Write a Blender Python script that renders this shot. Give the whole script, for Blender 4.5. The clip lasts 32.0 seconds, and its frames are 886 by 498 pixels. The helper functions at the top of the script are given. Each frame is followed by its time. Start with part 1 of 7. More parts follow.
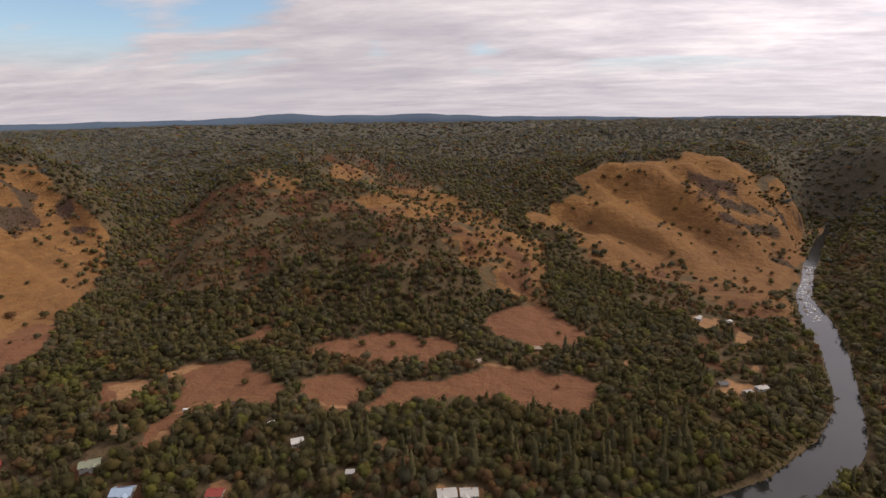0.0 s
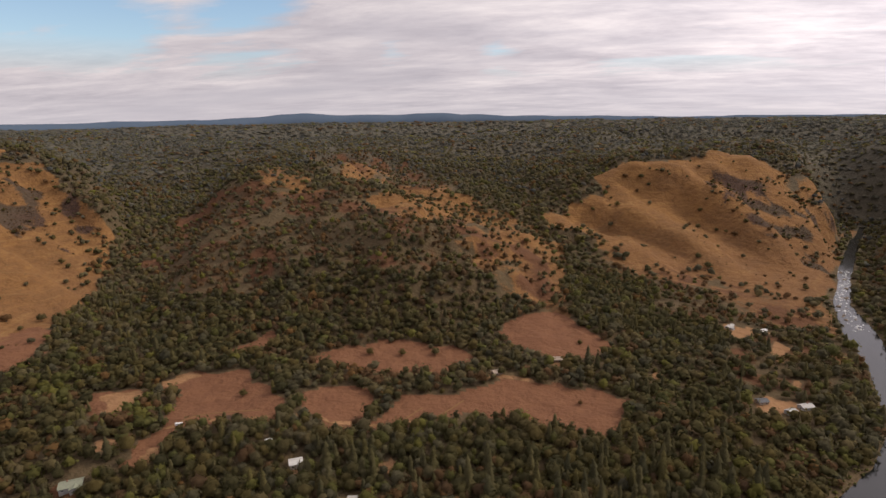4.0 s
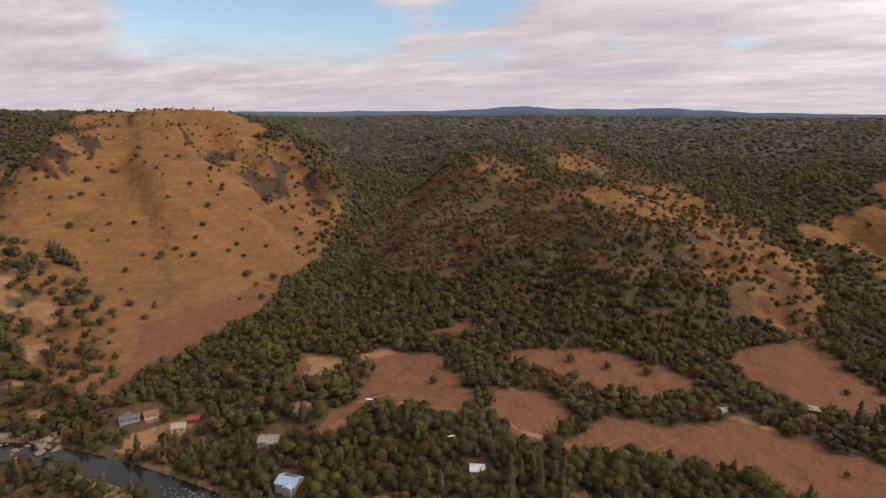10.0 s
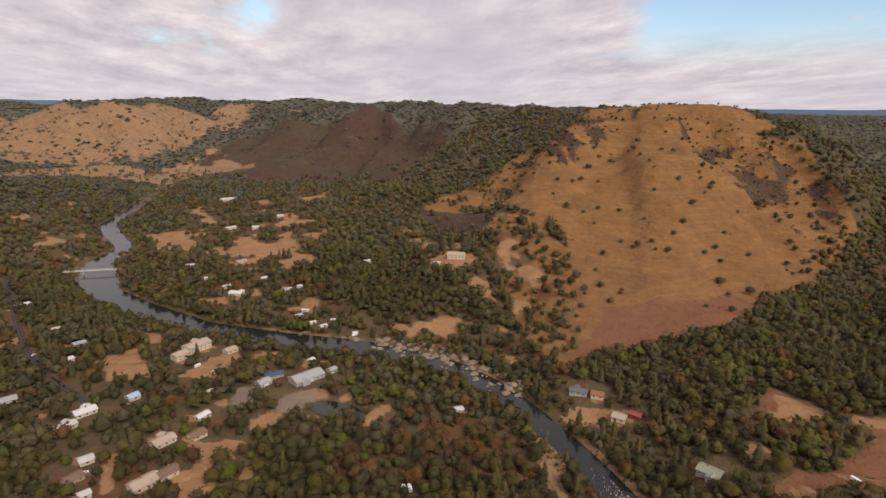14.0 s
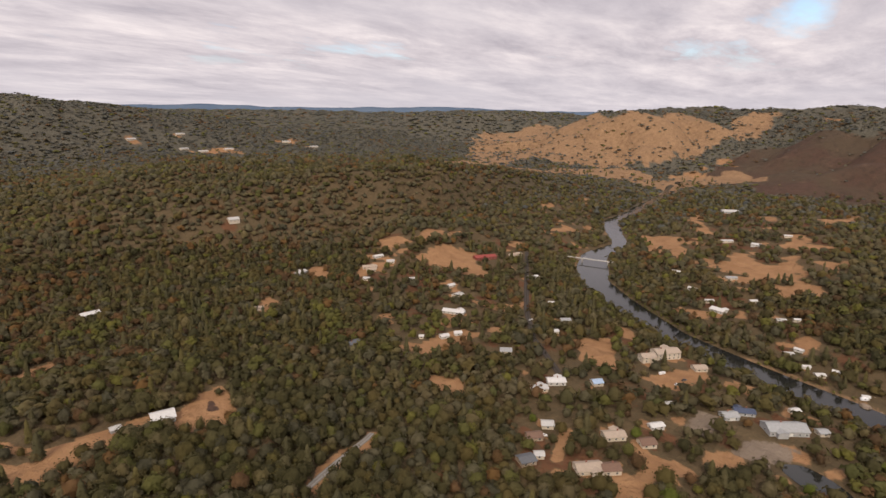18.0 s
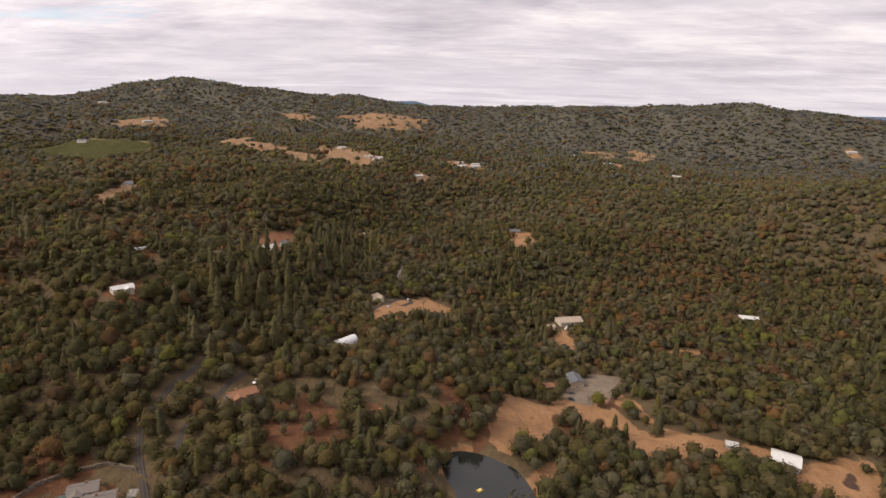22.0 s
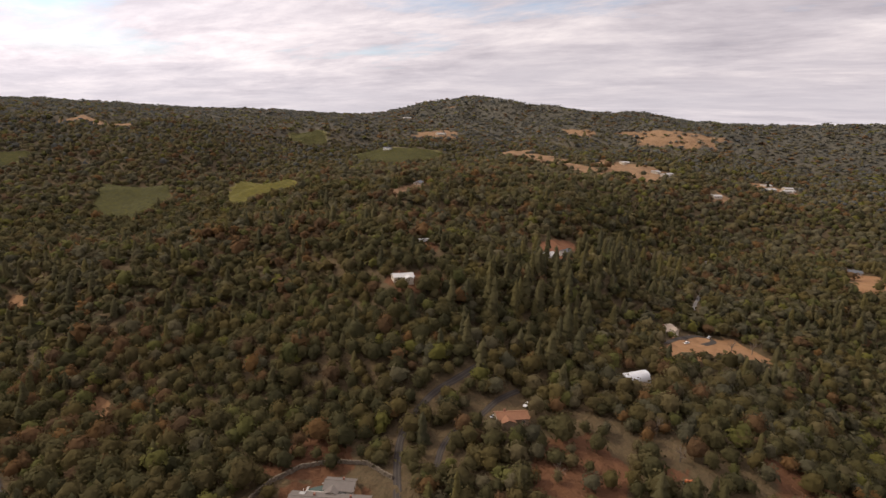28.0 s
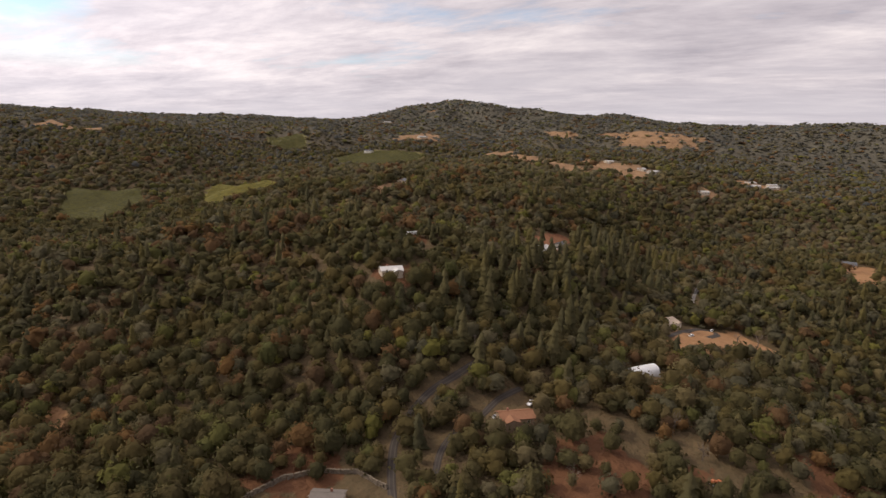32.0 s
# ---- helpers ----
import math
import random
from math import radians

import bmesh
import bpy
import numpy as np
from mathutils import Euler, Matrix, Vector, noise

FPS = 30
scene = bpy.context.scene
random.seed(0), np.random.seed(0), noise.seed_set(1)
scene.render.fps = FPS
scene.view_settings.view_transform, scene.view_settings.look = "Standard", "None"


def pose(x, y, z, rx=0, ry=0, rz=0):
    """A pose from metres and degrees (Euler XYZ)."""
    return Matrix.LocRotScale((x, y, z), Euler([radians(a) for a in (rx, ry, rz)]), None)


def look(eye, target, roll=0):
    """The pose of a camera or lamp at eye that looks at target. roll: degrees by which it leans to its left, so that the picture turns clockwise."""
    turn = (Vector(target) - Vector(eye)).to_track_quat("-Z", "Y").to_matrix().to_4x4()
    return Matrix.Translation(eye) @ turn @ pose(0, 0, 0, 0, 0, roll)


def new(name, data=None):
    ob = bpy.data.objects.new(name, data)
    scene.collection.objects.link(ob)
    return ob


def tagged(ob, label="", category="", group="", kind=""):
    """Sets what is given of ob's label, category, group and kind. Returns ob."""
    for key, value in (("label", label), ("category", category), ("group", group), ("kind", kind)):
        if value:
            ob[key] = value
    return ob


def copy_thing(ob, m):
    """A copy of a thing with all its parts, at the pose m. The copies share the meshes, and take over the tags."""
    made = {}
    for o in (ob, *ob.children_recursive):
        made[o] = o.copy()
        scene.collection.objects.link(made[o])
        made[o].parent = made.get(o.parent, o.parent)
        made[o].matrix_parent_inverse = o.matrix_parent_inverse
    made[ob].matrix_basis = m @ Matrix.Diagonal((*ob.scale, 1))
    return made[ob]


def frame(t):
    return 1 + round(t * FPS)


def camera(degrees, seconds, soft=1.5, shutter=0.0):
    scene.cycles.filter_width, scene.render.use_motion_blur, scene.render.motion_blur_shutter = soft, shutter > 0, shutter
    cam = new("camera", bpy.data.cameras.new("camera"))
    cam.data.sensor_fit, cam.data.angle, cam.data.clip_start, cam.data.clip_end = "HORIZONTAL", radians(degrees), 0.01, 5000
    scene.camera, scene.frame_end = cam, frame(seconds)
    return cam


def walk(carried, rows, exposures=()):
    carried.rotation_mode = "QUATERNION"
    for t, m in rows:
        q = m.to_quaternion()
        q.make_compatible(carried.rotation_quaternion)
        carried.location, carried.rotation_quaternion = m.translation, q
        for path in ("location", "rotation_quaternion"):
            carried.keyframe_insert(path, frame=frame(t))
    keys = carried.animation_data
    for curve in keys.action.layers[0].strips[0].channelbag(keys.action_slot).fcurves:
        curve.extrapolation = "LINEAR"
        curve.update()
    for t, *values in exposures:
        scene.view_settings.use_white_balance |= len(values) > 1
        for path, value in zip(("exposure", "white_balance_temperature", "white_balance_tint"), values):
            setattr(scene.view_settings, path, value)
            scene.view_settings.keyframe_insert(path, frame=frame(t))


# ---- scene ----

# ---- camera: a drone that flies forward, turns left over the river and sinks towards the wooded slope ----
cam = camera(75.73, 32.0)


def aim(x, y, z, yaw, pitch, roll):
    """A camera pose from a place, a heading to the left of +y, a pitch and a roll in degrees."""
    return pose(x, y, z, 0, 0, yaw) @ pose(0, 0, 0, 90 + pitch) @ pose(0, 0, 0, 0, 0, roll)


walk(cam, [
    (0.0, aim(0.00, -0.00, 264.87, 7.74, -12.80, -0.67)),
    (0.5, aim(-0.37, 4.90, 264.27, 7.91, -12.81, -0.79)),
    (1.0, aim(-0.86, 9.80, 263.66, 8.05, -12.80, -0.77)),
    (1.5, aim(-1.43, 14.77, 262.98, 8.21, -12.81, -0.80)),
    (2.0, aim(-2.09, 19.82, 262.20, 8.33, -12.81, -0.82)),
    (2.5, aim(-2.77, 24.90, 261.28, 8.44, -12.78, -0.79)),
    (4.5, aim(-5.43, 45.03, 256.81, 10.17, -12.69, -0.63)),
    (5.0, aim(-5.99, 49.71, 255.80, 11.91, -12.70, -0.43)),
    (5.5, aim(-6.67, 53.98, 254.94, 14.08, -12.75, -0.31)),
    (6.0, aim(-7.54, 57.90, 254.20, 16.45, -12.80, -0.08)),
    (6.5, aim(-8.64, 61.65, 253.58, 19.32, -12.94, 0.08)),
    (7.0, aim(-10.09, 65.43, 252.77, 20.97, -13.01, 0.24)),
    (7.5, aim(-11.99, 69.20, 251.68, 22.17, -13.06, 0.38)),
    (8.0, aim(-14.19, 72.99, 250.22, 22.88, -13.10, 0.45)),
    (8.5, aim(-16.64, 76.84, 248.45, 23.63, -13.12, 0.47)),
    (9.0, aim(-19.32, 80.82, 246.48, 25.24, -13.09, 0.54)),
    (9.5, aim(-22.12, 84.80, 244.46, 27.40, -13.09, 0.59)),
    (10.0, aim(-25.18, 88.42, 242.54, 30.15, -13.12, 0.57)),
    (10.5, aim(-28.50, 91.51, 240.84, 34.26, -13.16, 0.63)),
    (11.0, aim(-31.80, 94.16, 239.42, 39.10, -13.22, 0.77)),
    (11.5, aim(-34.93, 96.43, 238.32, 44.18, -13.34, 0.86)),
    (12.0, aim(-37.85, 98.40, 237.48, 50.24, -13.43, 0.85)),
    (12.5, aim(-40.78, 100.13, 236.70, 57.02, -13.59, 0.98)),
    (13.0, aim(-44.03, 101.70, 235.83, 63.82, -13.73, 1.17)),
    (13.5, aim(-47.71, 103.06, 234.90, 70.63, -13.85, 1.32)),
    (14.0, aim(-51.18, 104.08, 233.79, 76.33, -13.89, 1.03)),
    (14.5, aim(-54.34, 104.68, 232.69, 82.21, -14.01, 1.20)),
    (16.5, aim(-65.85, 105.63, 227.54, 107.14, -13.74, 0.26)),
    (17.0, aim(-69.03, 105.12, 226.24, 113.08, -13.63, 0.21)),
    (17.5, aim(-72.57, 103.74, 224.91, 118.83, -13.58, 0.34)),
    (18.0, aim(-76.12, 101.34, 223.38, 124.23, -13.47, 0.56)),
    (18.5, aim(-79.50, 98.22, 221.74, 129.77, -13.38, 0.77)),
    (19.0, aim(-82.67, 94.57, 220.25, 136.56, -13.35, 0.91)),
    (19.5, aim(-85.74, 90.51, 218.88, 144.05, -13.38, 0.97)),
    (20.0, aim(-88.48, 86.18, 217.46, 152.51, -13.41, 1.15)),
    (20.5, aim(-90.89, 81.65, 215.84, 161.46, -13.47, 1.49)),
    (21.0, aim(-93.09, 76.74, 214.03, 170.23, -13.52, 1.67)),
    (21.5, aim(-94.93, 71.36, 212.43, 179.04, -13.70, 1.81)),
    (22.0, aim(-95.84, 65.86, 210.88, 187.57, -13.81, 2.13)),
    (22.5, aim(-95.51, 60.73, 209.23, 193.19, -13.84, 2.37)),
    (23.0, aim(-93.86, 55.95, 207.40, 194.98, -13.74, 2.55)),
    (23.5, aim(-91.15, 51.15, 205.42, 195.62, -13.60, 2.65)),
    (24.0, aim(-87.61, 46.36, 203.31, 199.04, -13.71, 2.65)),
    (24.5, aim(-83.64, 41.49, 201.05, 204.88, -13.77, 2.66)),
    (25.0, aim(-79.56, 36.79, 198.83, 209.66, -13.72, 2.83)),
    (25.5, aim(-75.36, 32.51, 196.67, 211.24, -13.58, 2.96)),
    (27.5, aim(-59.05, 18.29, 188.26, 213.71, -12.81, 2.69)),
    (28.0, aim(-55.92, 15.56, 186.19, 213.98, -12.69, 2.63)),
    (28.5, aim(-53.57, 13.51, 184.17, 214.68, -12.61, 2.48)),
    (29.0, aim(-51.87, 11.86, 182.06, 215.65, -12.56, 2.42)),
    (29.5, aim(-50.38, 10.25, 179.98, 215.51, -12.44, 2.45)),
    (30.0, aim(-48.71, 8.46, 178.04, 215.41, -12.37, 2.47)),
    (30.5, aim(-46.75, 6.57, 176.15, 215.96, -12.27, 2.39)),
    (31.0, aim(-44.52, 4.50, 174.31, 214.82, -12.13, 2.39)),
    (31.5, aim(-42.04, 2.35, 172.42, 213.07, -11.97, 2.23)),
    (32.0, aim(-39.48, 0.28, 170.59, 212.14, -11.86, 2.06)),
], exposures=[(0, -0.06), (9, -0.02), (14, 0.1), (19, 0.16), (22, 0.32), (25, 0.3), (28, 0.14), (32, 0.1)])

# ---- light: broken high cloud with a veiled sun ----
SUN_AZ, SUN_EL = radians(292), radians(41)     # azimuth to the left of +y
world = bpy.data.worlds.new("sky")
scene.world = world
world.use_nodes = True


def node(tree, kind, values=None, **settings):
    n = tree.nodes.new(kind)
    for key, value in settings.items():
        setattr(n, key, value)
    for key, value in (values or {}).items():
        if isinstance(value, bpy.types.NodeSocket):
            tree.links.new(value, n.inputs[key])
        else:
            n.inputs[key].default_value = value
    return n


def ramp(tree, fac, *stops):
    n = node(tree, "ShaderNodeValToRGB", {0: fac})
    e = n.color_ramp.elements
    while len(e) < len(stops):
        e.new(0.5)
    for el, (at, colour) in zip(e, stops):
        el.position, el.color = at, (*colour, 1) if len(colour) == 3 else colour
    return n.outputs[0]


def maths(tree, op, a, b=0.0, clamp=False):
    return node(tree, "ShaderNodeMath", {0: a, 1: b}, operation=op, use_clamp=clamp).outputs[0]


def mix(tree, fac, a, b, blend="MIX"):
    n = tree.nodes.new("ShaderNodeMix")
    n.data_type, n.blend_type = "RGBA", blend
    for key, value in ((0, fac), (6, a), (7, b)):
        if isinstance(value, bpy.types.NodeSocket):
            tree.links.new(value, n.inputs[key])
        elif key == 0:
            n.inputs[0].default_value = value
        else:
            n.inputs[key].default_value = (*value, 1)
    return n.outputs[2]


def build_sky():
    t = world.node_tree
    t.nodes.clear()
    sky = node(t, "ShaderNodeTexSky", sky_type="NISHITA", sun_disc=False, sun_elevation=SUN_EL, sun_rotation=-SUN_AZ, altitude=300)
    blue = node(t, "ShaderNodeVectorMath", {0: sky.outputs[0], "Scale": 0.15}, operation="SCALE").outputs[0]
    way = node(t, "ShaderNodeTexCoord").outputs["Generated"]
    xyz = node(t, "ShaderNodeSeparateXYZ", {0: way})
    up = maths(t, "MAXIMUM", xyz.outputs[2], 0.0)
    flat = maths(t, "ADD", up, 0.10)
    u, v = maths(t, "DIVIDE", xyz.outputs[0], flat), maths(t, "DIVIDE", xyz.outputs[1], flat)
    # cloud sheet seen in perspective, drawn out by the wind
    sheet = node(t, "ShaderNodeCombineXYZ", {0: u, 1: v, 2: 7.4}).outputs[0]
    wind = node(t, "ShaderNodeMapping", {0: sheet, "Rotation": (0, 0, 0.75), "Scale": (0.6, 1.15, 1)}).outputs[0]
    big = node(t, "ShaderNodeTexNoise", {"Vector": wind, "Scale": 0.42, "Detail": 7, "Roughness": 0.58, "Distortion": 0.15}).outputs[0]
    small = node(t, "ShaderNodeTexNoise", {"Vector": wind, "Scale": 1.5, "Detail": 8, "Roughness": 0.66, "Distortion": 0.2}).outputs[0]
    cover = maths(t, "ADD", maths(t, "MULTIPLY", big, 0.75), maths(t, "MULTIPLY", small, 0.25))
    # thinner cloud in a few parts of the sky
    for az, el, wide, deep in ((28, 12, 0.22, 0.2), (52, 11.5, 0.18, 0.27), (40, 9, 0.13, 0.24), (14, 6.6, 0.08, 0.16), (4, 6.2, 0.07, 0.14), (93, 8.5, 0.07, 0.14), (247, 10.5, 0.13, 0.26)):
        a, e = radians(az), radians(el)
        gap = node(t, "ShaderNodeVectorMath", {0: way, 1: (-math.sin(a) * math.cos(e), math.cos(a) * math.cos(e), math.sin(e))}, operation="DISTANCE").outputs["Value"]
        cover = maths(t, "SUBTRACT", cover, maths(t, "MULTIPLY", maths(t, "SUBTRACT", 1.0, maths(t, "DIVIDE", gap, wide), clamp=True), deep))
    body = ramp(t, cover, (0.33, (0, 0, 0)), (0.43, (1, 1, 1)))
    # thin veil in the gaps near the horizon
    veil = maths(t, "MULTIPLY", maths(t, "SUBTRACT", 0.125, up), 16.0, clamp=True)
    body = maths(t, "MAXIMUM", body, maths(t, "MULTIPLY", veil, 1.0))
    shade = ramp(t, small, (0.3, (0.44, 0.395, 0.435)), (0.5, (0.65, 0.583, 0.61)), (0.70, (0.89, 0.795, 0.79)))
    shade = mix(t, ramp(t, big, (0.45, (0, 0, 0)), (0.75, (1, 1, 1))), shade, (0.55, 0.507, 0.55))
    # brighter towards the veiled sun
    sun = (-math.sin(SUN_AZ) * math.cos(SUN_EL), math.cos(SUN_AZ) * math.cos(SUN_EL), math.sin(SUN_EL))
    near = node(t, "ShaderNodeVectorMath", {0: way, 1: sun}, operation="DOT_PRODUCT").outputs["Value"]
    glow = maths(t, "POWER", maths(t, "MAXIMUM", near, 0.0), 2.0)
    shade = node(t, "ShaderNodeVectorMath", {0: shade, "Scale": maths(t, "ADD", 1.0, maths(t, "MULTIPLY", glow, 1.35))}, operation="SCALE").outputs[0]
    colour = mix(t, body, blue, shade)
    haze = ramp(t, xyz.outputs[2], (0.0, (1, 1, 1)), (0.09, (0, 0, 0)))
    colour = mix(t, maths(t, "MULTIPLY", haze, 0.55), colour, (0.61, 0.568, 0.615))
    back = node(t, "ShaderNodeBackground", {"Color": colour, "Strength": 1.0})
    out = node(t, "ShaderNodeOutputWorld")
    t.links.new(back.outputs[0], out.inputs[0])


build_sky()
lamp = bpy.data.lights.new("sun", "SUN")
lamp.energy, lamp.angle, lamp.color = 2.2, radians(12), (1.0, 0.86, 0.67)
sun_lamp = new("sun", lamp)
sun_lamp.matrix_world = look((0, 0, 0), (math.sin(SUN_AZ) * math.cos(SUN_EL), -math.cos(SUN_AZ) * math.cos(SUN_EL), -math.sin(SUN_EL)))
scene.view_settings.exposure = 0.0

# ---- materials ----
def material(name, build, rough=0.9, metal=0.0, spec=0.3, leafy=False):
    m = bpy.data.materials.new(name)
    m.use_nodes = True
    t = m.node_tree
    b = t.nodes["Principled BSDF"]
    b.inputs["Roughness"].default_value, b.inputs["Metallic"].default_value = rough, metal
    b.inputs["Specular IOR Level"].default_value = spec
    colour, relief = build(t)
    if isinstance(colour, bpy.types.NodeSocket):
        t.links.new(colour, b.inputs["Base Color"])
    else:
        b.inputs["Base Color"].default_value = (*colour, 1)
    if leafy:
        thin = node(t, "ShaderNodeBsdfTranslucent", {"Color": colour})
        both = node(t, "ShaderNodeMixShader", {0: 0.38, 1: b.outputs[0], 2: thin.outputs[0]})
        t.links.new(both.outputs[0], t.nodes["Material Output"].inputs[0])
    if relief:
        value, strength, depth = relief
        bump = node(t, "ShaderNodeBump", {"Strength": strength, "Distance": depth, "Height": value})
        t.links.new(bump.outputs[0], b.inputs["Normal"])
    return m


def place(t):
    return node(t, "ShaderNodeTexCoord").outputs["Object"]


def grain(t, scale, detail=4, rough=0.55, vector=None):
    return node(t, "ShaderNodeTexNoise", {"Vector": vector or node(t, "ShaderNodeNewGeometry").outputs["Position"], "Scale": scale, "Detail": detail, "Roughness": rough}).outputs[0]


def spread(t, fac, a, b, low=0.3, high=0.7):
    return mix(t, ramp(t, fac, (low, (0, 0, 0)), (high, (1, 1, 1))), a, b)


def ground_look(t):
    one = node(t, "ShaderNodeAttribute", attribute_name="cover_a")
    two = node(t, "ShaderNodeAttribute", attribute_name="cover_b")
    big, mid, fine = grain(t, 0.008, 5), grain(t, 0.06, 6, 0.6), grain(t, 0.6, 5, 0.65)
    floor = spread(t, mid, (0.076, 0.056, 0.032), (0.112, 0.079, 0.044))
    floor = mix(t, ramp(t, grain(t, 0.011, 5, 0.6), (0.5, (0, 0, 0)), (0.68, (0.6, 0.6, 0.6))), floor, (0.105, 0.070, 0.036))
    floor = spread(t, fine, floor, (0.070, 0.056, 0.031), 0.45, 0.7)
    # far floor greyed with distance as painted haze; no brush grows there
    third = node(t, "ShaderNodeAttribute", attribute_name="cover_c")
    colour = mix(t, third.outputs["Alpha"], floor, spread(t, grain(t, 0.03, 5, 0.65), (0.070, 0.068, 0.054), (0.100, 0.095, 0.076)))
    a, b = node(t, "ShaderNodeSeparateColor", {0: one.outputs[0]}), node(t, "ShaderNodeSeparateColor", {0: two.outputs[0]})
    tints = [
        (a.outputs[0], (0.220, 0.116, 0.043), (0.150, 0.075, 0.031)),     # golden grass
        (a.outputs[1], (0.142, 0.067, 0.037), (0.180, 0.089, 0.048)),     # dry meadow
        (a.outputs[2], (0.285, 0.164, 0.084), (0.210, 0.113, 0.056)),       # bare soil
        (one.outputs["Alpha"], (0.122, 0.059, 0.031), (0.086, 0.044, 0.024)),  # red soil
        (b.outputs[0], (0.115, 0.110, 0.042), (0.165, 0.135, 0.062)),     # green vines
        (b.outputs[1], (0.165, 0.140, 0.034), (0.100, 0.100, 0.032)),     # yellow vines
        (b.outputs[2], (0.195, 0.155, 0.118), (0.145, 0.112, 0.083)),     # gravel
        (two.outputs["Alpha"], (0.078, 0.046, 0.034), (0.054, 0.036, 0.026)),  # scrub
    ]
    three = node(t, "ShaderNodeSeparateColor", {0: node(t, "ShaderNodeAttribute", attribute_name="cover_c").outputs[0]})
    tints += [(three.outputs[0], (0.066, 0.052, 0.043), (0.092, 0.070, 0.054)),     # worn road
              (three.outputs[1], (0.255, 0.160, 0.088), (0.165, 0.100, 0.058)),         # river sand, and far golden grass paled as painted haze
              (three.outputs[2], (0.22, 0.190, 0.16), (0.17, 0.145, 0.12))]         # pale driveway
    ragged = maths(t, "MULTIPLY", maths(t, "SUBTRACT", maths(t, "ADD", maths(t, "MULTIPLY", grain(t, 0.22, 4, 0.7), 0.6), maths(t, "MULTIPLY", fine, 0.4)), 0.5), 1.5)

    def edge(share):
        """Open ground ends in a ragged line, with tufts on either side."""
        return maths(t, "MULTIPLY", maths(t, "SUBTRACT", maths(t, "ADD", share, maths(t, "MULTIPLY", ragged, maths(t, "MULTIPLY", maths(t, "MULTIPLY", share, maths(t, "SUBTRACT", 1.0, share)), 4.0))), 0.36), 3.6, clamp=True)

    for share, p, q in tints:
        tone = spread(t, mid, p, q, 0.35, 0.68)
        tone = mix(t, maths(t, "MULTIPLY", ramp(t, fine, (0.4, (0, 0, 0)), (0.75, (1, 1, 1))), 0.35), tone, tuple(0.55 * (x + y) * 0.75 for x, y in zip(p, q)))
        tone = mix(t, ramp(t, big, (0.35, (0, 0, 0)), (0.7, (0.35, 0.35, 0.35))), tone, tuple(1.12 * x for x in p))
        if share == a.outputs[0]:
            # grazed-out and browner on the low ground
            level = node(t, "ShaderNodeSeparateXYZ", {0: node(t, "ShaderNodeNewGeometry").outputs["Position"]}).outputs[2]
            low = maths(t, "DIVIDE", maths(t, "SUBTRACT", maths(t, "ADD", 66.0, maths(t, "MULTIPLY", maths(t, "SUBTRACT", grain(t, 0.012, 5, 0.6), 0.5), 90.0)), level), 60.0, clamp=True)
            tone = mix(t, maths(t, "MULTIPLY", low, 0.6), tone, (0.160, 0.084, 0.042))
            worn = grain(t, 0.018, 6, 0.62)
            tone = mix(t, ramp(t, worn, (0.46, (0, 0, 0)), (0.62, (0.42, 0.42, 0.42))), tone, (0.125, 0.068, 0.034))
            # cattle terraces and dry run-off streaks
            bent = node(t, "ShaderNodeVectorMath", {0: node(t, "ShaderNodeNewGeometry").outputs["Position"], 1: (0.014, 0.014, 0.32)}, operation="MULTIPLY").outputs[0]
            steps = grain(t, 1.0, 6, 0.7, bent)
            tone = mix(t, ramp(t, steps, (0.50, (0, 0, 0)), (0.62, (0.3, 0.3, 0.3))), tone, (0.130, 0.070, 0.034))
            tone = mix(t, ramp(t, steps, (0.36, (0.35, 0.35, 0.35)), (0.47, (0, 0, 0))), tone, (0.27, 0.162, 0.068))
            tone = mix(t, ramp(t, grain(t, 0.16, 4, 0.6), (0.55, (0, 0, 0)), (0.76, (0.35, 0.35, 0.35))), tone, (0.100, 0.068, 0.036))
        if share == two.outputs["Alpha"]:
            # scrub: random grey-green, tan and dark brown patches that vary the slope
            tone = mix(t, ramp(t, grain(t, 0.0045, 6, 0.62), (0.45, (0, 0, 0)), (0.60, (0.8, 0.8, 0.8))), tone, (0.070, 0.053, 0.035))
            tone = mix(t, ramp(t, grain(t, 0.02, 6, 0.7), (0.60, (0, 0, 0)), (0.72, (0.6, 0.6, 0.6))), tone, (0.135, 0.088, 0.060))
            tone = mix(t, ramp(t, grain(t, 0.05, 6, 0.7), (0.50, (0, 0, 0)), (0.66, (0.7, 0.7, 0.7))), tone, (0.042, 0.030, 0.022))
        colour = mix(t, edge(share), colour, tone)
    return colour, (maths(t, "ADD", maths(t, "MULTIPLY", grain(t, 0.045, 5, 0.6), 9.0), grain(t, 0.35, 6, 0.7)), 0.9, 1.0)


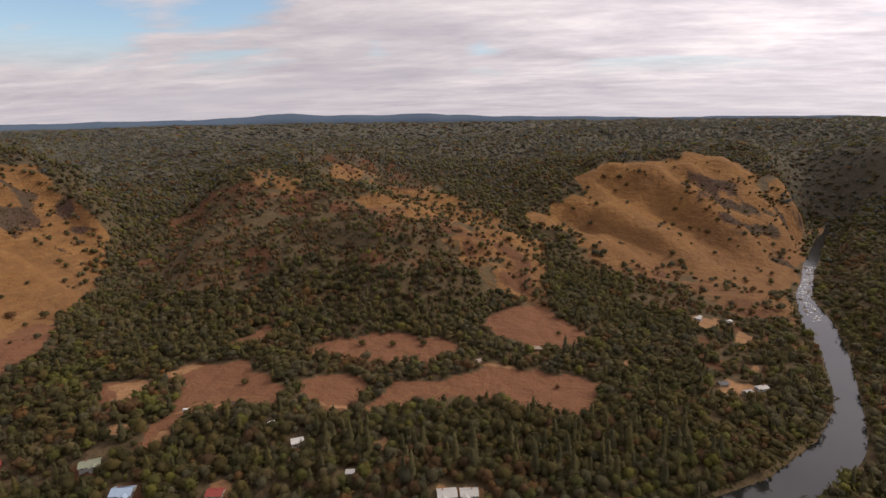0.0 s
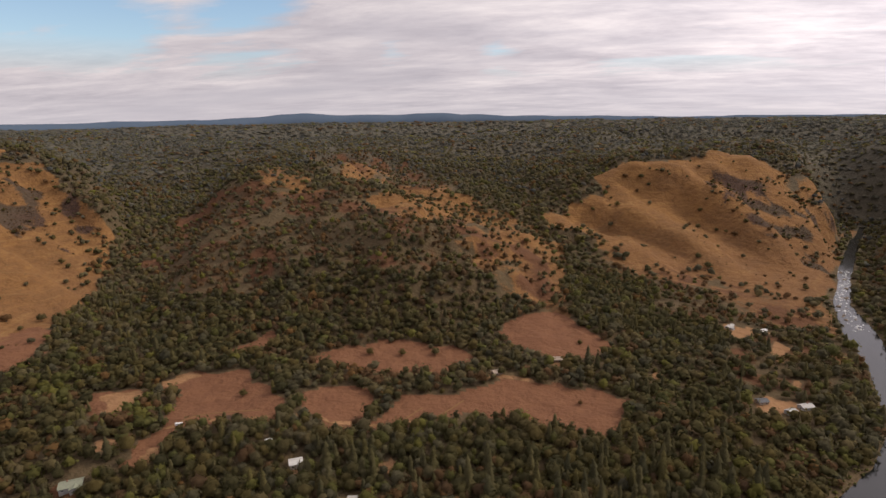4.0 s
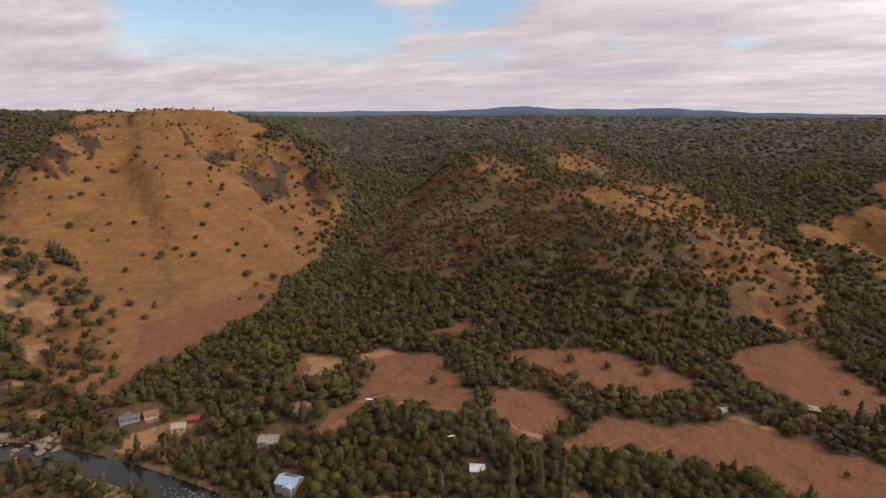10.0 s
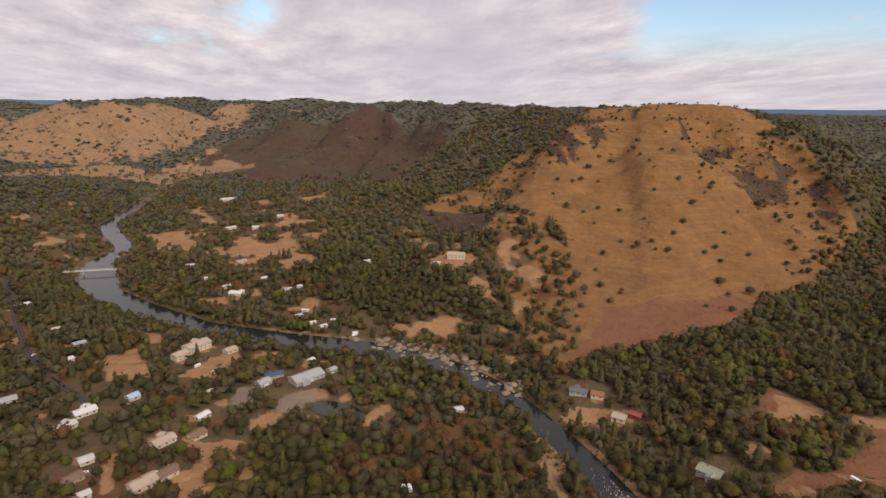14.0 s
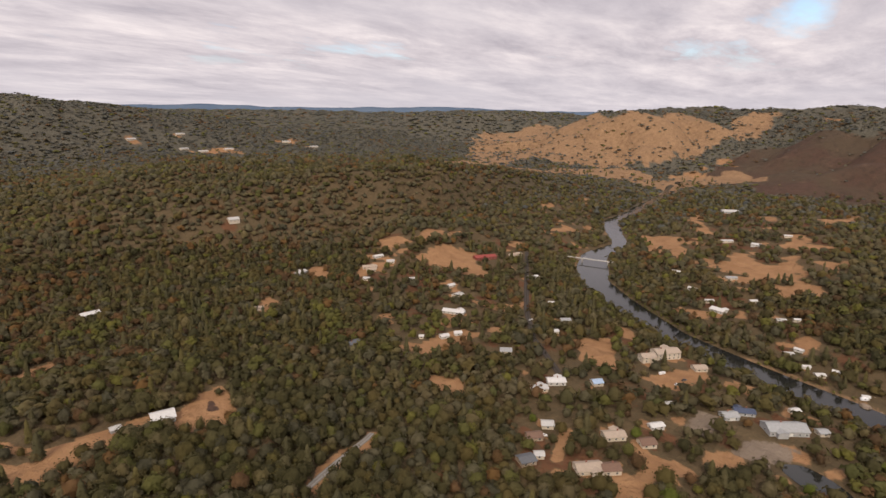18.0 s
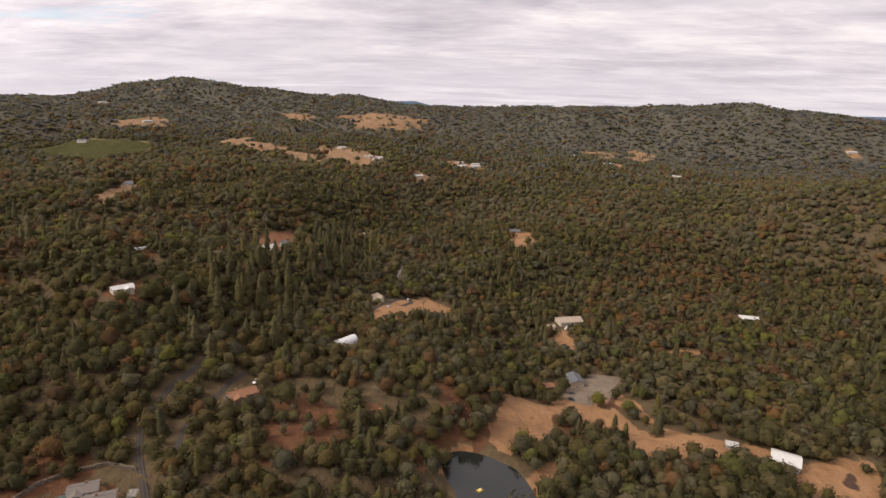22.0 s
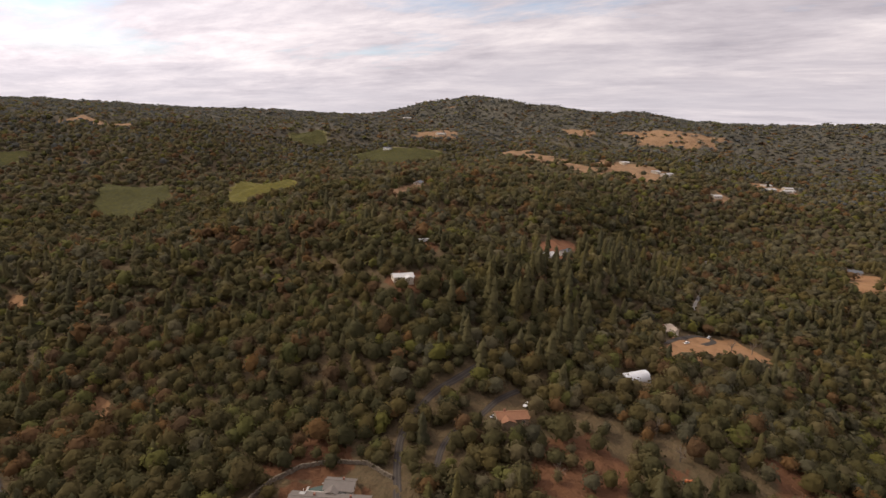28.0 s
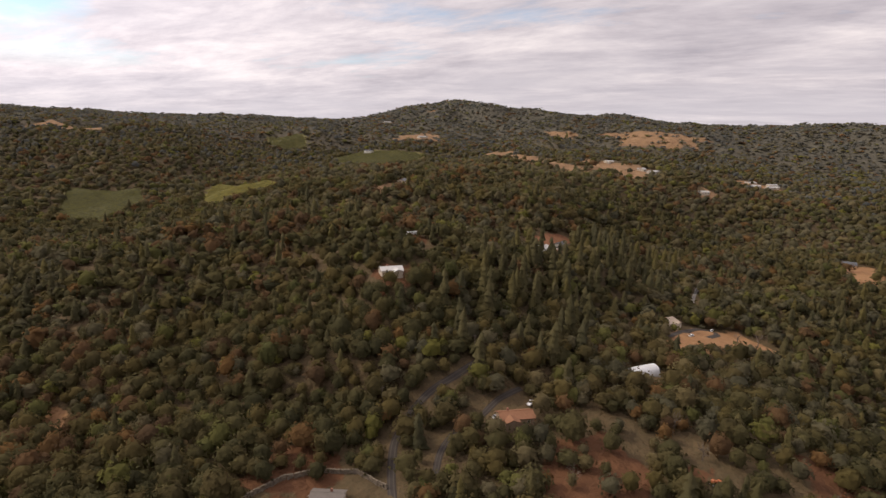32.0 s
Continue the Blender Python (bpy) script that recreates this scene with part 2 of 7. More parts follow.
def leaf_look(dark, light, dry=None, amount=0.0, relief=0.9):
    """Foliage: a tone for each tree, mottled clumps and a fine leafy grain."""
    def build(t):
        tone = node(t, "ShaderNodeAttribute", attribute_name="tone").outputs["Fac"]
        other = maths(t, "FRACT", maths(t, "MULTIPLY", tone, 7.31))
        stand, clump, leaf = grain(t, 0.011, 5, 0.6), grain(t, 0.5, 3, 0.6), grain(t, 2.2, 3, 0.7)
        spray = node(t, "ShaderNodeNewGeometry").outputs["Random Per Island"]
        f = maths(t, "ADD", maths(t, "ADD", maths(t, "MULTIPLY", tone, 0.30), maths(t, "MULTIPLY", spray, 0.28)), maths(t, "ADD", maths(t, "MULTIPLY", clump, 0.30), maths(t, "MULTIPLY", leaf, 0.34)))
        f = maths(t, "ADD", f, maths(t, "MULTIPLY", maths(t, "SUBTRACT", maths(t, "ADD", stand, grain(t, 0.032, 3, 0.6)), 1.0), 0.55))
        colour = spread(t, f, dark, light, 0.20, 0.92)
        # some trees lean to olive, some to grey
        colour = mix(t, ramp(t, other, (0.60, (0, 0, 0)), (0.95, (0.55, 0.55, 0.55))), colour, (1.18 * light[0], 1.12 * light[1], 0.72 * light[2]))
        colour = mix(t, ramp(t, other, (0.04, (0.5, 0.5, 0.5)), (0.28, (0, 0, 0))), colour, (0.80 * dark[0], 0.90 * dark[1], 1.15 * dark[2]))
        if dry:
            share = maths(t, "MULTIPLY", ramp(t, maths(t, "ADD", maths(t, "MULTIPLY", stand, 0.7), maths(t, "MULTIPLY", other, 0.3)), (0.47, (0, 0, 0)), (0.66, (1, 1, 1))), amount)
            colour = mix(t, share, colour, dry)
        return colour, (maths(t, "ADD", clump, maths(t, "MULTIPLY", leaf, 0.5)), relief, 1.1)
    return build


def two_tone(a, b, scale=1.0, relief=0.2):
    def build(t):
        f = grain(t, scale, 5, 0.6)
        g = grain(t, scale * 9, 3)
        colour = mix(t, maths(t, "MULTIPLY", g, 0.3), spread(t, f, a, b), tuple(0.7 * x for x in a))
        return colour, (g, relief, 0.05)
    return build


def way_look(edge, bed, track_tone):
    def build(t):
        across = node(t, "ShaderNodeAttribute", attribute_name="across").outputs["Fac"]
        worn = ramp(t, across, (0.2, (0, 0, 0)), (0.42, (1, 1, 1)), (0.6, (0, 0, 0)))
        colour = mix(t, maths(t, "MULTIPLY", worn, 0.8), spread(t, grain(t, 0.5, 5, 0.65), bed, tuple(0.72 * q for q in bed)), track_tone)
        colour = mix(t, maths(t, "MULTIPLY", ramp(t, across, (0.66, (0, 0, 0)), (0.95, (1, 1, 1))), 0.9), colour, edge)
        return colour, (grain(t, 3.0, 4), 0.3, 0.05)
    return build


ASPHALT = material("worn_asphalt", way_look((0.070, 0.048, 0.030), (0.046, 0.039, 0.034), (0.078, 0.065, 0.055)), 0.9, spec=0.2)
TRAIL = material("bare_trail", way_look((0.185, 0.102, 0.044), (0.200, 0.118, 0.055), (0.225, 0.135, 0.066)), 0.95, spec=0.05)
DRIVE = material("pale_gravel", way_look((0.15, 0.120, 0.09), (0.22, 0.205, 0.185), (0.28, 0.265, 0.245)), 0.95, spec=0.1)
GROUND = material("earth", ground_look, 0.95, spec=0.1)
LIVE_OAK = material("live_oak_leaves", leaf_look((0.052, 0.048, 0.022), (0.120, 0.106, 0.047), (0.132, 0.086, 0.042), 0.34), 0.9, spec=0.06, leafy=True)
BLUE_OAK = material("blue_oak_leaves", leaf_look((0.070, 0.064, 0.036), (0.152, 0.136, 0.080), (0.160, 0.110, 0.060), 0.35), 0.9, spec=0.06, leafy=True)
BROWN_OAK = material("dry_oak_leaves", leaf_look((0.092, 0.060, 0.031), (0.168, 0.100, 0.051)), 0.9, spec=0.05, leafy=True)
GREEN_TREE = material("willow_leaves", leaf_look((0.080, 0.079, 0.028), (0.148, 0.142, 0.048)), 0.9, spec=0.06, leafy=True)
LIME_LEAF = material("lime_leaves", leaf_look((0.085, 0.105, 0.022), (0.150, 0.170, 0.038)), 0.9, spec=0.06, leafy=True)
RUST_LEAF = material("rust_leaves", leaf_look((0.130, 0.058, 0.030), (0.230, 0.105, 0.055)), 0.9, spec=0.05, leafy=True)
PINE = material("pine_needles", leaf_look((0.078, 0.072, 0.035), (0.140, 0.122, 0.060)), 0.9, spec=0.06, leafy=True)
BARK = material("bark", two_tone((0.11, 0.085, 0.065), (0.2, 0.165, 0.135), 2.0, 0.6), 0.95, spec=0.1)


def water_look(t):
    ripple = node(t, "ShaderNodeTexNoise", {"Vector": node(t, "ShaderNodeNewGeometry").outputs["Position"], "Scale": 0.35, "Detail": 6, "Roughness": 0.6}).outputs[0]
    return spread(t, grain(t, 0.02, 4), (0.008, 0.010, 0.011), (0.020, 0.020, 0.018)), (ripple, 0.10, 0.25)


WATER = material("river_water", water_look, 0.12, spec=0.38)
ROCK = material("river_rock", two_tone((0.26, 0.205, 0.152), (0.13, 0.10, 0.075), 0.5, 0.8), 0.9, spec=0.2)
WALL_STONE = material("wall_stone", two_tone((0.20, 0.165, 0.125), (0.11, 0.088, 0.066), 0.9, 0.8), 0.95, spec=0.1)
# the blue of distance haze is put into this base colour
HAZE_BLUE = material("far_range", two_tone((0.085, 0.12, 0.175), (0.105, 0.14, 0.19), 0.004, 0.0), 1.0, spec=0.0)
# distance haze painted into the leaf colour: paler, greyer, bluer
HAZED_WOODS = material("hazed_woodland", leaf_look((0.096, 0.098, 0.084), (0.132, 0.132, 0.113), (0.140, 0.116, 0.090), 0.45, 0.3), 1.0, spec=0.0, leafy=True)
FOAM = material("white_water", two_tone((0.75, 0.76, 0.76), (0.55, 0.56, 0.57), 1.0, 0.3), 0.6)

# ---- form of the land ----
CX, CY = -40.0, 60.0           # middle of the ground sheet
LINES = []                     # crest, valley and terrace lines: (nodes, softness)


def line(*nodes, soft=18.0):
    LINES.append((np.array(nodes, float), soft))


# the river, upstream canyon to the far bend
RIVER = np.array([(760, 1500), (655, 1318), (530, 1090), (424, 880), (390, 765), (358, 655), (303, 520), (263, 452), (197, 393),
                  (100, 335), (0, 300), (-120, 285), (-230, 285), (-323, 287), (-382, 280), (-460, 263), (-527, 230)], float)
RIVER2 = np.array([(-527, 230), (-583, 160), (-622, 72), (-670, -12), (-750, -95), (-815, -150), (-885, -178), (-960, -203),
                   (-1060, -190), (-1130, -222), (-1275, -280), (-1370, -271), (-1530, -283), (-1780, -290), (-1931, -322), (-2150, -330)], float)
HALF = np.array([6, 7, 8, 8, 17, 11, 9, 16, 13, 15, 14, 12, 11, 10, 9, 10, 11], float)      # half widths
HALF2 = np.array([11, 13, 14, 14, 16, 18, 22, 18, 11, 14, 13, 14, 12, 9, 8, 7], float)
line(*[(x, y, -1.5) for x, y in RIVER], soft=6)
line(*[(x, y, -1.5) for x, y in RIVER2], soft=6)
# terraces along the river
line((-275, 335, 11), (-168, 380, 16), (-60, 370, 13), (60, 400, 10), (170, 440, 6))
line((-300, 400, 18), (-200, 400, 24), (-100, 430, 20), (47, 463, 17), (150, 500, 13), (227, 524, 11), (300, 640, 8))
line((-466, 541, 20), (-337, 562, 20), (-258, 538, 21), (-193, 557, 21), (-92, 566, 21), (-35, 660, 24), (21, 730, 24), (78, 630, 21), (180, 680, 15))
line((330, 850, 10), (400, 960, 8), (500, 1120, 8))
line((-450, 90, 8), (-464, 111, 6), (-508, 99, 8), (-560, 40, 8), (-650, -90, 8), (-766, -180, 8))
line((-300, 180, 12), (-350, 60, 14), (-388, 6, 12), (-440, -80, 14), (-496, -178, 15), (-576, -222, 11), (-800, -300, 12), (-1000, -330, 14), (-1400, -370, 18))
line((-766, 15, 6), (-832, 130, 14), (-900, 40, 12), (-1100, -60, 14), (-1400, -140, 20), (-1700, -200, 22), (-2000, -260, 25))
line((-640, 210, 10), (-720, 190, 16), (-832, 183, 20), (-1000, 150, 30), (-1300, 100, 34))
# middle hill
line((-600, 1750, 168), (-520, 1400, 152), (-553, 1182, 150), (-397, 1033, 132), (-319, 966, 130), (-240, 896, 136), (-190, 850, 124), (-136, 898, 111), (-72, 936, 97), (-17, 958, 81), (22, 917, 44), (45, 856, 24), soft=30)
line((-240, 896, 136), (-250, 780, 84), (-240, 660, 38), (-235, 600, 25), soft=30)
line((-397, 1033, 132), (-420, 870, 90), (-400, 720, 46), (-370, 620, 24), soft=30)
line((-20, 1090, 66), (60, 1000, 36), (110, 880, 18), soft=20)
line((-200, 1300, 110), (-60, 1180, 84), (4, 1108, 76), soft=24)
line((-400, 860, 86), (-330, 800, 76), (-240, 770, 82), (-150, 780, 76), (-70, 810, 64), (-10, 830, 48), (30, 830, 30), soft=30)
line((-370, 950, 112), (-300, 890, 108), (-235, 845, 114), (-180, 820, 106), (-100, 860, 90), (-40, 890, 72), (10, 890, 50), soft=24)
line((60, 760, 24), (80, 860, 26), (70, 960, 38), (10, 1030, 60), soft=14)
# river hill
line((600, 1800, 190), (495, 1416, 168), (370, 1352, 184), (268, 1328, 170), (190, 1292, 168), (127, 1301, 133), (65, 1206, 98), (4, 1108, 78), soft=26)
# its spurs, gullies and steep river face
line((268, 1345, 166), (334, 1318, 148), (372, 1255, 118), (401, 1183, 82), (422, 1101, 43), (427, 1020, 9), soft=9)
line((121, 1214, 109), (190, 1174, 85), (222, 1138, 68), (274, 1085, 49), (303, 1025, 27), (326, 960, 12), soft=8)
line((-21, 1100, 68), (80, 1087, 65), (128, 1052, 53), (160, 997, 34), (177, 968, 22), soft=8)
line((179, 1262, 126), (206, 1243, 97), (256, 1202, 68), (311, 1153, 43), (348, 1095, 23), (370, 1010, 7), soft=8)
line((39, 1159, 80), (95, 1156, 61), (168, 1117, 41), (227, 1045, 20), (267, 973, 10), soft=8)
line((394, 1415, 180), (452, 1314, 122), (488, 1215, 66), (497, 1135, 32), (492, 1090, 14), soft=10)
line((360, 1300, 132), (412, 1220, 84), (447, 1140, 40), (457, 1070, 10), soft=8)
line((475, 1432, 166), (546, 1385, 130), (575, 1320, 74), soft=12)
# far bank of the canyon
line((380, 470, 8), (450, 640, 16), (480, 760, 22), (560, 940, 26), (700, 1250, 40), (850, 1450, 60))
line((560, 420, 40), (640, 700, 85), (760, 980, 120), (900, 1300, 170), (1000, 1700, 200), soft=30)
line((900, 300, 110), (1200, 900, 190), (1500, 1600, 225), soft=60)
# side canyon
line((-300, 470, 16), (-430, 520, 15), (-500, 590, 16), (-575, 665, 18), (-640, 760, 22), (-665, 850, 36), (-725, 994, 52), (-835, 1218, 78), (-1120, 1505, 125), (-1400, 1900, 165), soft=10)
# golden pyramid hill
line((-1319, 800, 247), (-1235, 860, 252), (-1120, 950, 246), (-950, 1000, 195), (-800, 950, 140), (-715, 860, 62), soft=26)
line((-1200, 850, 254), (-1060, 760, 198), (-900, 665, 150), (-760, 590, 88), (-640, 520, 42), (-560, 470, 22), soft=26)
line((-1600, 900, 178), (-1440, 850, 226), (-1319, 800, 247), soft=30)
line((-488, 335, 11), (-520, 400, 17), (-570, 520, 26), (-600, 640, 22), soft=16)
line((-602, 319, 14), (-704, 330, 28), (-720, 283, 36), (-800, 290, 40), soft=16)
line((-700, 430, 34), (-800, 470, 62), (-900, 540, 100), soft=16)
# spurs and gullies of the two golden hills
line((-1160, 760, 206), (-1020, 660, 150), (-880, 590, 104), (-740, 520, 58), (-640, 450, 26), soft=14)
line((-1180, 700, 214), (-1060, 600, 160), (-930, 500, 104), (-800, 420, 56), soft=20)
line((-1034, 731, 197), (-888, 680, 149), (-833, 689, 122), (-750, 697, 85), (-661, 691, 48), (-612, 688, 30), soft=9)
line((-1102, 896, 208), (-965, 876, 141), (-851, 854, 89), (-745, 805, 49), (-657, 751, 26), soft=12)
line((-1033, 981, 196), (-907, 969, 140), (-800, 919, 84), (-709, 840, 38), soft=12)
line((-1248, 783, 236), (-1232, 660, 188), (-1183, 548, 140), (-1103, 444, 86), (-1030, 395, 56), soft=10)
line((-1315, 671, 183), (-1288, 551, 124), (-1231, 436, 70), soft=14)
line((-1430, 850, 226), (-1417, 688, 199), (-1399, 568, 152), (-1364, 442, 104), (-1283, 385, 60), soft=12)
# northern plateau
line((-1100, 1800, 170), (-700, 2000, 180), (-130, 2196, 186), (240, 2400, 222), (793, 2700, 226), (1500, 2600, 232), soft=80)
line((-300, 1600, 130), (0, 1650, 140), (300, 1800, 165), soft=60)
line((-3000, 3385, 212), (-2163, 3365, 236), (-1000, 3700, 238), (300, 4000, 240), (1800, 3800, 242), soft=120)
line((-2600, 2400, 224), (-1900, 2000, 215), (-1500, 1400, 215), soft=80)
line((-4300, 1600, 236), (-3200, 1500, 238), (-2400, 1100, 235), soft=80)
# dark hills of the north-west
line((-2311, 619, 240), (-2480, 409, 244), (-2280, 160, 166), (-2100, 20, 70), (-1980, -60, 34), soft=40)
line((-2003, 560, 240), (-1880, 330, 120), (-1765, 200, 56), (-1700, 60, 34), soft=40)
line((-2003, 560, 240), (-1800, 720, 205), (-1600, 900, 178), soft=40)
line((-2480, 409, 244), (-2900, 500, 240), (-3400, 700, 240), soft=60)
line((-2378, 410, 244), (-2239, 312, 165), (-2085, 228, 94), (-1918, 135, 41), (-1788, 71, 14), soft=24)
line((-2378, 410, 244), (-2158, 465, 165), (-1941, 425, 94), (-1751, 351, 49), soft=24)
line((-2311, 387, 159), (-2134, 350, 94), (-1941, 277, 45), (-1765, 212, 22), soft=18)
line((-2583, 270, 227), (-2468, 137, 156), (-2286, -5, 73), (-2140, -85, 22), soft=24)
line((-2462, 287, 172), (-2288, 142, 87), (-2118, 42, 30), soft=18)
# golden ranges of the west
line((-3353, -222, 236), (-3010, -486, 233), (-2726, -760, 222), (-2662, -648, 228), (-2464, -611, 80), (-2250, -560, 34), soft=34)
line((-3010, -486, 233), (-2760, -330, 150), (-2560, -200, 62), (-2400, -160, 40), soft=34)
line((-2726, -760, 222), (-2600, -900, 110), (-2420, -960, 44), soft=34)
line((-2300, -800, 36), (-2300, -1100, 40), (-2700, -1300, 60), soft=40)
line((-3353, -222, 236), (-3400, 200, 234), (-4300, -200, 238), soft=60)
# wooded hill of the south-west
line((-780, -800, 104), (-890, -640, 118), (-1010, -600, 126), (-1110, -590, 122), (-1250, -560, 100), (-1420, -560, 76), (-1650, -520, 34), soft=50)
line((-640, -820, 98), (-780, -800, 104), (-950, -1000, 108), (-1500, -1000, 80), soft=50)
line((-347, -545, 8), (-500, -480, 12), (-640, -420, 18), (-800, -430, 34), (-1000, -420, 30), (-1300, -440, 26), soft=24)
line((-455, -260, 9), (-420, -350, 10), (-380, -440, 6), soft=18)
line((-1500, -1500, 60), (-900, -1600, 60), (-400, -1600, 70), soft=70)
line((-3700, -2000, 232), (-2700, -2300, 190), (-2100, -2100, 130), soft=80)
line((-1700, -2600, 200), (-1380, -2500, 224), (-903, -2420, 262), (-548, -2500, 242), (-292, -2400, 228), (216, -2907, 212), soft=60)
# near slope under the end of the flight
line((-274, -226, 26), (-240, -250, 27), (-190, -310, 20), (-151, -374, 10), (-153, -487, 12), (-224, -449, 8), soft=16)
line((-120, -60, 24), (-180, -140, 26), (-240, -180, 27), (-330, -120, 20), soft=20)
line((0, -60, 26), (98, -144, 31), (53, -214, 44), (21, -298, 47), (11, -402, 43), (-25, -448, 31), (29, -517, 36), (-30, -650, 38), (-89, -759, 40), soft=20)
line((158, -265, 84), (196, -336, 94), (128, -427, 76), (220, -500, 96), (375, -566, 108), (470, -640, 104), soft=40)
line((100, -225, 57), (150, -210, 59), (215, -215, 64), (280, -235, 68), soft=30)
line((196, -336, 94), (300, -330, 90), (400, -300, 78), (480, -220, 60), (540, -120, 44), soft=24)
line((375, -566, 108), (470, -480, 94), (540, -400, 74), soft=24)
line((120, -160, 36), (223, -102, 32), (330, -60, 26), (420, -60, 24), soft=20)
line((300, -240, 66), (260, -160, 44), soft=20)
line((600, -300, 44), (690, -400, 52), (760, -560, 62), (820, -760, 70), (960, -1000, 86), soft=20)
line((543, -506, 84), (560, -620, 86), (620, -760, 92), soft=30)
line((900, -420, 66), (1100, -600, 110), (1400, -800, 150), (1716, -845, 158), soft=40)
line((300, -800, 104), (357, -1100, 112), (400, -1400, 118), (560, -1700, 140), (620, -2050, 208), soft=60)
line((-300, -900, 50), (-250, -1200, 66), (-300, -1500, 90), soft=60)
line((552, -2150, 214), (866, -2360, 252), (1100, -2330, 262), (1283, -2213, 290), (1406, -1900, 204), (1450, -1700, 176), soft=44)
line((800, -1300, 118), (1000, -1500, 140), (1300, -1500, 160), soft=70)
line((2632, -1247, 196), (2226, -930, 176), (2137, -694, 182), (1900, -300, 170), soft=60)
line((1405, -1700, 176), (1905, -1544, 186), (2221, -1559, 178), (2900, -1500, 190), soft=60)
line((3300, -2600, 190), (1900, -3200, 196), (300, -3900, 208), (-1500, -3900, 214), (-3200, -3100, 224), soft=150)
line((700, 0, 60), (1000, -100, 100), (1500, 300, 160), soft=60)
line((300, 150, 26), (420, 250, 22), (150, 120, 24), (0, 100, 18), (-150, 150, 14), soft=24)


def value_noise(x, y, seed):
    """Smooth noise between -1 and 1 on the unit lattice."""
    ix, iy = np.floor(x).astype(np.int64), np.floor(y).astype(np.int64)
    u, v = x - ix, y - iy
    u, v = u * u * (3 - 2 * u), v * v * (3 - 2 * v)

    def corner(a, b):
        h = (a * 374761393 + b * 668265263 + seed * 974634777) & 0x7FFFFFFF
        h = ((h ^ (h >> 13)) * 1274126177) & 0x7FFFFFFF
        return ((h ^ (h >> 16)) & 0xFFFF) / 32767.5 - 1.0

    low = corner(ix, iy) * (1 - u) + corner(ix + 1, iy) * u
    high = corner(ix, iy + 1) * (1 - u) + corner(ix + 1, iy + 1) * u
    return low * (1 - v) + high * v


def fbm(x, y, size, octaves, seed):
    total, gain = 0.0, 1.0
    for n in range(octaves):
        total = total + gain * value_noise(x / size + 17.3 * n, y / size - 9.1 * n, seed + n)
        size, gain = size * 0.5, gain * 0.5
    return total


def along(x, y, nodes):
    """For points x, y: the distance to a broken line, and its third value there."""
    best, val = np.full(x.shape, 1e18), np.zeros(x.shape)
    for a, b in zip(nodes[:-1], nodes[1:]):
        dx, dy = b[0] - a[0], b[1] - a[1]
        s = np.clip(((x - a[0]) * dx + (y - a[1]) * dy) / (dx * dx + dy * dy), 0, 1)
        d = (x - a[0] - s * dx) ** 2 + (y - a[1] - s * dy) ** 2
        near = d < best
        best = np.where(near, d, best)
        val = np.where(near, a[2] + s * (b[2] - a[2]), val)
    return np.sqrt(best), val


STREAM = np.column_stack([np.vstack([RIVER, RIVER2[1:]]), np.r_[HALF, HALF2[1:]]])


PONDS = [(-456, 120, 19, 10, 1.0, 6.0), (-88, -186, 27, 15, 2.35, 30.0)]                     # (x, y, half length, half width, turn, level)


def pond_depth(x, y, p):
    """0 at the middle of a pond, 1 at its edge."""
    c, s = math.cos(p[4]), math.sin(p[4])
    return np.hypot(((x - p[0]) * c + (y - p[1]) * s) / p[2], (-(x - p[0]) * s + (y - p[1]) * c) / p[3])


# crests from which spurs and gullies run down: (nodes, reach, depth, spacing)
SPURRED = [
    (np.array([(-1319, 800, 0), (-1235, 860, 0), (-1190, 840, 0)], float), 620, 9, 120),
    (np.array([(495, 1416, 0), (370, 1352, 0), (268, 1328, 0), (190, 1292, 0)], float), 400, 6, 80),
    (np.array([(-553, 1182, 0), (-397, 1033, 0), (-240, 896, 0), (-136, 898, 0), (-17, 958, 0)], float), 330, 13, 90),
    (np.array([(-3353, -222, 0), (-3010, -486, 0), (-2726, -760, 0)], float), 800, 44, 210),
    (np.array([(-2003, 560, 0), (-2311, 619, 0), (-2480, 409, 0)], float), 700, 34, 200),
    (np.array([(-780, -800, 0), (-890, -640, 0), (-1110, -590, 0), (-1420, -560, 0)], float), 420, 10, 120),
    (np.array([(866, -2360, 0), (1100, -2330, 0), (1283, -2213, 0)], float), 600, 16, 150),
    (np.array([(640, 700, 0), (760, 980, 0), (900, 1300, 0)], float), 420, 14, 120),
    (np.array([(196, -336, 0), (128, -427, 0), (220, -500, 0), (375, -566, 0)], float), 240, 5, 80),
]


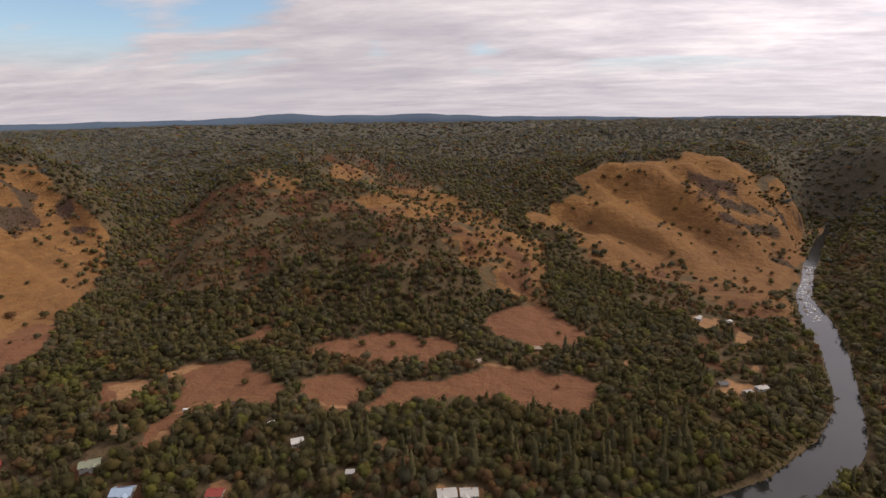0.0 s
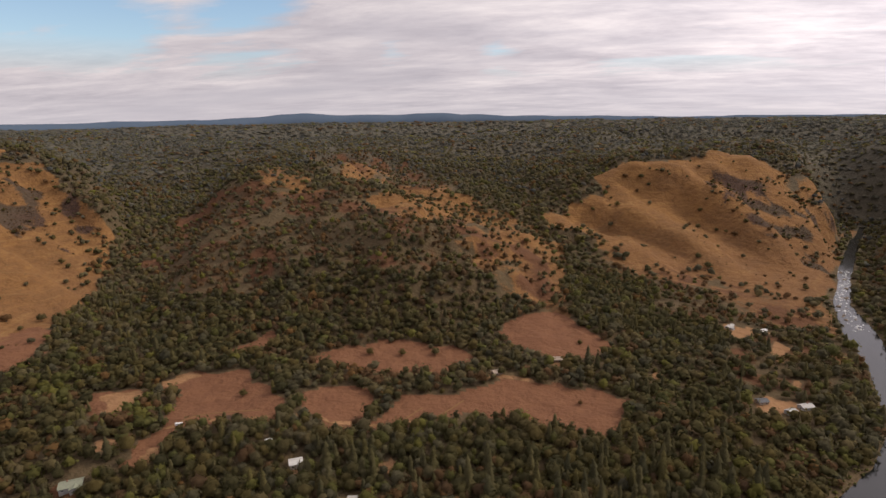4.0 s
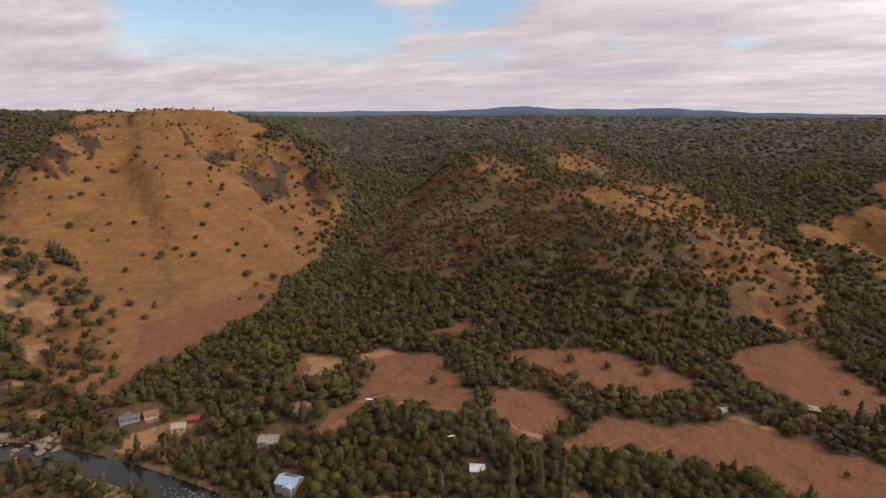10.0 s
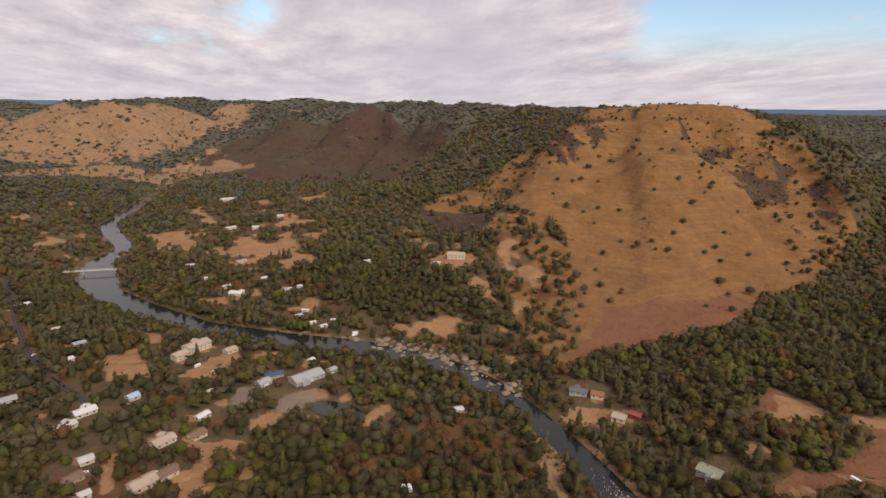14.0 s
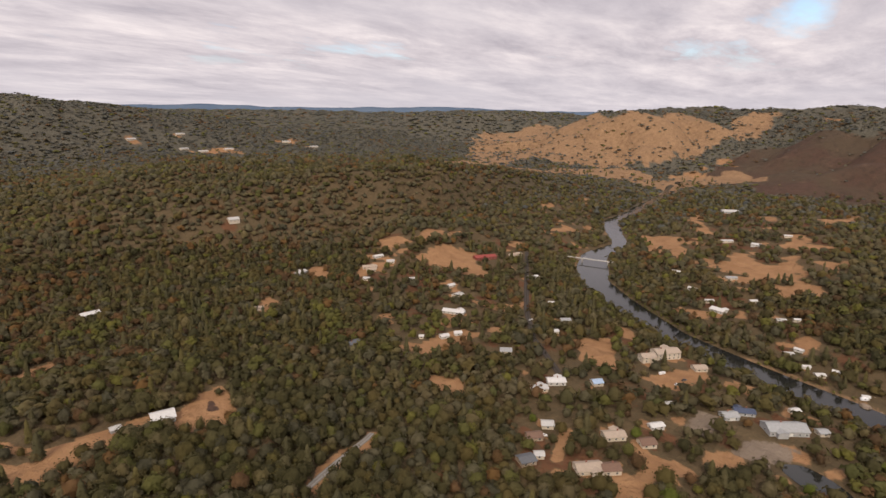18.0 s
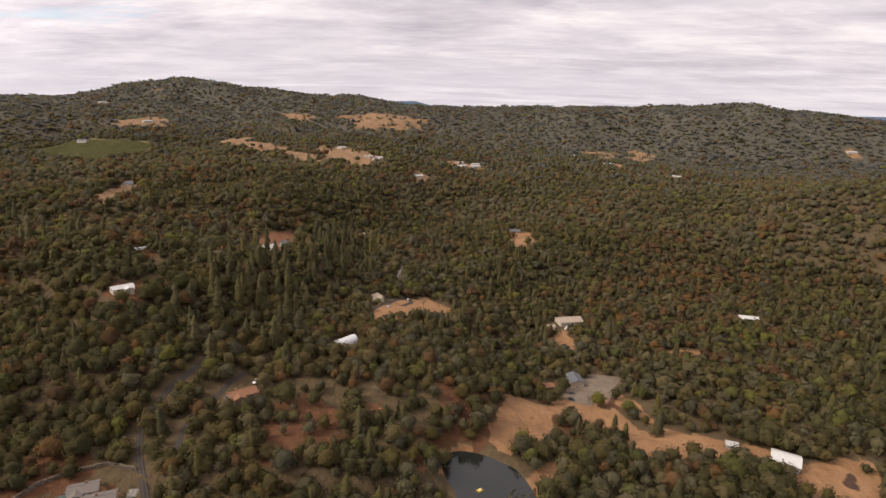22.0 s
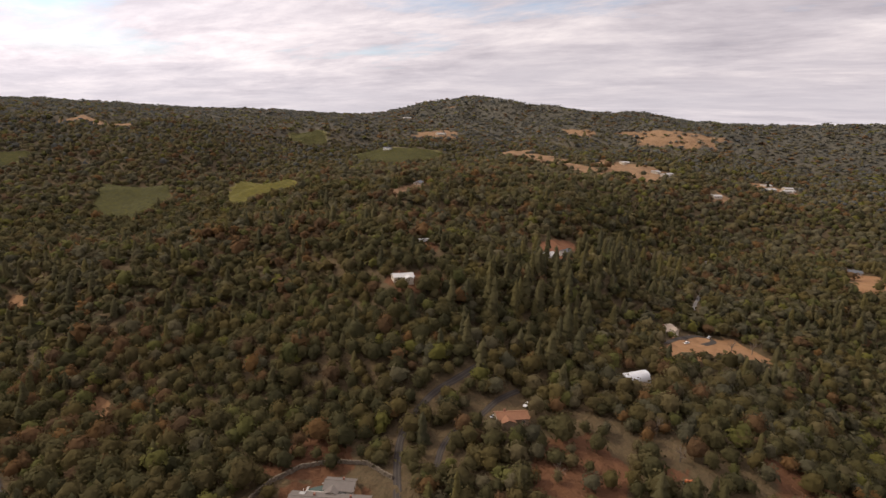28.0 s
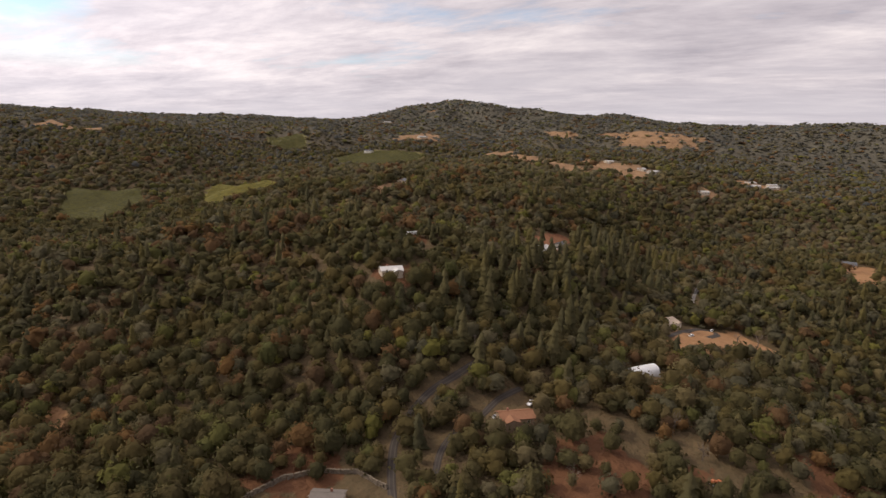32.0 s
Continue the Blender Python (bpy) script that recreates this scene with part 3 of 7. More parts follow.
def spurs(x, y):
    """Rounded spurs and narrow gullies that run down from the crests."""
    total = np.zeros(x.shape)
    for nodes, reach, depth, space in SPURRED:
        lo, hi = nodes[:, :2].min(0) - reach, nodes[:, :2].max(0) + reach
        sel = (x > lo[0]) & (x < hi[0]) & (y > lo[1]) & (y < hi[1])
        if not sel.any():
            continue
        px, py = x[sel], y[sel]
        best, nx, ny, run = np.full(px.shape, 1e18), px * 0, py * 0, px * 0
        done = 0.0
        for a, b in zip(nodes[:-1], nodes[1:]):
            dx, dy = b[0] - a[0], b[1] - a[1]
            s = np.clip(((px - a[0]) * dx + (py - a[1]) * dy) / (dx * dx + dy * dy), 0, 1)
            qx, qy = a[0] + s * dx, a[1] + s * dy
            d = (px - qx) ** 2 + (py - qy) ** 2
            near = d < best
            best, nx, ny, run = np.where(near, d, best), np.where(near, qx, nx), np.where(near, qy, ny), np.where(near, done + s * math.hypot(dx, dy), run)
            done += math.hypot(dx, dy)
        d = np.sqrt(best)
        home = np.arctan2(CY - ny, CX - nx)
        turn = (np.arctan2(py - ny, px - nx) - home + np.pi) % (2 * np.pi) - np.pi
        q = (run + 0.42 * reach * turn) / space + 0.35 * fbm(px, py, 150, 2, 44)
        wide = value_noise(q, d / (2.2 * reach), 47)
        thin = value_noise(q * 2.7 + 9, d / reach, 48)
        shape = np.minimum(np.abs(wide) * 2.2, 1.0) - 0.55 + 0.45 * (np.minimum(np.abs(thin) * 2.6, 1.0) - 0.6)
        rise, fall = np.clip((d - 25) / (0.3 * reach), 0, 1), np.clip((reach - d) / (0.45 * reach), 0, 1)
        back = np.clip((np.pi - np.abs(turn)) * 2, 0, 1)
        total[sel] += depth * shape * rise * rise * (3 - 2 * rise) * fall * back
    return total


def height(x, y):
    x, y = np.asarray(x, float), np.asarray(y, float)
    top, low = np.zeros(x.shape), np.zeros(x.shape)
    for nodes, soft in LINES:
        d, z = along(x, y, nodes)
        w = (d * d + soft * soft) ** -1.85
        top, low = top + w * z, low + w
    z = top / low
    d, half = along(x, y, STREAM)
    away = np.clip((d - half) / 60, 0, 1)
    rough = fbm(x, y, 130, 4, 3)
    wx, wy = x + 30 * value_noise(x / 120, y / 120, 5), y + 30 * value_noise(x / 120, y / 120, 6)
    gully = 1 - np.abs(fbm(wx + 40, wy, 190, 4, 11))
    steep = np.clip(z - 12, 0, 200)
    z = z + away * (rough * (1.5 + 0.022 * steep) + (gully - 0.62) * (2 + 0.13 * np.minimum(steep, 150))
                  + (0.45 - np.abs(fbm(wx - 70, wy, 74, 3, 29))) * 0.055 * np.minimum(steep, 110))
    z = z + away * np.clip((z - 10) / 30, 0, 1) * spurs(x, y)
    # channel with low banks
    bank = np.clip((d - half) / 5, 0, 1)
    z = np.where(d < half, -1.6, np.where(d < half + 5, -1.6 + bank * (np.maximum(z, 1.5) + 1.6), np.maximum(z, 1.5)))
    for p in PONDS:
        q = pond_depth(x, y, p)
        z = np.where(q < 1.5, np.where(q < 1, p[5] - 1.2, p[5] - 1.2 + np.clip((q - 1) / 0.5, 0, 1) * (np.maximum(z, p[5] + 0.6) - p[5] + 1.2)), z)
    return z

# ---- land cover: open ground in the plan ----
COVER = []


MADE_WAYS = []


def field(kind, *nodes):
    COVER.append((kind, np.array(nodes, float)))


def track(kind, width, *nodes):
    """A road or path of that width."""
    if kind in ("road", "drive", "trail"):
        MADE_WAYS.append((kind, width, nodes))
    if kind == "trail":
        return
    p = np.array(nodes, float)
    way = np.gradient(p, axis=0)
    side = np.column_stack([-way[:, 1], way[:, 0]]) / np.linalg.norm(way, axis=1)[:, None] * width / 2
    COVER.append((kind, np.vstack([p + side, (p - side)[::-1]])))


field("dry", (-296, 413), (-321, 510), (-276, 508), (-223, 463), (-211, 436), (-255, 433), (-279, 419))
field("dry", (-209, 476), (-193, 493), (-149, 496), (-141, 467), (-144, 427), (-164, 433))
field("dry", (-130, 430), (-115, 493), (-67, 504), (-25, 541), (26, 545), (79, 523), (56, 455), (-7, 479), (-58, 478), (-105, 450))
field("dry", (-318, 553), (-296, 621), (-278, 580), (-301, 559))
field("dry", (-226, 549), (-200, 585), (-139, 606), (-80, 607), (-58, 581), (-90, 549), (-161, 542))
field("dry", (-35, 672), (25, 723), (78, 641), (59, 597), (-9, 602))
field("dirt", (-370, 428), (-393, 469), (-365, 477), (-347, 447), (-344, 409))
field("dirt", (-324, 379), (-336, 395), (-316, 392), (-312, 380))
field("dirt", (-289, 368), (-290, 395), (-278, 384), (-279, 366))
field("dirt", (-358, 489), (-336, 526), (-324, 515), (-341, 483))
field("dirt", (-113, 392), (-99, 402), (-100, 394))
field("dirt", (89, 558), (123, 589), (123, 572))
field("dirt", (243, 666), (271, 720), (268, 657), (246, 637))
field("dirt", (-167, 355), (-171, 379), (-161, 377), (-156, 359))
field("dirt", (186, 540), (210, 558), (233, 548), (215, 514))
field("gold", (-296, 1016), (-212, 1128), (-151, 1128), (-73, 1099), (-18, 958), (-55, 937), (-154, 963), (-210, 869), (-251, 897))
field("gold", (-62, 928), (-18, 946), (2, 878), (-14, 857), (-48, 839))
field("savanna", (-122, 819), (-67, 899), (-18, 946), (33, 889), (45, 724), (27, 663), (-21, 750), (-72, 750))
field("thin", (-711, 1127), (-526, 1089), (-300, 997), (-67, 1001), (33, 859), (36, 769), (-72, 750), (-194, 710), (-289, 769), (-355, 687), (-456, 683), (-614, 841))
field("gold", (-4, 1107), (195, 1292), (279, 1354), (439, 1317), (609, 1300), (402, 888), (337, 890), (274, 1002), (162, 957), (85, 1056))
field("gold", (-277, 1057), (-271, 1228), (-104, 1181), (-125, 1152), (-214, 1066))
field("gold", (-550, 1133), (-511, 1155), (-472, 1091), (-522, 1097))
field("gold", (-439, 1273), (-421, 1346), (-390, 1310), (-411, 1249))
field("thin", (168, 934), (269, 983), (341, 856), (365, 782), (236, 718), (154, 757))
field("gold", (-974, 382), (-1063, 522), (-1269, 765), (-1188, 870), (-1090, 956), (-981, 1024), (-766, 932), (-665, 807), (-582, 618), (-518, 518), (-503, 378), (-498, 337), (-679, 419), (-795, 466), (-870, 423))
field("gold", (-679, 341), (-585, 352), (-496, 339), (-482, 311), (-555, 313))
field("gold", (-1115, 359), (-1154, 438), (-1192, 574), (-1079, 505), (-965, 379))
field("scrub", (-1095, 291), (-977, 363), (-891, 393), (-853, 362), (-923, 311))
field("scrub", (-2624, -140), (-2388, 153), (-2252, 380), (-1959, 467), (-1810, 543), (-1480, 440), (-1350, 300), (-1572, 188), (-1866, -27), (-2549, -243))
field("scrub", (-2436, 202), (-2388, 401), (-2046, 458), (-1848, 504), (-1420, 334), (-1495, 195), (-1593, 141))
field("red", (121, -123), (131, -142), (127, -155), (108, -160), (95, -150), (114, -139))
field("red", (32, -179), (36, -200), (27, -213), (14, -223), (0, -219), (-5, -201), (13, -187))
field("red", (-17, -208), (-15, -226), (-25, -228), (-25, -214))
field("dirt", (-90, -214), (-92, -252), (-96, -285), (-119, -285), (-134, -283), (-120, -233), (-103, -213))
field("dirt", (-142, -295), (-166, -295), (-175, -266), (-190, -253), (-171, -248), (-154, -270), (-137, -278))
field("dirt", (-173, -320), (-185, -304), (-191, -271), (-203, -258), (-190, -253), (-183, -282), (-169, -303))
field("gravel", (-136, -325), (-163, -364), (-183, -357), (-169, -316), (-148, -294), (-133, -308))
field("dirt", (-160, -343), (-169, -359), (-175, -354), (-164, -317), (-160, -322))
field("dry", (-393, 454), (-393, 472), (-369, 476), (-356, 430), (-350, 405))
field("dry", (-345, 480), (-332, 518), (-316, 508), (-327, 473))
field("dry", (-297, 399), (-294, 414), (-278, 386), (-286, 369), (-291, 366))
field("dirt", (-112, 394), (-105, 403), (-94, 394), (-101, 386))
field("dirt", (-171, 362), (-170, 378), (-155, 364), (-162, 355))
field("dirt", (186, 525), (197, 544), (217, 541), (205, 522))
field("dirt", (247, 676), (268, 700), (269, 667), (242, 642))
field("dirt", (212, 708), (237, 748), (253, 733), (227, 694))
field("dirt", (244, 585), (262, 596), (244, 566))
field("savanna", (410, 896), (372, 790), (304, 623), (299, 654), (351, 790))
field("dirt", (423, -136), (440, -147), (430, -150), (409, -139))
field("dirt", (225, -96), (257, -115), (254, -122), (229, -110))
field("sand_hazed_gold", (-405, 260), (-390, 275), (-349, 267), (-331, 257), (-337, 246), (-367, 252))
field("sand_hazed_gold", (-408, 259), (-379, 265), (-334, 258), (-315, 253), (-324, 244), (-365, 249))
field("dirt", (-370, 232), (-380, 246), (-363, 237))
field("dirt", (-785, 250), (-814, 299), (-757, 331), (-736, 293), (-755, 262))
field("dirt", (-626, 224), (-642, 260), (-605, 256), (-608, 232))
field("scrub", (-2255, -309), (-2533, -28), (-2390, 331), (-2073, 457), (-1816, 484), (-1597, 251), (-1718, -5))
# western golden range, its grass colour paled to paint in haze
field("sand_hazed_gold", (-2255, -365), (-2230, -132), (-1998, -56), (-1882, -241))
field("sand_hazed_gold", (-2732, -1572), (-3376, -1399), (-2621, -716), (-2959, -476), (-2747, -277), (-2333, -430), (-2147, -743), (-2156, -996))
field("dirt", (-709, -370), (-781, -370), (-827, -348), (-704, -262), (-719, -321))
field("dirt", (-738, -473), (-754, -443), (-716, -412), (-711, -440))
field("dirt", (-631, -412), (-694, -406), (-659, -374), (-609, -383))
field("dirt", (-597, -465), (-623, -462), (-583, -418), (-560, -419))
field("dirt", (-615, -193), (-658, -178), (-629, -161), (-600, -178))
field("dirt", (-580, -83), (-601, -54), (-536, -28), (-526, -52))
field("dirt", (-641, -73), (-647, -49), (-612, -33), (-612, -51))
field("dirt", (-537, -13), (-588, 34), (-558, 49), (-522, 21))
field("dirt", (-430, -155), (-440, -120), (-413, -104), (-413, -125))
field("dirt", (-259, -242), (-280, -256), (-296, -248), (-287, -207), (-268, -192), (-248, -217))
field("dirt", (-454, -409), (-489, -420), (-459, -377))
field("dirt", (-1169, -189), (-1117, -94), (-962, -72), (-1027, -135))
field("dirt", (-951, -43), (-1036, 16), (-933, 51), (-925, -21))
field("dirt", (-885, 55), (-903, 106), (-865, 124), (-836, 74))
field("dirt", (-1327, 73), (-1425, 161), (-1297, 127))
field("dirt", (-779, 251), (-746, 285), (-730, 295), (-718, 274), (-743, 255))
field("gravel", (-458, 69), (-486, 80), (-485, 109), (-456, 91))
field("gravel", (-464, 39), (-503, 43), (-501, 61), (-468, 54))
field("dirt", (-606, 217), (-639, 248), (-604, 257), (-596, 236))
field("dirt", (-1102, 37), (-1146, 90), (-1064, 88))
field("dirt", (-969, 96), (-1012, 143), (-934, 127))
field("dirt", (-372, 21), (-390, 30), (-371, 37), (-363, 29))
field("dirt", (-429, 126), (-459, 152), (-462, 163), (-431, 144))
field("dirt", (-570, 57), (-587, 76), (-548, 77), (-546, 63))
field("sand_hazed_gold", (-1697, -880), (-2267, -550), (-2116, -376), (-2280, -328), (-1809, -234), (-2001, -469))
field("dirt", (-244, -219), (-263, -249), (-291, -252), (-293, -236), (-284, -205), (-266, -196))
field("dirt", (-167, -246), (-197, -263), (-222, -259), (-247, -252), (-245, -239), (-215, -235), (-179, -232), (-166, -233))
field("dirt", (-147, -321), (-161, -359), (-180, -356), (-167, -314), (-151, -296))
field("dirt", (-121, -296), (-138, -309), (-155, -271), (-149, -257))
field("dirt", (-96, -255), (-111, -264), (-120, -238), (-106, -226), (-94, -232))
field("dirt", (-127, -435), (-146, -458), (-152, -425), (-133, -404))
field("dirt", (-235, -426), (-261, -428), (-255, -406))
field("dirt", (20, -355), (23, -404), (-26, -454), (-45, -395), (-11, -367))
field("dirt", (-125, -413), (-133, -453), (-157, -442), (-152, -416))
field("dirt", (-85, -745), (-114, -768), (-123, -682), (-104, -663))
field("dirt", (-92, -258), (-101, -276), (-122, -252), (-116, -225), (-100, -234))
field("dirt", (-237, -433), (-265, -429), (-257, -404))
field("gravel", (-159, -355), (-183, -357), (-170, -315), (-152, -307))
field("dirt", (-165, -265), (-181, -252), (-212, -263), (-233, -254), (-199, -236), (-170, -234))
field("dirt", (-105, -169), (-115, -206), (-125, -213), (-120, -183), (-114, -167))
field("dirt", (-61, -174), (-69, -205), (-81, -211), (-83, -208), (-68, -183))
field("dry", (152, -430), (154, -467), (136, -479), (122, -436))
# far southern golden strips, in the same paled colour
field("sand_hazed_gold", (606, -1235), (544, -1238), (302, -1011), (312, -986), (463, -1067))
field("sand_hazed_gold", (277, -1003), (324, -1231), (197, -1101), (208, -972))
field("sand_hazed_gold", (525, -1889), (405, -1879), (408, -1759), (471, -1758))
field("sand_hazed_gold", (353, -1797), (295, -1928), (234, -1933), (285, -1777))
field("sand_hazed_gold", (-303, -1859), (-391, -1868), (-359, -1779))
field("sand_hazed_gold", (-432, -1946), (-532, -1932), (-488, -1864))
field("red", (37, -201), (17, -229), (-8, -209), (-8, -171), (18, -170))
field("vine", (711, -318), (912, -434), (819, -493), (713, -434), (647, -341))
field("yellow", (677, -487), (840, -643), (610, -566), (548, -521), (507, -406), (531, -393))
field("vine", (1225, -1079), (1309, -1163), (1223, -1215), (1144, -1159), (1153, -1084))
field("dirt", (354, -464), (394, -542), (413, -637), (368, -557), (334, -451))
field("sand_hazed_gold", (619, -1267), (325, -1042), (335, -994), (563, -1193))
field("sand_hazed_gold", (277, -1004), (326, -1237), (181, -1067), (201, -953))
field("dirt", (-91, -693), (-105, -749), (-120, -685), (-105, -644))
field("red", (20, -157), (31, -186), (24, -210), (-1, -217), (-7, -201), (0, -171))
field("red", (108, -112), (114, -124), (106, -141), (85, -145), (71, -132), (88, -116))
field("red", (127, -123), (137, -144), (112, -154), (97, -149), (116, -129))
field("red", (230, -99), (252, -115), (242, -118), (221, -108))
field("dirt", (-89, -244), (-93, -267), (-111, -265), (-106, -249), (-92, -233))
field("dirt", (-126, -421), (-141, -446), (-158, -426), (-148, -405))
field("red", (155, -458), (141, -488), (127, -443))
field("vine", (1019, -1076), (959, -1185), (753, -1159), (672, -1021), (773, -967))
field("sand_hazed_gold", (1505, -624), (1542, -850), (1295, -708), (1478, -611))
field("red", (193, -312), (182, -335), (168, -315), (178, -299))
field("red", (169, -256), (163, -281), (147, -286), (139, -268), (153, -249))
field("red", (-32, -846), (-59, -878), (-54, -833))
field("sand_hazed_gold", (1031, -1402), (1085, -1701), (921, -1459), (904, -1264))
field("vine", (1070, -316), (1227, -365), (1181, -421), (1147, -436), (1090, -353))
field("red", (429, -138), (443, -145), (429, -149), (415, -142))
field("sand_hazed_gold", (539, -1894), (425, -1926), (332, -1797), (452, -1747))
field("sand_hazed_gold", (710, -1845), (612, -1835), (610, -1802))
field("sand_hazed_gold", (1010, -1414), (1010, -1585), (904, -1426))
field("patchy", (-1129, 832), (-1064, 983), (-861, 987), (-701, 855), (-807, 825), (-965, 818))
field("patchy", (-1000, 411), (-1091, 533), (-1269, 765), (-1185, 822), (-1157, 777), (-994, 538))
field("patchy", (353, 1355), (463, 1320), (623, 1332), (468, 1022), (401, 1116), (345, 1221))
field("open", (-852, -48), (-860, 20), (-642, 163), (-607, 143), (-671, 57), (-801, -60))
field("open", (-480, -98), (-626, -87), (-600, 10), (-541, 137), (-447, 128), (-365, 57), (-337, -17), (-413, -61))
field("open", (-737, -504), (-941, -313), (-676, -171), (-494, -122), (-448, -176), (-518, -312))
field("open", (-1113, -409), (-1476, -404), (-959, -216), (-879, -264))
field("open", (-1295, -142), (-1402, 94), (-973, 142), (-824, 40), (-963, -63))
field("thin", (-444, 130), (-425, 250), (-337, 240), (-352, 103))
field("open", (-663, 134), (-611, 290), (-494, 323), (-545, 235), (-604, 154))
field("open", (-978, 266), (-836, 395), (-636, 395), (-607, 315), (-727, 266))
field("pines", (120, -249), (140, -328), (126, -618), (62, -588), (46, -383), (45, -272), (76, -228))
field("pines", (-194, 332), (-157, 391), (-5, 412), (114, 461), (172, 430), (117, 381))
field("open", (220, 733), (300, 743), (291, 612), (213, 483), (174, 526))
field("open", (-474, 306), (-418, 356), (-361, 335), (-369, 296), (-433, 282))
field("open", (49, -231), (-72, -265), (-122, -247), (-61, -174), (24, -172))
field("open", (-90, -279), (-161, -371), (-216, -291), (-257, -246), (-190, -227), (-120, -232))
field("lush", (-338, 412), (-353, 458), (-310, 451), (-299, 415), (-309, 400))
field("lush", (-462, 450), (-451, 529), (-415, 501), (-415, 432))
field("lush", (-343, 436), (-342, 466), (-306, 432), (-308, 405))
field("lush", (-288, -484), (-338, -513), (-351, -478), (-299, -444))
field("dry", (-498, 337), (-588, 426), (-574, 496), (-588, 595), (-557, 595), (-518, 518), (-503, 378))
field("savanna", (86, 1078), (162, 957), (274, 1002), (337, 890), (402, 888), (355, 759), (283, 755), (245, 887), (155, 908), (88, 961))
field("savanna", (440, 1323), (512, 1359), (746, 1491), (609, 1300))
field("savanna", (-217, 980), (-82, 1193), (41, 989), (42, 771), (-28, 749), (-65, 833))
field("savanna", (-981, 1024), (-766, 932), (-661, 815), (-650, 757), (-775, 887))
field("savanna", (-1115, 359), (-1154, 438), (-1193, 549), (-1037, 488), (-938, 390), (-977, 363))
field("savanna", (-904, 379), (-835, 447), (-695, 435), (-495, 341), (-486, 307), (-656, 333))
field("sand_hazed_gold", (-1058, -601), (-2942, -1627), (-3376, -1399), (-2447, -866), (-1993, -911))
field("sand_hazed_gold", (-2919, -306), (-2980, -134), (-2752, -132), (-2698, -269))
field("sand_hazed_gold", (707, -1414), (478, -1197), (319, -1039), (307, -993), (449, -1105), (612, -1226))
field("sand_hazed_gold", (369, -1207), (279, -1226), (212, -970), (271, -990))
field("sand_hazed_gold", (342, -449), (390, -529), (430, -642), (369, -568), (317, -444))
field("sand_hazed_gold", (1003, -1379), (1080, -1595), (996, -1579), (923, -1425))
field("sand_hazed_gold", (-287, -1821), (-364, -1774), (-309, -1547))
field("sand_hazed_gold", (-410, -1876), (-492, -1832), (-448, -1741))
field("sand_hazed_gold", (731, -1844), (602, -1836), (599, -1775), (662, -1730))
field("sand_hazed_gold", (529, -1862), (425, -1926), (298, -1944), (292, -1784), (450, -1741))
field("sand_hazed_gold", (1396, -2066), (1346, -2091), (1308, -2002))
field("sand_hazed_gold", (114, -1010), (83, -1025), (98, -988))
field("dirt", (-1717, -1874), (-1779, -1821), (-1712, -1779))
field("dirt", (-1318, -2010), (-1402, -2007), (-1357, -1983))
field("dirt", (-1353, -1898), (-1525, -1850), (-1433, -1758))
field("dirt", (-2569, -293), (-2392, -113), (-2011, -48), (-2111, -121))
field("dirt", (-2241, -406), (-2307, -290), (-2039, -77), (-2056, -169))
field("dirt", (-2832, 46), (-2977, 114), (-2585, 104))
field("gold", (-1088, 326), (-1100, 381), (-971, 352), (-979, 331))
field("dirt", (-1360, -156), (-1352, -104), (-1278, -115))
field("dirt", (-1371, -39), (-1316, 19), (-1271, 12))
field("dirt", (-924, 244), (-913, 276), (-877, 261))
field("dirt", (-1130, -284), (-1205, -290), (-1124, -264))
field("dirt", (-396, -272), (-406, -266), (-397, -253))
field("dirt", (-505, -340), (-517, -323), (-500, -311))
field("dirt", (-653, -287), (-679, -286), (-631, -252))
field("savanna", (-576, 1160), (-593, 1379), (-396, 1029), (-414, 1003), (-503, 1081))
field("savanna", (-519, 1465), (-450, 1603), (-338, 1345), (-352, 1119))
field("savanna", (-280, 1068), (-281, 1408), (-94, 1193), (-113, 1143), (-217, 980))
field("thin", (-717, 1743), (-392, 1652), (-165, 1294), (-282, 1200), (-451, 1202))
field("dirt", (18, -358), (17, -434), (-11, -462), (-44, -438), (-46, -378), (-19, -366), (8, -346))
field("scrub", (-275, -235), (-279, -231), (-278, -224), (-274, -221), (-271, -227))
field("scrub", (-265, 433), (-261, 439), (-251, 437), (-249, 428), (-256, 426))
field("lush", (-520, -255), (-565, -229), (-506, -159), (-456, -158), (-464, -205))
field("lush", (-364, 41), (-382, 61), (-369, 76), (-353, 53))
field("lush", (-478, 97), (-505, 140), (-475, 160), (-450, 135))
field("lush", (-493, -375), (-494, -306), (-454, -249), (-420, -265))
track("road", 4.2, (55, -128), (66, -142), (80, -158), (92, -175), (97, -191), (95, -206), (89, -220), (86, -235))
track("road", 3.6, (66, -168), (72, -180), (74, -196), (68, -207), (68, -218), (63, -238))
track("road", 6, (237, -60), (219, -57), (200, -53))
track("road", 7, (-867, -278), (-629, -161), (-547, -113), (-490, -63))
track("dirt", 10, (-256, -110), (-268, -113), (-288, -117), (-317, -121), (-326, -123))
track("drive", 5, (-256, -110), (-268, -113), (-288, -117), (-317, -121), (-326, -123))
track("dirt", 5, (-373, -15), (-391, -17), (-410, -18))
track("sand_hazed_gold", 9, (-426, 269), (-384, 260), (-357, 259), (-330, 252))
track("dirt", 4, (-302, 408), (-275, 428), (-201, 445), (-165, 438), (-134, 440), (-97, 456))
track("dirt", 5, (-88, 545), (-47, 546), (-7, 548))
track("dirt", 5, (-2532, -205), (-2093, -118), (-1973, -72))
track("road", 5, (21, -375), (19, -395), (18, -415), (12, -436), (3, -446), (-2, -436), (2, -420), (10, -408), (18, -402))
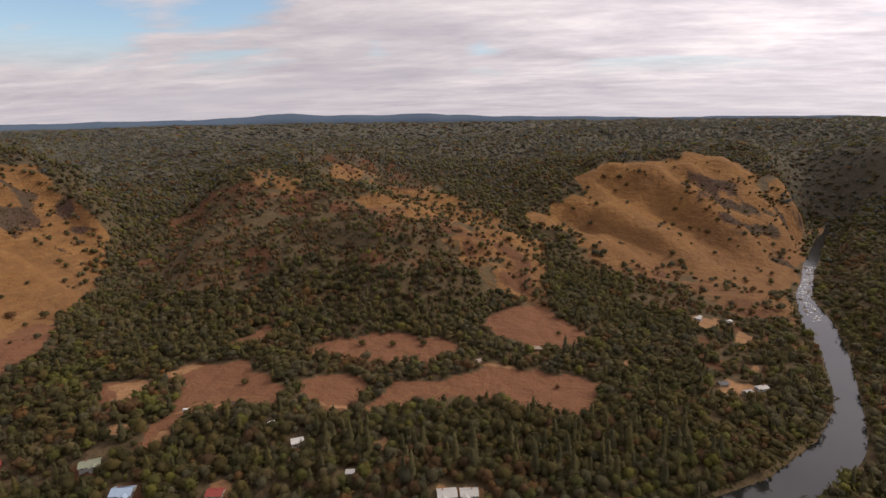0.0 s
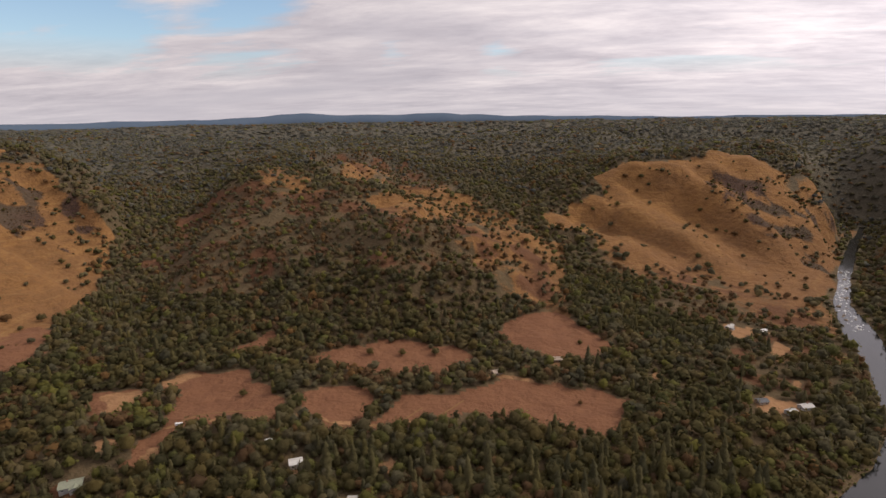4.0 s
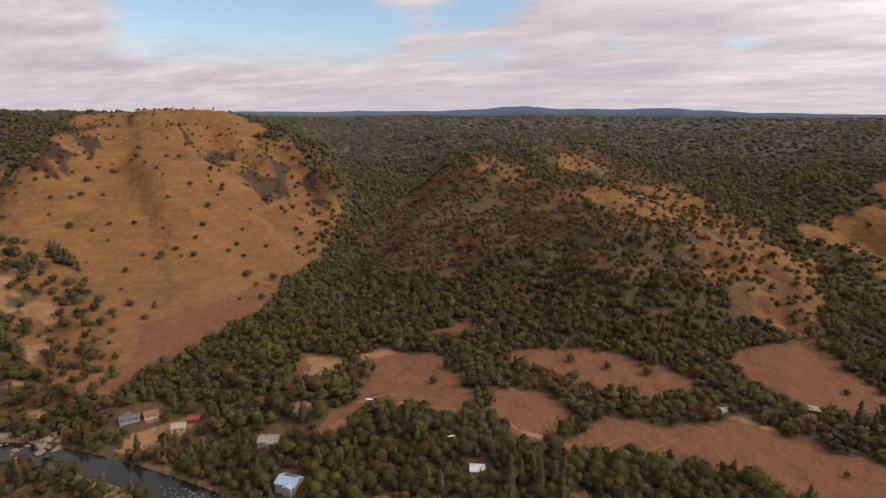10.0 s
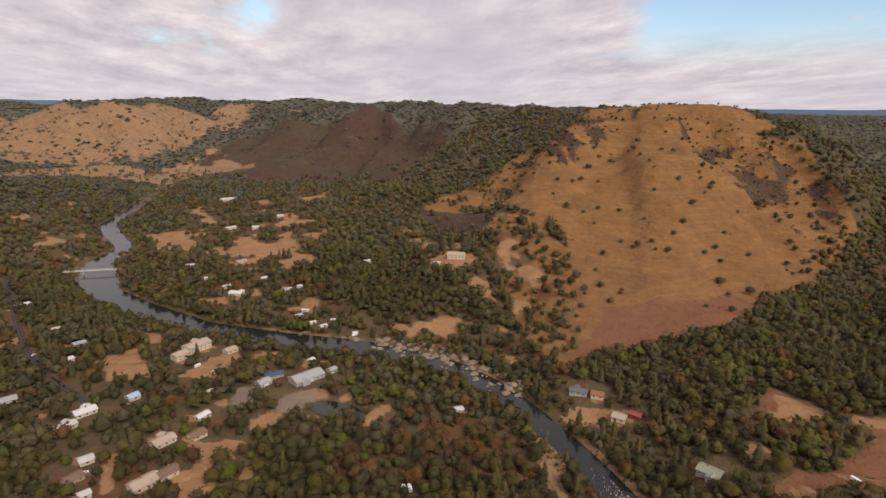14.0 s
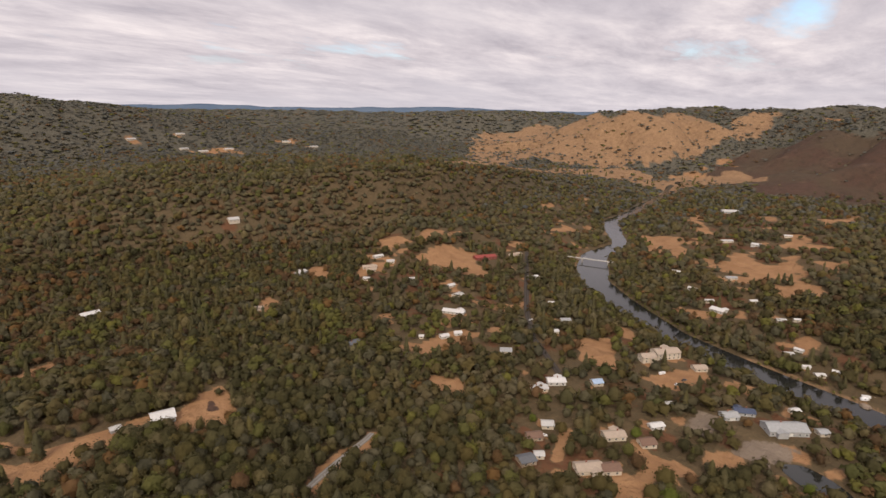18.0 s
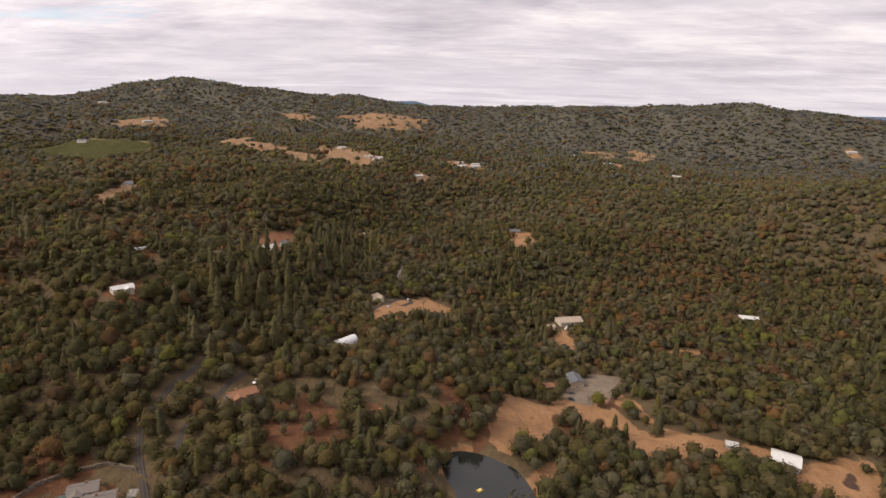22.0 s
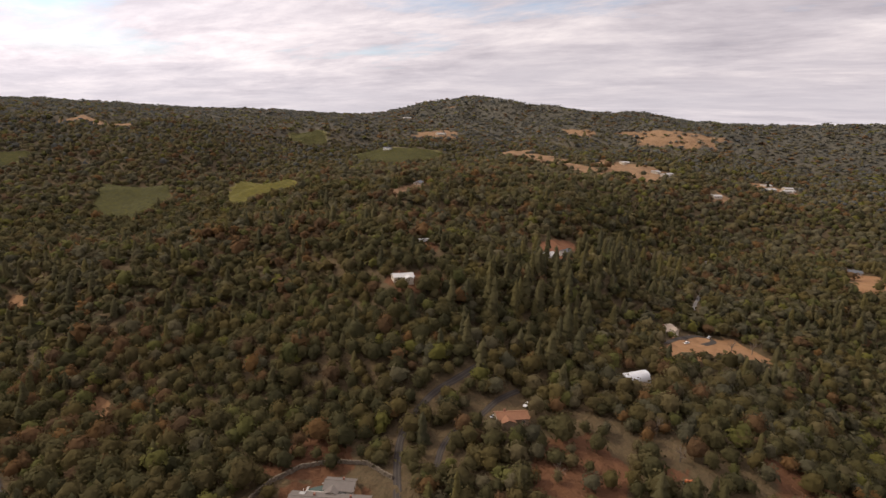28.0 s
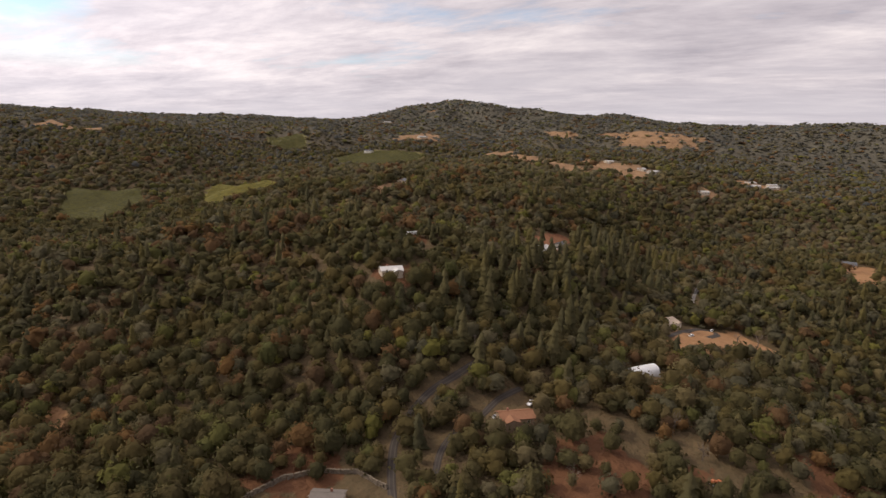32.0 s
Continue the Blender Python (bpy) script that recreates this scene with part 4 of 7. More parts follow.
track("trail", 1.7, (-762, 469), (-706, 530), (-733, 651), (-679, 710))
track("trail", 1.7, (-826, 531), (-785, 578), (-811, 661))
track("trail", 1.7, (-594, 385), (-591, 459), (-600, 531), (-609, 637))
track("dirt", 4, (-939, 315), (-882, 336), (-831, 346))
track("trail", 1.7, (12, 1113), (91, 1155), (192, 1165), (269, 1067))
track("trail", 1.7, (44, 1080), (96, 1068), (167, 1060))
track("drive", 5, (72, -127), (71, -136), (74, -145))
track("drive", 3.6, (26, -494), (29, -521), (32, -565), (30, -591))
track("drive", 5, (36, -656), (53, -694), (67, -706))
track("trail", 1.7, (-786, 465), (-754, 498), (-722, 535), (-695, 576), (-684, 643), (-652, 672))
track("trail", 1.7, (-656, 410), (-636, 462), (-588, 498), (-585, 560))
track("trail", 1.7, (-20, 1079), (38, 1114), (95, 1158), (140, 1162))
track("trail", 1.7, (180, 1134), (218, 1114), (272, 1079), (305, 1053))
track("trail", 1.7, (-134, 443), (-110, 444), (-79, 465), (-62, 495))
track("trail", 1.7, (-168, 439), (-143, 433), (-108, 452), (-96, 479))
track("trail", 1.7, (-294, 414), (-280, 441), (-229, 449))
# bald crests of the golden hills
track("gold", 170, (-1340, 790), (-1319, 800), (-1235, 860), (-1120, 950), (-1040, 985))
track("gold", 110, (500, 1420), (370, 1352), (268, 1328), (190, 1292), (127, 1290))

# ---- ground sheet ----
def mesh_from(name, verts, faces, mat, smooth=True, normals=None):
    """A mesh from numpy arrays of places and of corners, of faces alike in size, with soft normals if given."""
    me = bpy.data.meshes.new(name)
    me.vertices.add(len(verts))
    me.vertices.foreach_set("co", np.asarray(verts, np.float32).ravel())
    n = faces.shape[0]
    k = faces.shape[1]
    me.loops.add(n * k)
    me.loops.foreach_set("vertex_index", faces.astype(np.int32).ravel())
    me.polygons.add(n)
    me.polygons.foreach_set("loop_start", np.arange(0, n * k, k, dtype=np.int32))
    me.polygons.foreach_set("use_smooth", np.full(n, smooth))
    me.materials.append(mat)
    me.update(calc_edges=True)
    if normals is not None:
        me.normals_split_custom_set_from_vertices(np.asarray(normals, np.float32))
    return me


def part(name, bm, mat, parent=None, label="", smooth=False):
    me = bpy.data.meshes.new(name)
    bm.to_mesh(me)
    bm.free()
    me.materials.append(mat)
    if smooth:
        me.polygons.foreach_set("use_smooth", np.full(len(me.polygons), True))
    ob = new(name, me)
    ob.parent = parent
    return tagged(ob, label)


def inside(x, y, poly):
    """Distance into a plan polygon (negative outside)."""
    d, wind = np.full(x.shape, 1e18), np.zeros(x.shape, bool)
    for a, b in zip(poly, np.roll(poly, -1, axis=0)):
        ex, ey = b - a
        s = np.clip(((x - a[0]) * ex + (y - a[1]) * ey) / (ex * ex + ey * ey + 1e-9), 0, 1)
        d = np.minimum(d, (x - a[0] - s * ex) ** 2 + (y - a[1] - s * ey) ** 2)
        cross = (a[1] > y) != (b[1] > y)
        with np.errstate(divide="ignore", invalid="ignore"):
            at = (b[0] - a[0]) * (y - a[1]) / (b[1] - a[1]) + a[0]
        wind ^= cross & (x < at)
    return np.where(wind, 1, -1) * np.sqrt(d)


KINDS = ("gold", "dry", "dirt", "red", "vine", "yellow", "gravel", "scrub", "thin", "patchy", "open", "pines", "road", "sand_hazed_gold", "drive", "lush", "savanna")


MARGIN = {"dry": 5.0, "gold": 3.0, "road": 0.4}                 # metres by which open ground reaches past its outline
MADE = ("road", "drive", "vine", "yellow", "gravel")         # laid out by hand, with firm edges


def cover_at(x, y):
    """The share of each kind of open ground at places in the plan."""
    far = np.hypot(x - CX, y - CY)
    wob = np.clip(far / 500, 0.6, 4)
    shift = np.stack([fbm(x, y, 26, 3, 51) * 5.5 * wob + fbm(x, y, 90, 2, 57) * 5 * wob, fbm(x, y, 26, 3, 61) * 5.5 * wob + fbm(x, y, 90, 2, 67) * 5 * wob])
    share = {k: np.zeros(x.shape) for k in KINDS}
    for kind, poly in COVER:
        lo, hi = poly.min(0) - 30, poly.max(0) + 30
        loose = 0.3 if kind in MADE else 1.0
        wx, wy = x + shift[0] * loose, y + shift[1] * loose
        sel = (wx > lo[0]) & (wx < hi[0]) & (wy > lo[1]) & (wy < hi[1])
        if sel.any():
            d = inside(wx[sel], wy[sel], poly)
            s = np.clip((d + MARGIN.get(kind, 0.0) + (3 * np.clip(far[sel] / 300 - 3, 0, 1) if kind in ("gold", "dirt", "sand_hazed_gold") else 0)) / np.clip(wob[sel] * 2.0, 1.5, 8) + 0.5, 0, 1)
            share[kind][sel] = np.maximum(share[kind][sel], s)
    # worn clearings between the village trees
    share["dirt"] = np.maximum(share["dirt"], share["open"] * (x < -250) * np.clip((fbm(x, y, 34, 3, 35) - 0.42) * 5, 0, 1))
    return share


def grid_height(x, y):
    """Height read off the ground sheet's own grid."""
    r, a = np.hypot(x - CX, y - CY), np.arctan2(-(x - CX), y - CY) % (2 * np.pi)
    i = np.clip(np.interp(r, RADII, np.arange(len(RADII))), 0, len(RADII) - 1.001)
    j = a / (2 * np.pi) * TURNS
    i0, j0 = i.astype(int), np.floor(j).astype(int)
    u, v = i - i0, j - j0
    j0, j1 = j0 % TURNS, (j0 + 1) % TURNS
    return (SHEET[i0, j0] * (1 - u) * (1 - v) + SHEET[i0 + 1, j0] * u * (1 - v) + SHEET[i0, j1] * (1 - u) * v + SHEET[i0 + 1, j1] * u * v)


TURNS = 580
RADII = np.concatenate([np.linspace(0.02, 150, 11), 150 * (4880 / 150) ** np.linspace(0, 1, 262)[1:]])
angles = np.arange(TURNS) / TURNS * 2 * np.pi
GX, GY = CX - RADII[:, None] * np.sin(angles), CY + RADII[:, None] * np.cos(angles)
SHEET = height(GX.ravel(), GY.ravel()).reshape(GX.shape)


def build_ground():
    nr = len(RADII)
    verts = np.stack([GX, GY, SHEET], -1).reshape(-1, 3)
    i, j = np.meshgrid(np.arange(nr - 1), np.arange(TURNS), indexing="ij")
    k = (j + 1) % TURNS
    faces = np.stack([i * TURNS + j, i * TURNS + k, (i + 1) * TURNS + k, (i + 1) * TURNS + j], -1).reshape(-1, 4)
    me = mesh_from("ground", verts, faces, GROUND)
    s = cover_at(verts[:, 0], verts[:, 1])
    d, half = along(verts[:, 0], verts[:, 1], STREAM)
    bar = np.clip(1.1 - np.abs(d - half - 3) / 6, 0, 0.6) * np.clip(0.5 + 1.2 * fbm(verts[:, 0], verts[:, 1], 60, 3, 77), 0, 1) * (verts[:, 0] < -200)
    s["sand_hazed_gold"] = np.maximum(s["sand_hazed_gold"], bar)
    # thin woods show their dry floor
    patch = fbm(verts[:, 0], verts[:, 1], 34, 4, 33)
    s["red"] = np.maximum(s["red"], s["thin"] * np.clip(0.42 + 0.8 * patch, 0, 0.95))
    s["red"] = np.maximum(s["red"], s["open"] * np.clip(0.12 + 0.9 * patch, 0, 0.8))
    s["red"] = s["red"] * (1 - s["dirt"]) * (1 - s["gravel"]) * (1 - s["dry"])
    s["scrub"] = np.maximum(s["scrub"], s["patchy"] * np.clip(0.2 + 1.6 * patch, 0, 0.9))
    s["gold"] = np.maximum(s["gold"], s["savanna"] * np.clip(0.75 + 0.6 * patch, 0, 1))
    s["road"], s["drive"] = 0.25 * s["road"], 0.2 * s["drive"]          # the made ways lie on the ground as strips
    # not a plant cover: share of painted haze tint, rising with distance
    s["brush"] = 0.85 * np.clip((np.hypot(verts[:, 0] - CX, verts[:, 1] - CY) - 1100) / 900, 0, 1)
    for name, keys in (("cover_a", ("gold", "dry", "dirt", "red")), ("cover_b", ("vine", "yellow", "gravel", "scrub")), ("cover_c", ("road", "sand_hazed_gold", "drive", "brush"))):
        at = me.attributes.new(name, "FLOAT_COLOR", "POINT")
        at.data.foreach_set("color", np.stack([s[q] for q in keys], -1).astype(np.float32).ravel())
    tagged(new("ground", me), "rolling dry foothill ground with grass, soil and woodland floor", "ground", kind="structure")




# ---- river ----
def build_river():
    p = STREAM
    fine = []
    for a, b in zip(p[:-1], p[1:]):
        steps = max(2, int(np.hypot(*(b - a)[:2]) / 12))
        fine += [a + (b - a) * s / steps for s in range(steps)]
    fine = np.array(fine + [p[-1]])
    for _ in range(6):
        fine[1:-1] = 0.25 * fine[:-2] + 0.5 * fine[1:-1] + 0.25 * fine[2:]
    way = np.gradient(fine[:, :2], axis=0)
    side = np.column_stack([-way[:, 1], way[:, 0]]) / np.linalg.norm(way, axis=1)[:, None]
    cols = np.linspace(-1, 1, 7)
    verts = np.array([[*(q[:2] + s * c * (q[2] + 2.2)), 0.0] for q, s in zip(fine, side) for c in cols])
    n = len(fine)
    i, j = np.meshgrid(np.arange(n - 1), np.arange(6), indexing="ij")
    faces = np.stack([i * 7 + j, i * 7 + j + 1, (i + 1) * 7 + j + 1, (i + 1) * 7 + j], -1).reshape(-1, 4)
    tagged(new("river", mesh_from("river", verts, faces, WATER)), "slow dark foothill river with grey sky reflections", "river", kind="structure")


YARDS = []                       # (x, y, radius) kept free of trees


def dome(sides, rings, r, seed):
    """A lumpy half-open clump of leaves: places and triangles."""
    g = np.random.default_rng(seed)
    verts, tris = [(0, 0, r * g.uniform(0.8, 1.05))], []
    for k in range(rings):
        lat = math.pi / 2 - (k + 1) / rings * math.pi * 0.66
        for s in range(sides):
            a = 2 * math.pi * (s + 0.5 * (k % 2)) / sides + g.uniform(-0.2, 0.2)
            q = r * g.uniform(0.78, 1.14)
            verts.append((q * math.cos(lat) * math.cos(a), q * math.cos(lat) * math.sin(a), q * math.sin(lat) * 0.9))
    for s in range(sides):
        tris.append((0, 1 + s, 1 + (s + 1) % sides))
        for k in range(rings - 1):
            a, b = 1 + k * sides + s, 1 + k * sides + (s + 1) % sides
            c, d = a + sides, b + sides
            tris += [(a, c, d), (a, d, b)]
    return np.array(verts, float), np.array(tris)

# ---- paints and building materials ----
def paint(name, a, rough=0.7, metal=0.0, worn=0.8, scale=0.6, relief=0.1):
    return material(name, two_tone(a, tuple(worn * x for x in a), scale, relief), rough, metal)


ROOFS = {k: paint("roof_" + k, c, r, m) for k, c, r, m in (
    ("taupe", (0.165, 0.143, 0.125), 0.85, 0), ("rust", (0.24, 0.115, 0.062), 0.8, 0), ("white", (0.55, 0.54, 0.52), 0.6, 0), ("pale", (0.44, 0.43, 0.41), 0.7, 0),
    ("slate", (0.115, 0.12, 0.13), 0.8, 0), ("tan", (0.37, 0.30, 0.235), 0.85, 0), ("red", (0.26, 0.055, 0.045), 0.7, 0), ("brown", (0.17, 0.105, 0.075), 0.85, 0),
    ("grey", (0.34, 0.345, 0.34), 0.6, 0.2), ("solar", (0.06, 0.075, 0.12), 0.3, 0), ("blue", (0.34, 0.44, 0.58), 0.5, 0.1), ("moss", (0.23, 0.245, 0.18), 0.85, 0))}
WALLS = {k: paint("wall_" + k, c, 0.85) for k, c in (("cream", (0.55, 0.48, 0.38)), ("white", (0.52, 0.50, 0.46)), ("tan", (0.38, 0.30, 0.22)), ("grey", (0.36, 0.36, 0.35)),
         ("red", (0.22, 0.06, 0.045)), ("wood", (0.26, 0.19, 0.13)))}
PANE = material("window_pane", two_tone((0.03, 0.035, 0.04), (0.05, 0.055, 0.06), 1.0, 0.0), 0.08, spec=0.5)
TRIM = paint("white_trim", (0.68, 0.67, 0.64), 0.6)
TIMBER = paint("deck_timber", (0.28, 0.19, 0.12), 0.85)
CONCRETE = paint("concrete", (0.42, 0.39, 0.35), 0.9)
BRICK = paint("chimney_brick", (0.28, 0.13, 0.09), 0.9)
STEEL = material("galvanised_steel", two_tone((0.72, 0.73, 0.74), (0.58, 0.58, 0.58), 0.3, 0.1), 0.45, 0.25)
RUBBER = paint("tyre_rubber", (0.025, 0.025, 0.025), 0.9)
POOL = material("pool_water", two_tone((0.025, 0.05, 0.032), (0.035, 0.06, 0.04), 0.2, 0.02), 0.1, spec=0.5)
PAINTS = {k: paint("car_" + k, c, 0.3, 0.0, 0.95) for k, c in (("white", (0.72, 0.72, 0.72)), ("grey", (0.30, 0.31, 0.33)), ("dark", (0.05, 0.052, 0.06)), ("orange", (0.42, 0.13, 0.05)), ("yellow", (0.7, 0.5, 0.05)))}


def box(bm, x0, x1, y0, y1, z0, z1):
    v = [bm.verts.new(p) for p in ((x0, y0, z0), (x1, y0, z0), (x1, y1, z0), (x0, y1, z0), (x0, y0, z1), (x1, y0, z1), (x1, y1, z1), (x0, y1, z1))]
    for f in ((3, 2, 1, 0), (4, 5, 6, 7), (0, 1, 5, 4), (1, 2, 6, 5), (2, 3, 7, 6), (3, 0, 4, 7)):
        bm.faces.new([v[i] for i in f])
    return v


def boxes(*dims, soft=0.0):
    bm = bmesh.new()
    for d in dims:
        box(bm, *d)
    if soft:
        bmesh.ops.bevel(bm, geom=list(bm.edges), offset=soft, segments=1, affect="EDGES")
    return bm


def prism(profile, x0, x1):
    """A bar along x with a profile of (y, z) corners, counter-clockwise seen from +x."""
    bm = bmesh.new()
    a, b = [bm.verts.new((x0, y, z)) for y, z in profile], [bm.verts.new((x1, y, z)) for y, z in profile]
    bm.faces.new(a[::-1]), bm.faces.new(b)
    for i in range(len(profile)):
        j = (i + 1) % len(profile)
        bm.faces.new((a[i], a[j], b[j], b[i]))
    return bm


def seat(x, y, reach=6.0):
    """The ground height under a building: the mean over its footprint."""
    q = np.array([(x, y), (x - reach, y), (x + reach, y), (x, y - reach), (x, y + reach)], float)
    return float(height(q[:, 0], q[:, 1]).mean())


def house(x, y, turn, length, width, wall, roof, walls, label):
    """A gabled house along its own x axis, with roof, door, windows and chimney as parts."""
    rnd = random.Random(int(x * 31 + y * 7))
    ob = new("camper" if "camper" in label else "barn" if "barn" in label else "shed" if "shed" in label or "outbuilding" in label else "house")
    ob.matrix_world = pose(x, y, seat(x, y, width / 2), 0, 0, turn)
    tagged(ob, label, ob.name.split(".")[0], "buildings of the valley")
    yard = [(x + (length * 0.5 + 2.5) * k * math.cos(a), y + (length * 0.5 + 2.5) * k * math.sin(a)) for a, k in ((i * math.pi / 4, rnd.uniform(0.6, 1.25)) for i in range(8))]
    COVER.append(("red" if rnd.random() < 0.35 else "dirt", np.array(yard)))
    L, W, rise = length / 2, width / 2, width * rnd.uniform(0.16, 0.22)
    YARDS.append((x, y, max(length, width) * 0.5 + (5.0 if math.hypot(x - CX, y - CY) < 420 else 3.2) + 0.005 * math.hypot(x - CX, y - CY)))
    m = WALLS[walls]
    part("wall", prism(((-W, -3), (W, -3), (W, wall), (0, wall + rise), (-W, wall)), -L, L), m, ob)
    o, th = 0.55, 0.22
    drop = rise / W * o
    part("roof", prism(((0, wall + rise + 0.02), (W + o, wall - drop + 0.02), (W + o, wall - drop + th), (0, wall + rise + th), (-W - o, wall - drop + th), (-W - o, wall - drop + 0.02))[::-1], -L - o, L + o), ROOFS[roof], ob)
    part("ridge_cap", boxes((-L - o, L + o, -0.18, 0.18, wall + rise + th - 0.05, wall + rise + th + 0.07)), ROOFS[roof], ob)
    if "camper" not in label and "shed" not in label and length > 10:
        cx = rnd.uniform(-0.5, 0.5) * L
        part("chimney", boxes((cx - 0.4, cx + 0.4, 0.8, 1.6, wall, wall + rise + 1.0)), BRICK, ob)
    if length >= 12 and ob.name.split(".")[0] == "house" and not any(q in label for q in ("wide", "gravel pad", "ranch")):
        w, cx, way = min(0.42 * length, 7.0), rnd.choice((-1, 1)) * 0.42 * L, rnd.choice((-1, 1))
        top, out = wall - 0.15 + w * 0.19, W + rnd.uniform(2.0, 4.0)
        turned = pose(cx, 0, 0, 0, 0, 90 * way)
        bm = prism(((-w / 2, -3), (w / 2, -3), (w / 2, wall - 0.15), (0, top), (-w / 2, wall - 0.15)), 0.5, out)
        bm.transform(turned)
        part("wing_wall", bm, m, ob)
        bm = prism(((0, top + 0.03), (w / 2 + 0.5, wall - 0.3), (w / 2 + 0.5, wall - 0.08), (0, top + 0.25), (-w / 2 - 0.5, wall - 0.08), (-w / 2 - 0.5, wall - 0.3))[::-1], 0.4, out + 0.5)
        bm.transform(turned)
        part("wing_roof", bm, ROOFS[roof], ob)
    storeys = 2 if wall > 4.8 else 1
    n = max(1, int(length / 4.5))
    for k in range(storeys):
        z0 = 1.0 + 2.7 * k
        for side in (-1, 1):
            for i in range(n):
                cx = (i + 0.5) / n * 2 * L - L
                if k == 0 and side == 1 and i == n // 2:
                    door = part("door", boxes((cx - 0.5, cx + 0.5, W + 0.005, W + 0.06, 0, 2.05)), TIMBER, ob)
                    continue
                win = part("window", boxes((cx - 0.75, cx + 0.75, side * W - 0.05, side * W + 0.05, z0 - 0.1, z0 + 1.2)), TRIM, ob)
                part("pane", boxes((cx - 0.65, cx + 0.65, side * W - 0.07, side * W + 0.07, z0, z0 + 1.1)), PANE, win)
        for end in (-1, 1):
            win = part("window", boxes((end * L - 0.05, end * L + 0.05, -0.75, 0.75, z0 - 0.1, z0 + 1.2)), TRIM, ob)
            part("pane", boxes((end * L - 0.07, end * L + 0.07, -0.65, 0.65, z0, z0 + 1.1)), PANE, win)
    if "garage" in label or "workshop" in label:
        part("garage_door", boxes((-2.4, 2.4, -W - 0.09, -W - 0.005, 0, 2.4)), TRIM, ob)
    if "deck" in label:
        deck = part("deck", boxes((-L, L * 0.6, W + 0.1, W + 4, -0.2, 0.05)), TIMBER, ob)
        for cx in (-L + 0.2, -L * 0.2, L * 0.55):
            part("post", boxes((cx - 0.1, cx + 0.1, W + 3.7, W + 3.9, -3, 1.0)), TIMBER, deck)
        part("rail", boxes((-L, L * 0.6, W + 3.75, W + 3.85, 0.95, 1.05)), TIMBER, deck)
    if "solar panels" in label:
        for i in range(4):
            cx = -L * 0.7 + i * 2.2
            if cx + 2 < L:
                tilt = part("solar_panel", prism(((0.6, wall + rise * (1 - 0.6 / W) + th + 0.05), (W - 0.5, wall + rise * 0.5 / W + th + 0.05), (W - 0.5, wall + rise * 0.5 / W + th + 0.12), (0.6, wall + rise * (1 - 0.6 / W) + th + 0.12))[::-1], cx, cx + 2.0), ROOFS["solar"], ob)
    return ob


def wheel(parent, x, y, r, w):
    bm = bmesh.new()
    bmesh.ops.create_cone(bm, cap_ends=True, segments=12, radius1=r, radius2=r, depth=w, matrix=pose(x, y, r, 90, 0, 0))
    tyre = part("wheel", bm, RUBBER, parent)
    bm = bmesh.new()
    bmesh.ops.create_cone(bm, cap_ends=True, segments=10, radius1=r * 0.55, radius2=r * 0.55, depth=w + 0.03, matrix=pose(x, y, r, 90, 0, 0))
    part("rim", bm, STEEL, tyre)


def vehicle(x, y, turn, kind, colour, label):
    ob = new({"car": "car", "pickup": "pickup_truck", "van": "van", "tractor": "tractor"}[kind])
    ob.matrix_world = pose(x, y, seat(x, y, 2), 0, 0, turn)
    tagged(ob, label, {"car": "car", "pickup": "truck", "van": "van", "tractor": "tractor"}[kind], "parked vehicles")
    YARDS.append((x, y, 6))
    m = PAINTS[colour]
    if kind == "car":
        part("body", boxes((-2.25, 2.25, -0.88, 0.88, 0.28, 0.88), soft=0.12), m, ob)
        part("cabin", prism(((-0.78, 0.86), (0.78, 0.86), (0.62, 1.42), (-0.62, 1.42)), -1.5, 0.9), PANE, ob)
        part("roof", boxes((-1.2, 0.55, -0.6, 0.6, 1.42, 1.47)), m, ob)
    elif kind == "pickup":
        part("body", boxes((-2.7, 2.7, -0.95, 0.95, 0.4, 1.0), soft=0.1), m, ob)
        part("cabin", prism(((-0.85, 1.0), (0.85, 1.0), (0.7, 1.75), (-0.7, 1.75)), -0.6, 1.3), PANE, ob)
        part("roof", boxes((-0.4, 1.0, -0.7, 0.7, 1.75, 1.81)), m, ob)
        part("bed_side", boxes((-2.65, -0.7, 0.82, 0.93, 1.0, 1.3), (-2.65, -0.7, -0.93, -0.82, 1.0, 1.3)), m, ob)
    elif kind == "van":
        part("body", boxes((-2.9, 2.9, -1.05, 1.05, 0.45, 2.5), soft=0.18), m, ob)
        part("windscreen", boxes((2.88, 2.93, -0.85, 0.85, 1.45, 2.1)), PANE, ob)
        for side in (-1, 1):
            part("side_window", boxes((-0.5, 0.9, side * 1.05 - 0.02, side * 1.05 + 0.02, 1.5, 2.0)), PANE, ob)
    else:
        part("body", boxes((-0.4, 1.8, -0.45, 0.45, 0.7, 1.4), soft=0.08), m, ob)
        part("cab", boxes((-1.2, -0.1, -0.6, 0.6, 0.8, 2.2), soft=0.06), m, ob)
        part("loader_arm", boxes((1.0, 3.2, -0.6, -0.45, 0.6, 0.85), (1.0, 3.2, 0.45, 0.6, 0.6, 0.85)), m, ob)
        part("bucket", boxes((3.1, 3.7, -0.9, 0.9, 0.2, 0.9), soft=0.05), m, ob)
    for wx in (-1.45, 1.45):
        for wy in (-0.8, 0.8):
            wheel(ob, wx, wy, 0.34 if kind != "tractor" else 0.6, 0.24)


# ---- buildings and vehicles, place by place ----
ranch = house(95, -125, -148, 21, 10, 3.2, "taupe", "cream", "long ranch house with a taupe shingle roof beside a pool")
part("porch_gable", prism(((-0.4, 3.0), (5.4, 3.0), (5.4, 3.2), (2.5, 4.9), (-0.4, 3.2))[::1], -7.2, -5.0), ROOFS["pale"], ranch, "pale porch gable")
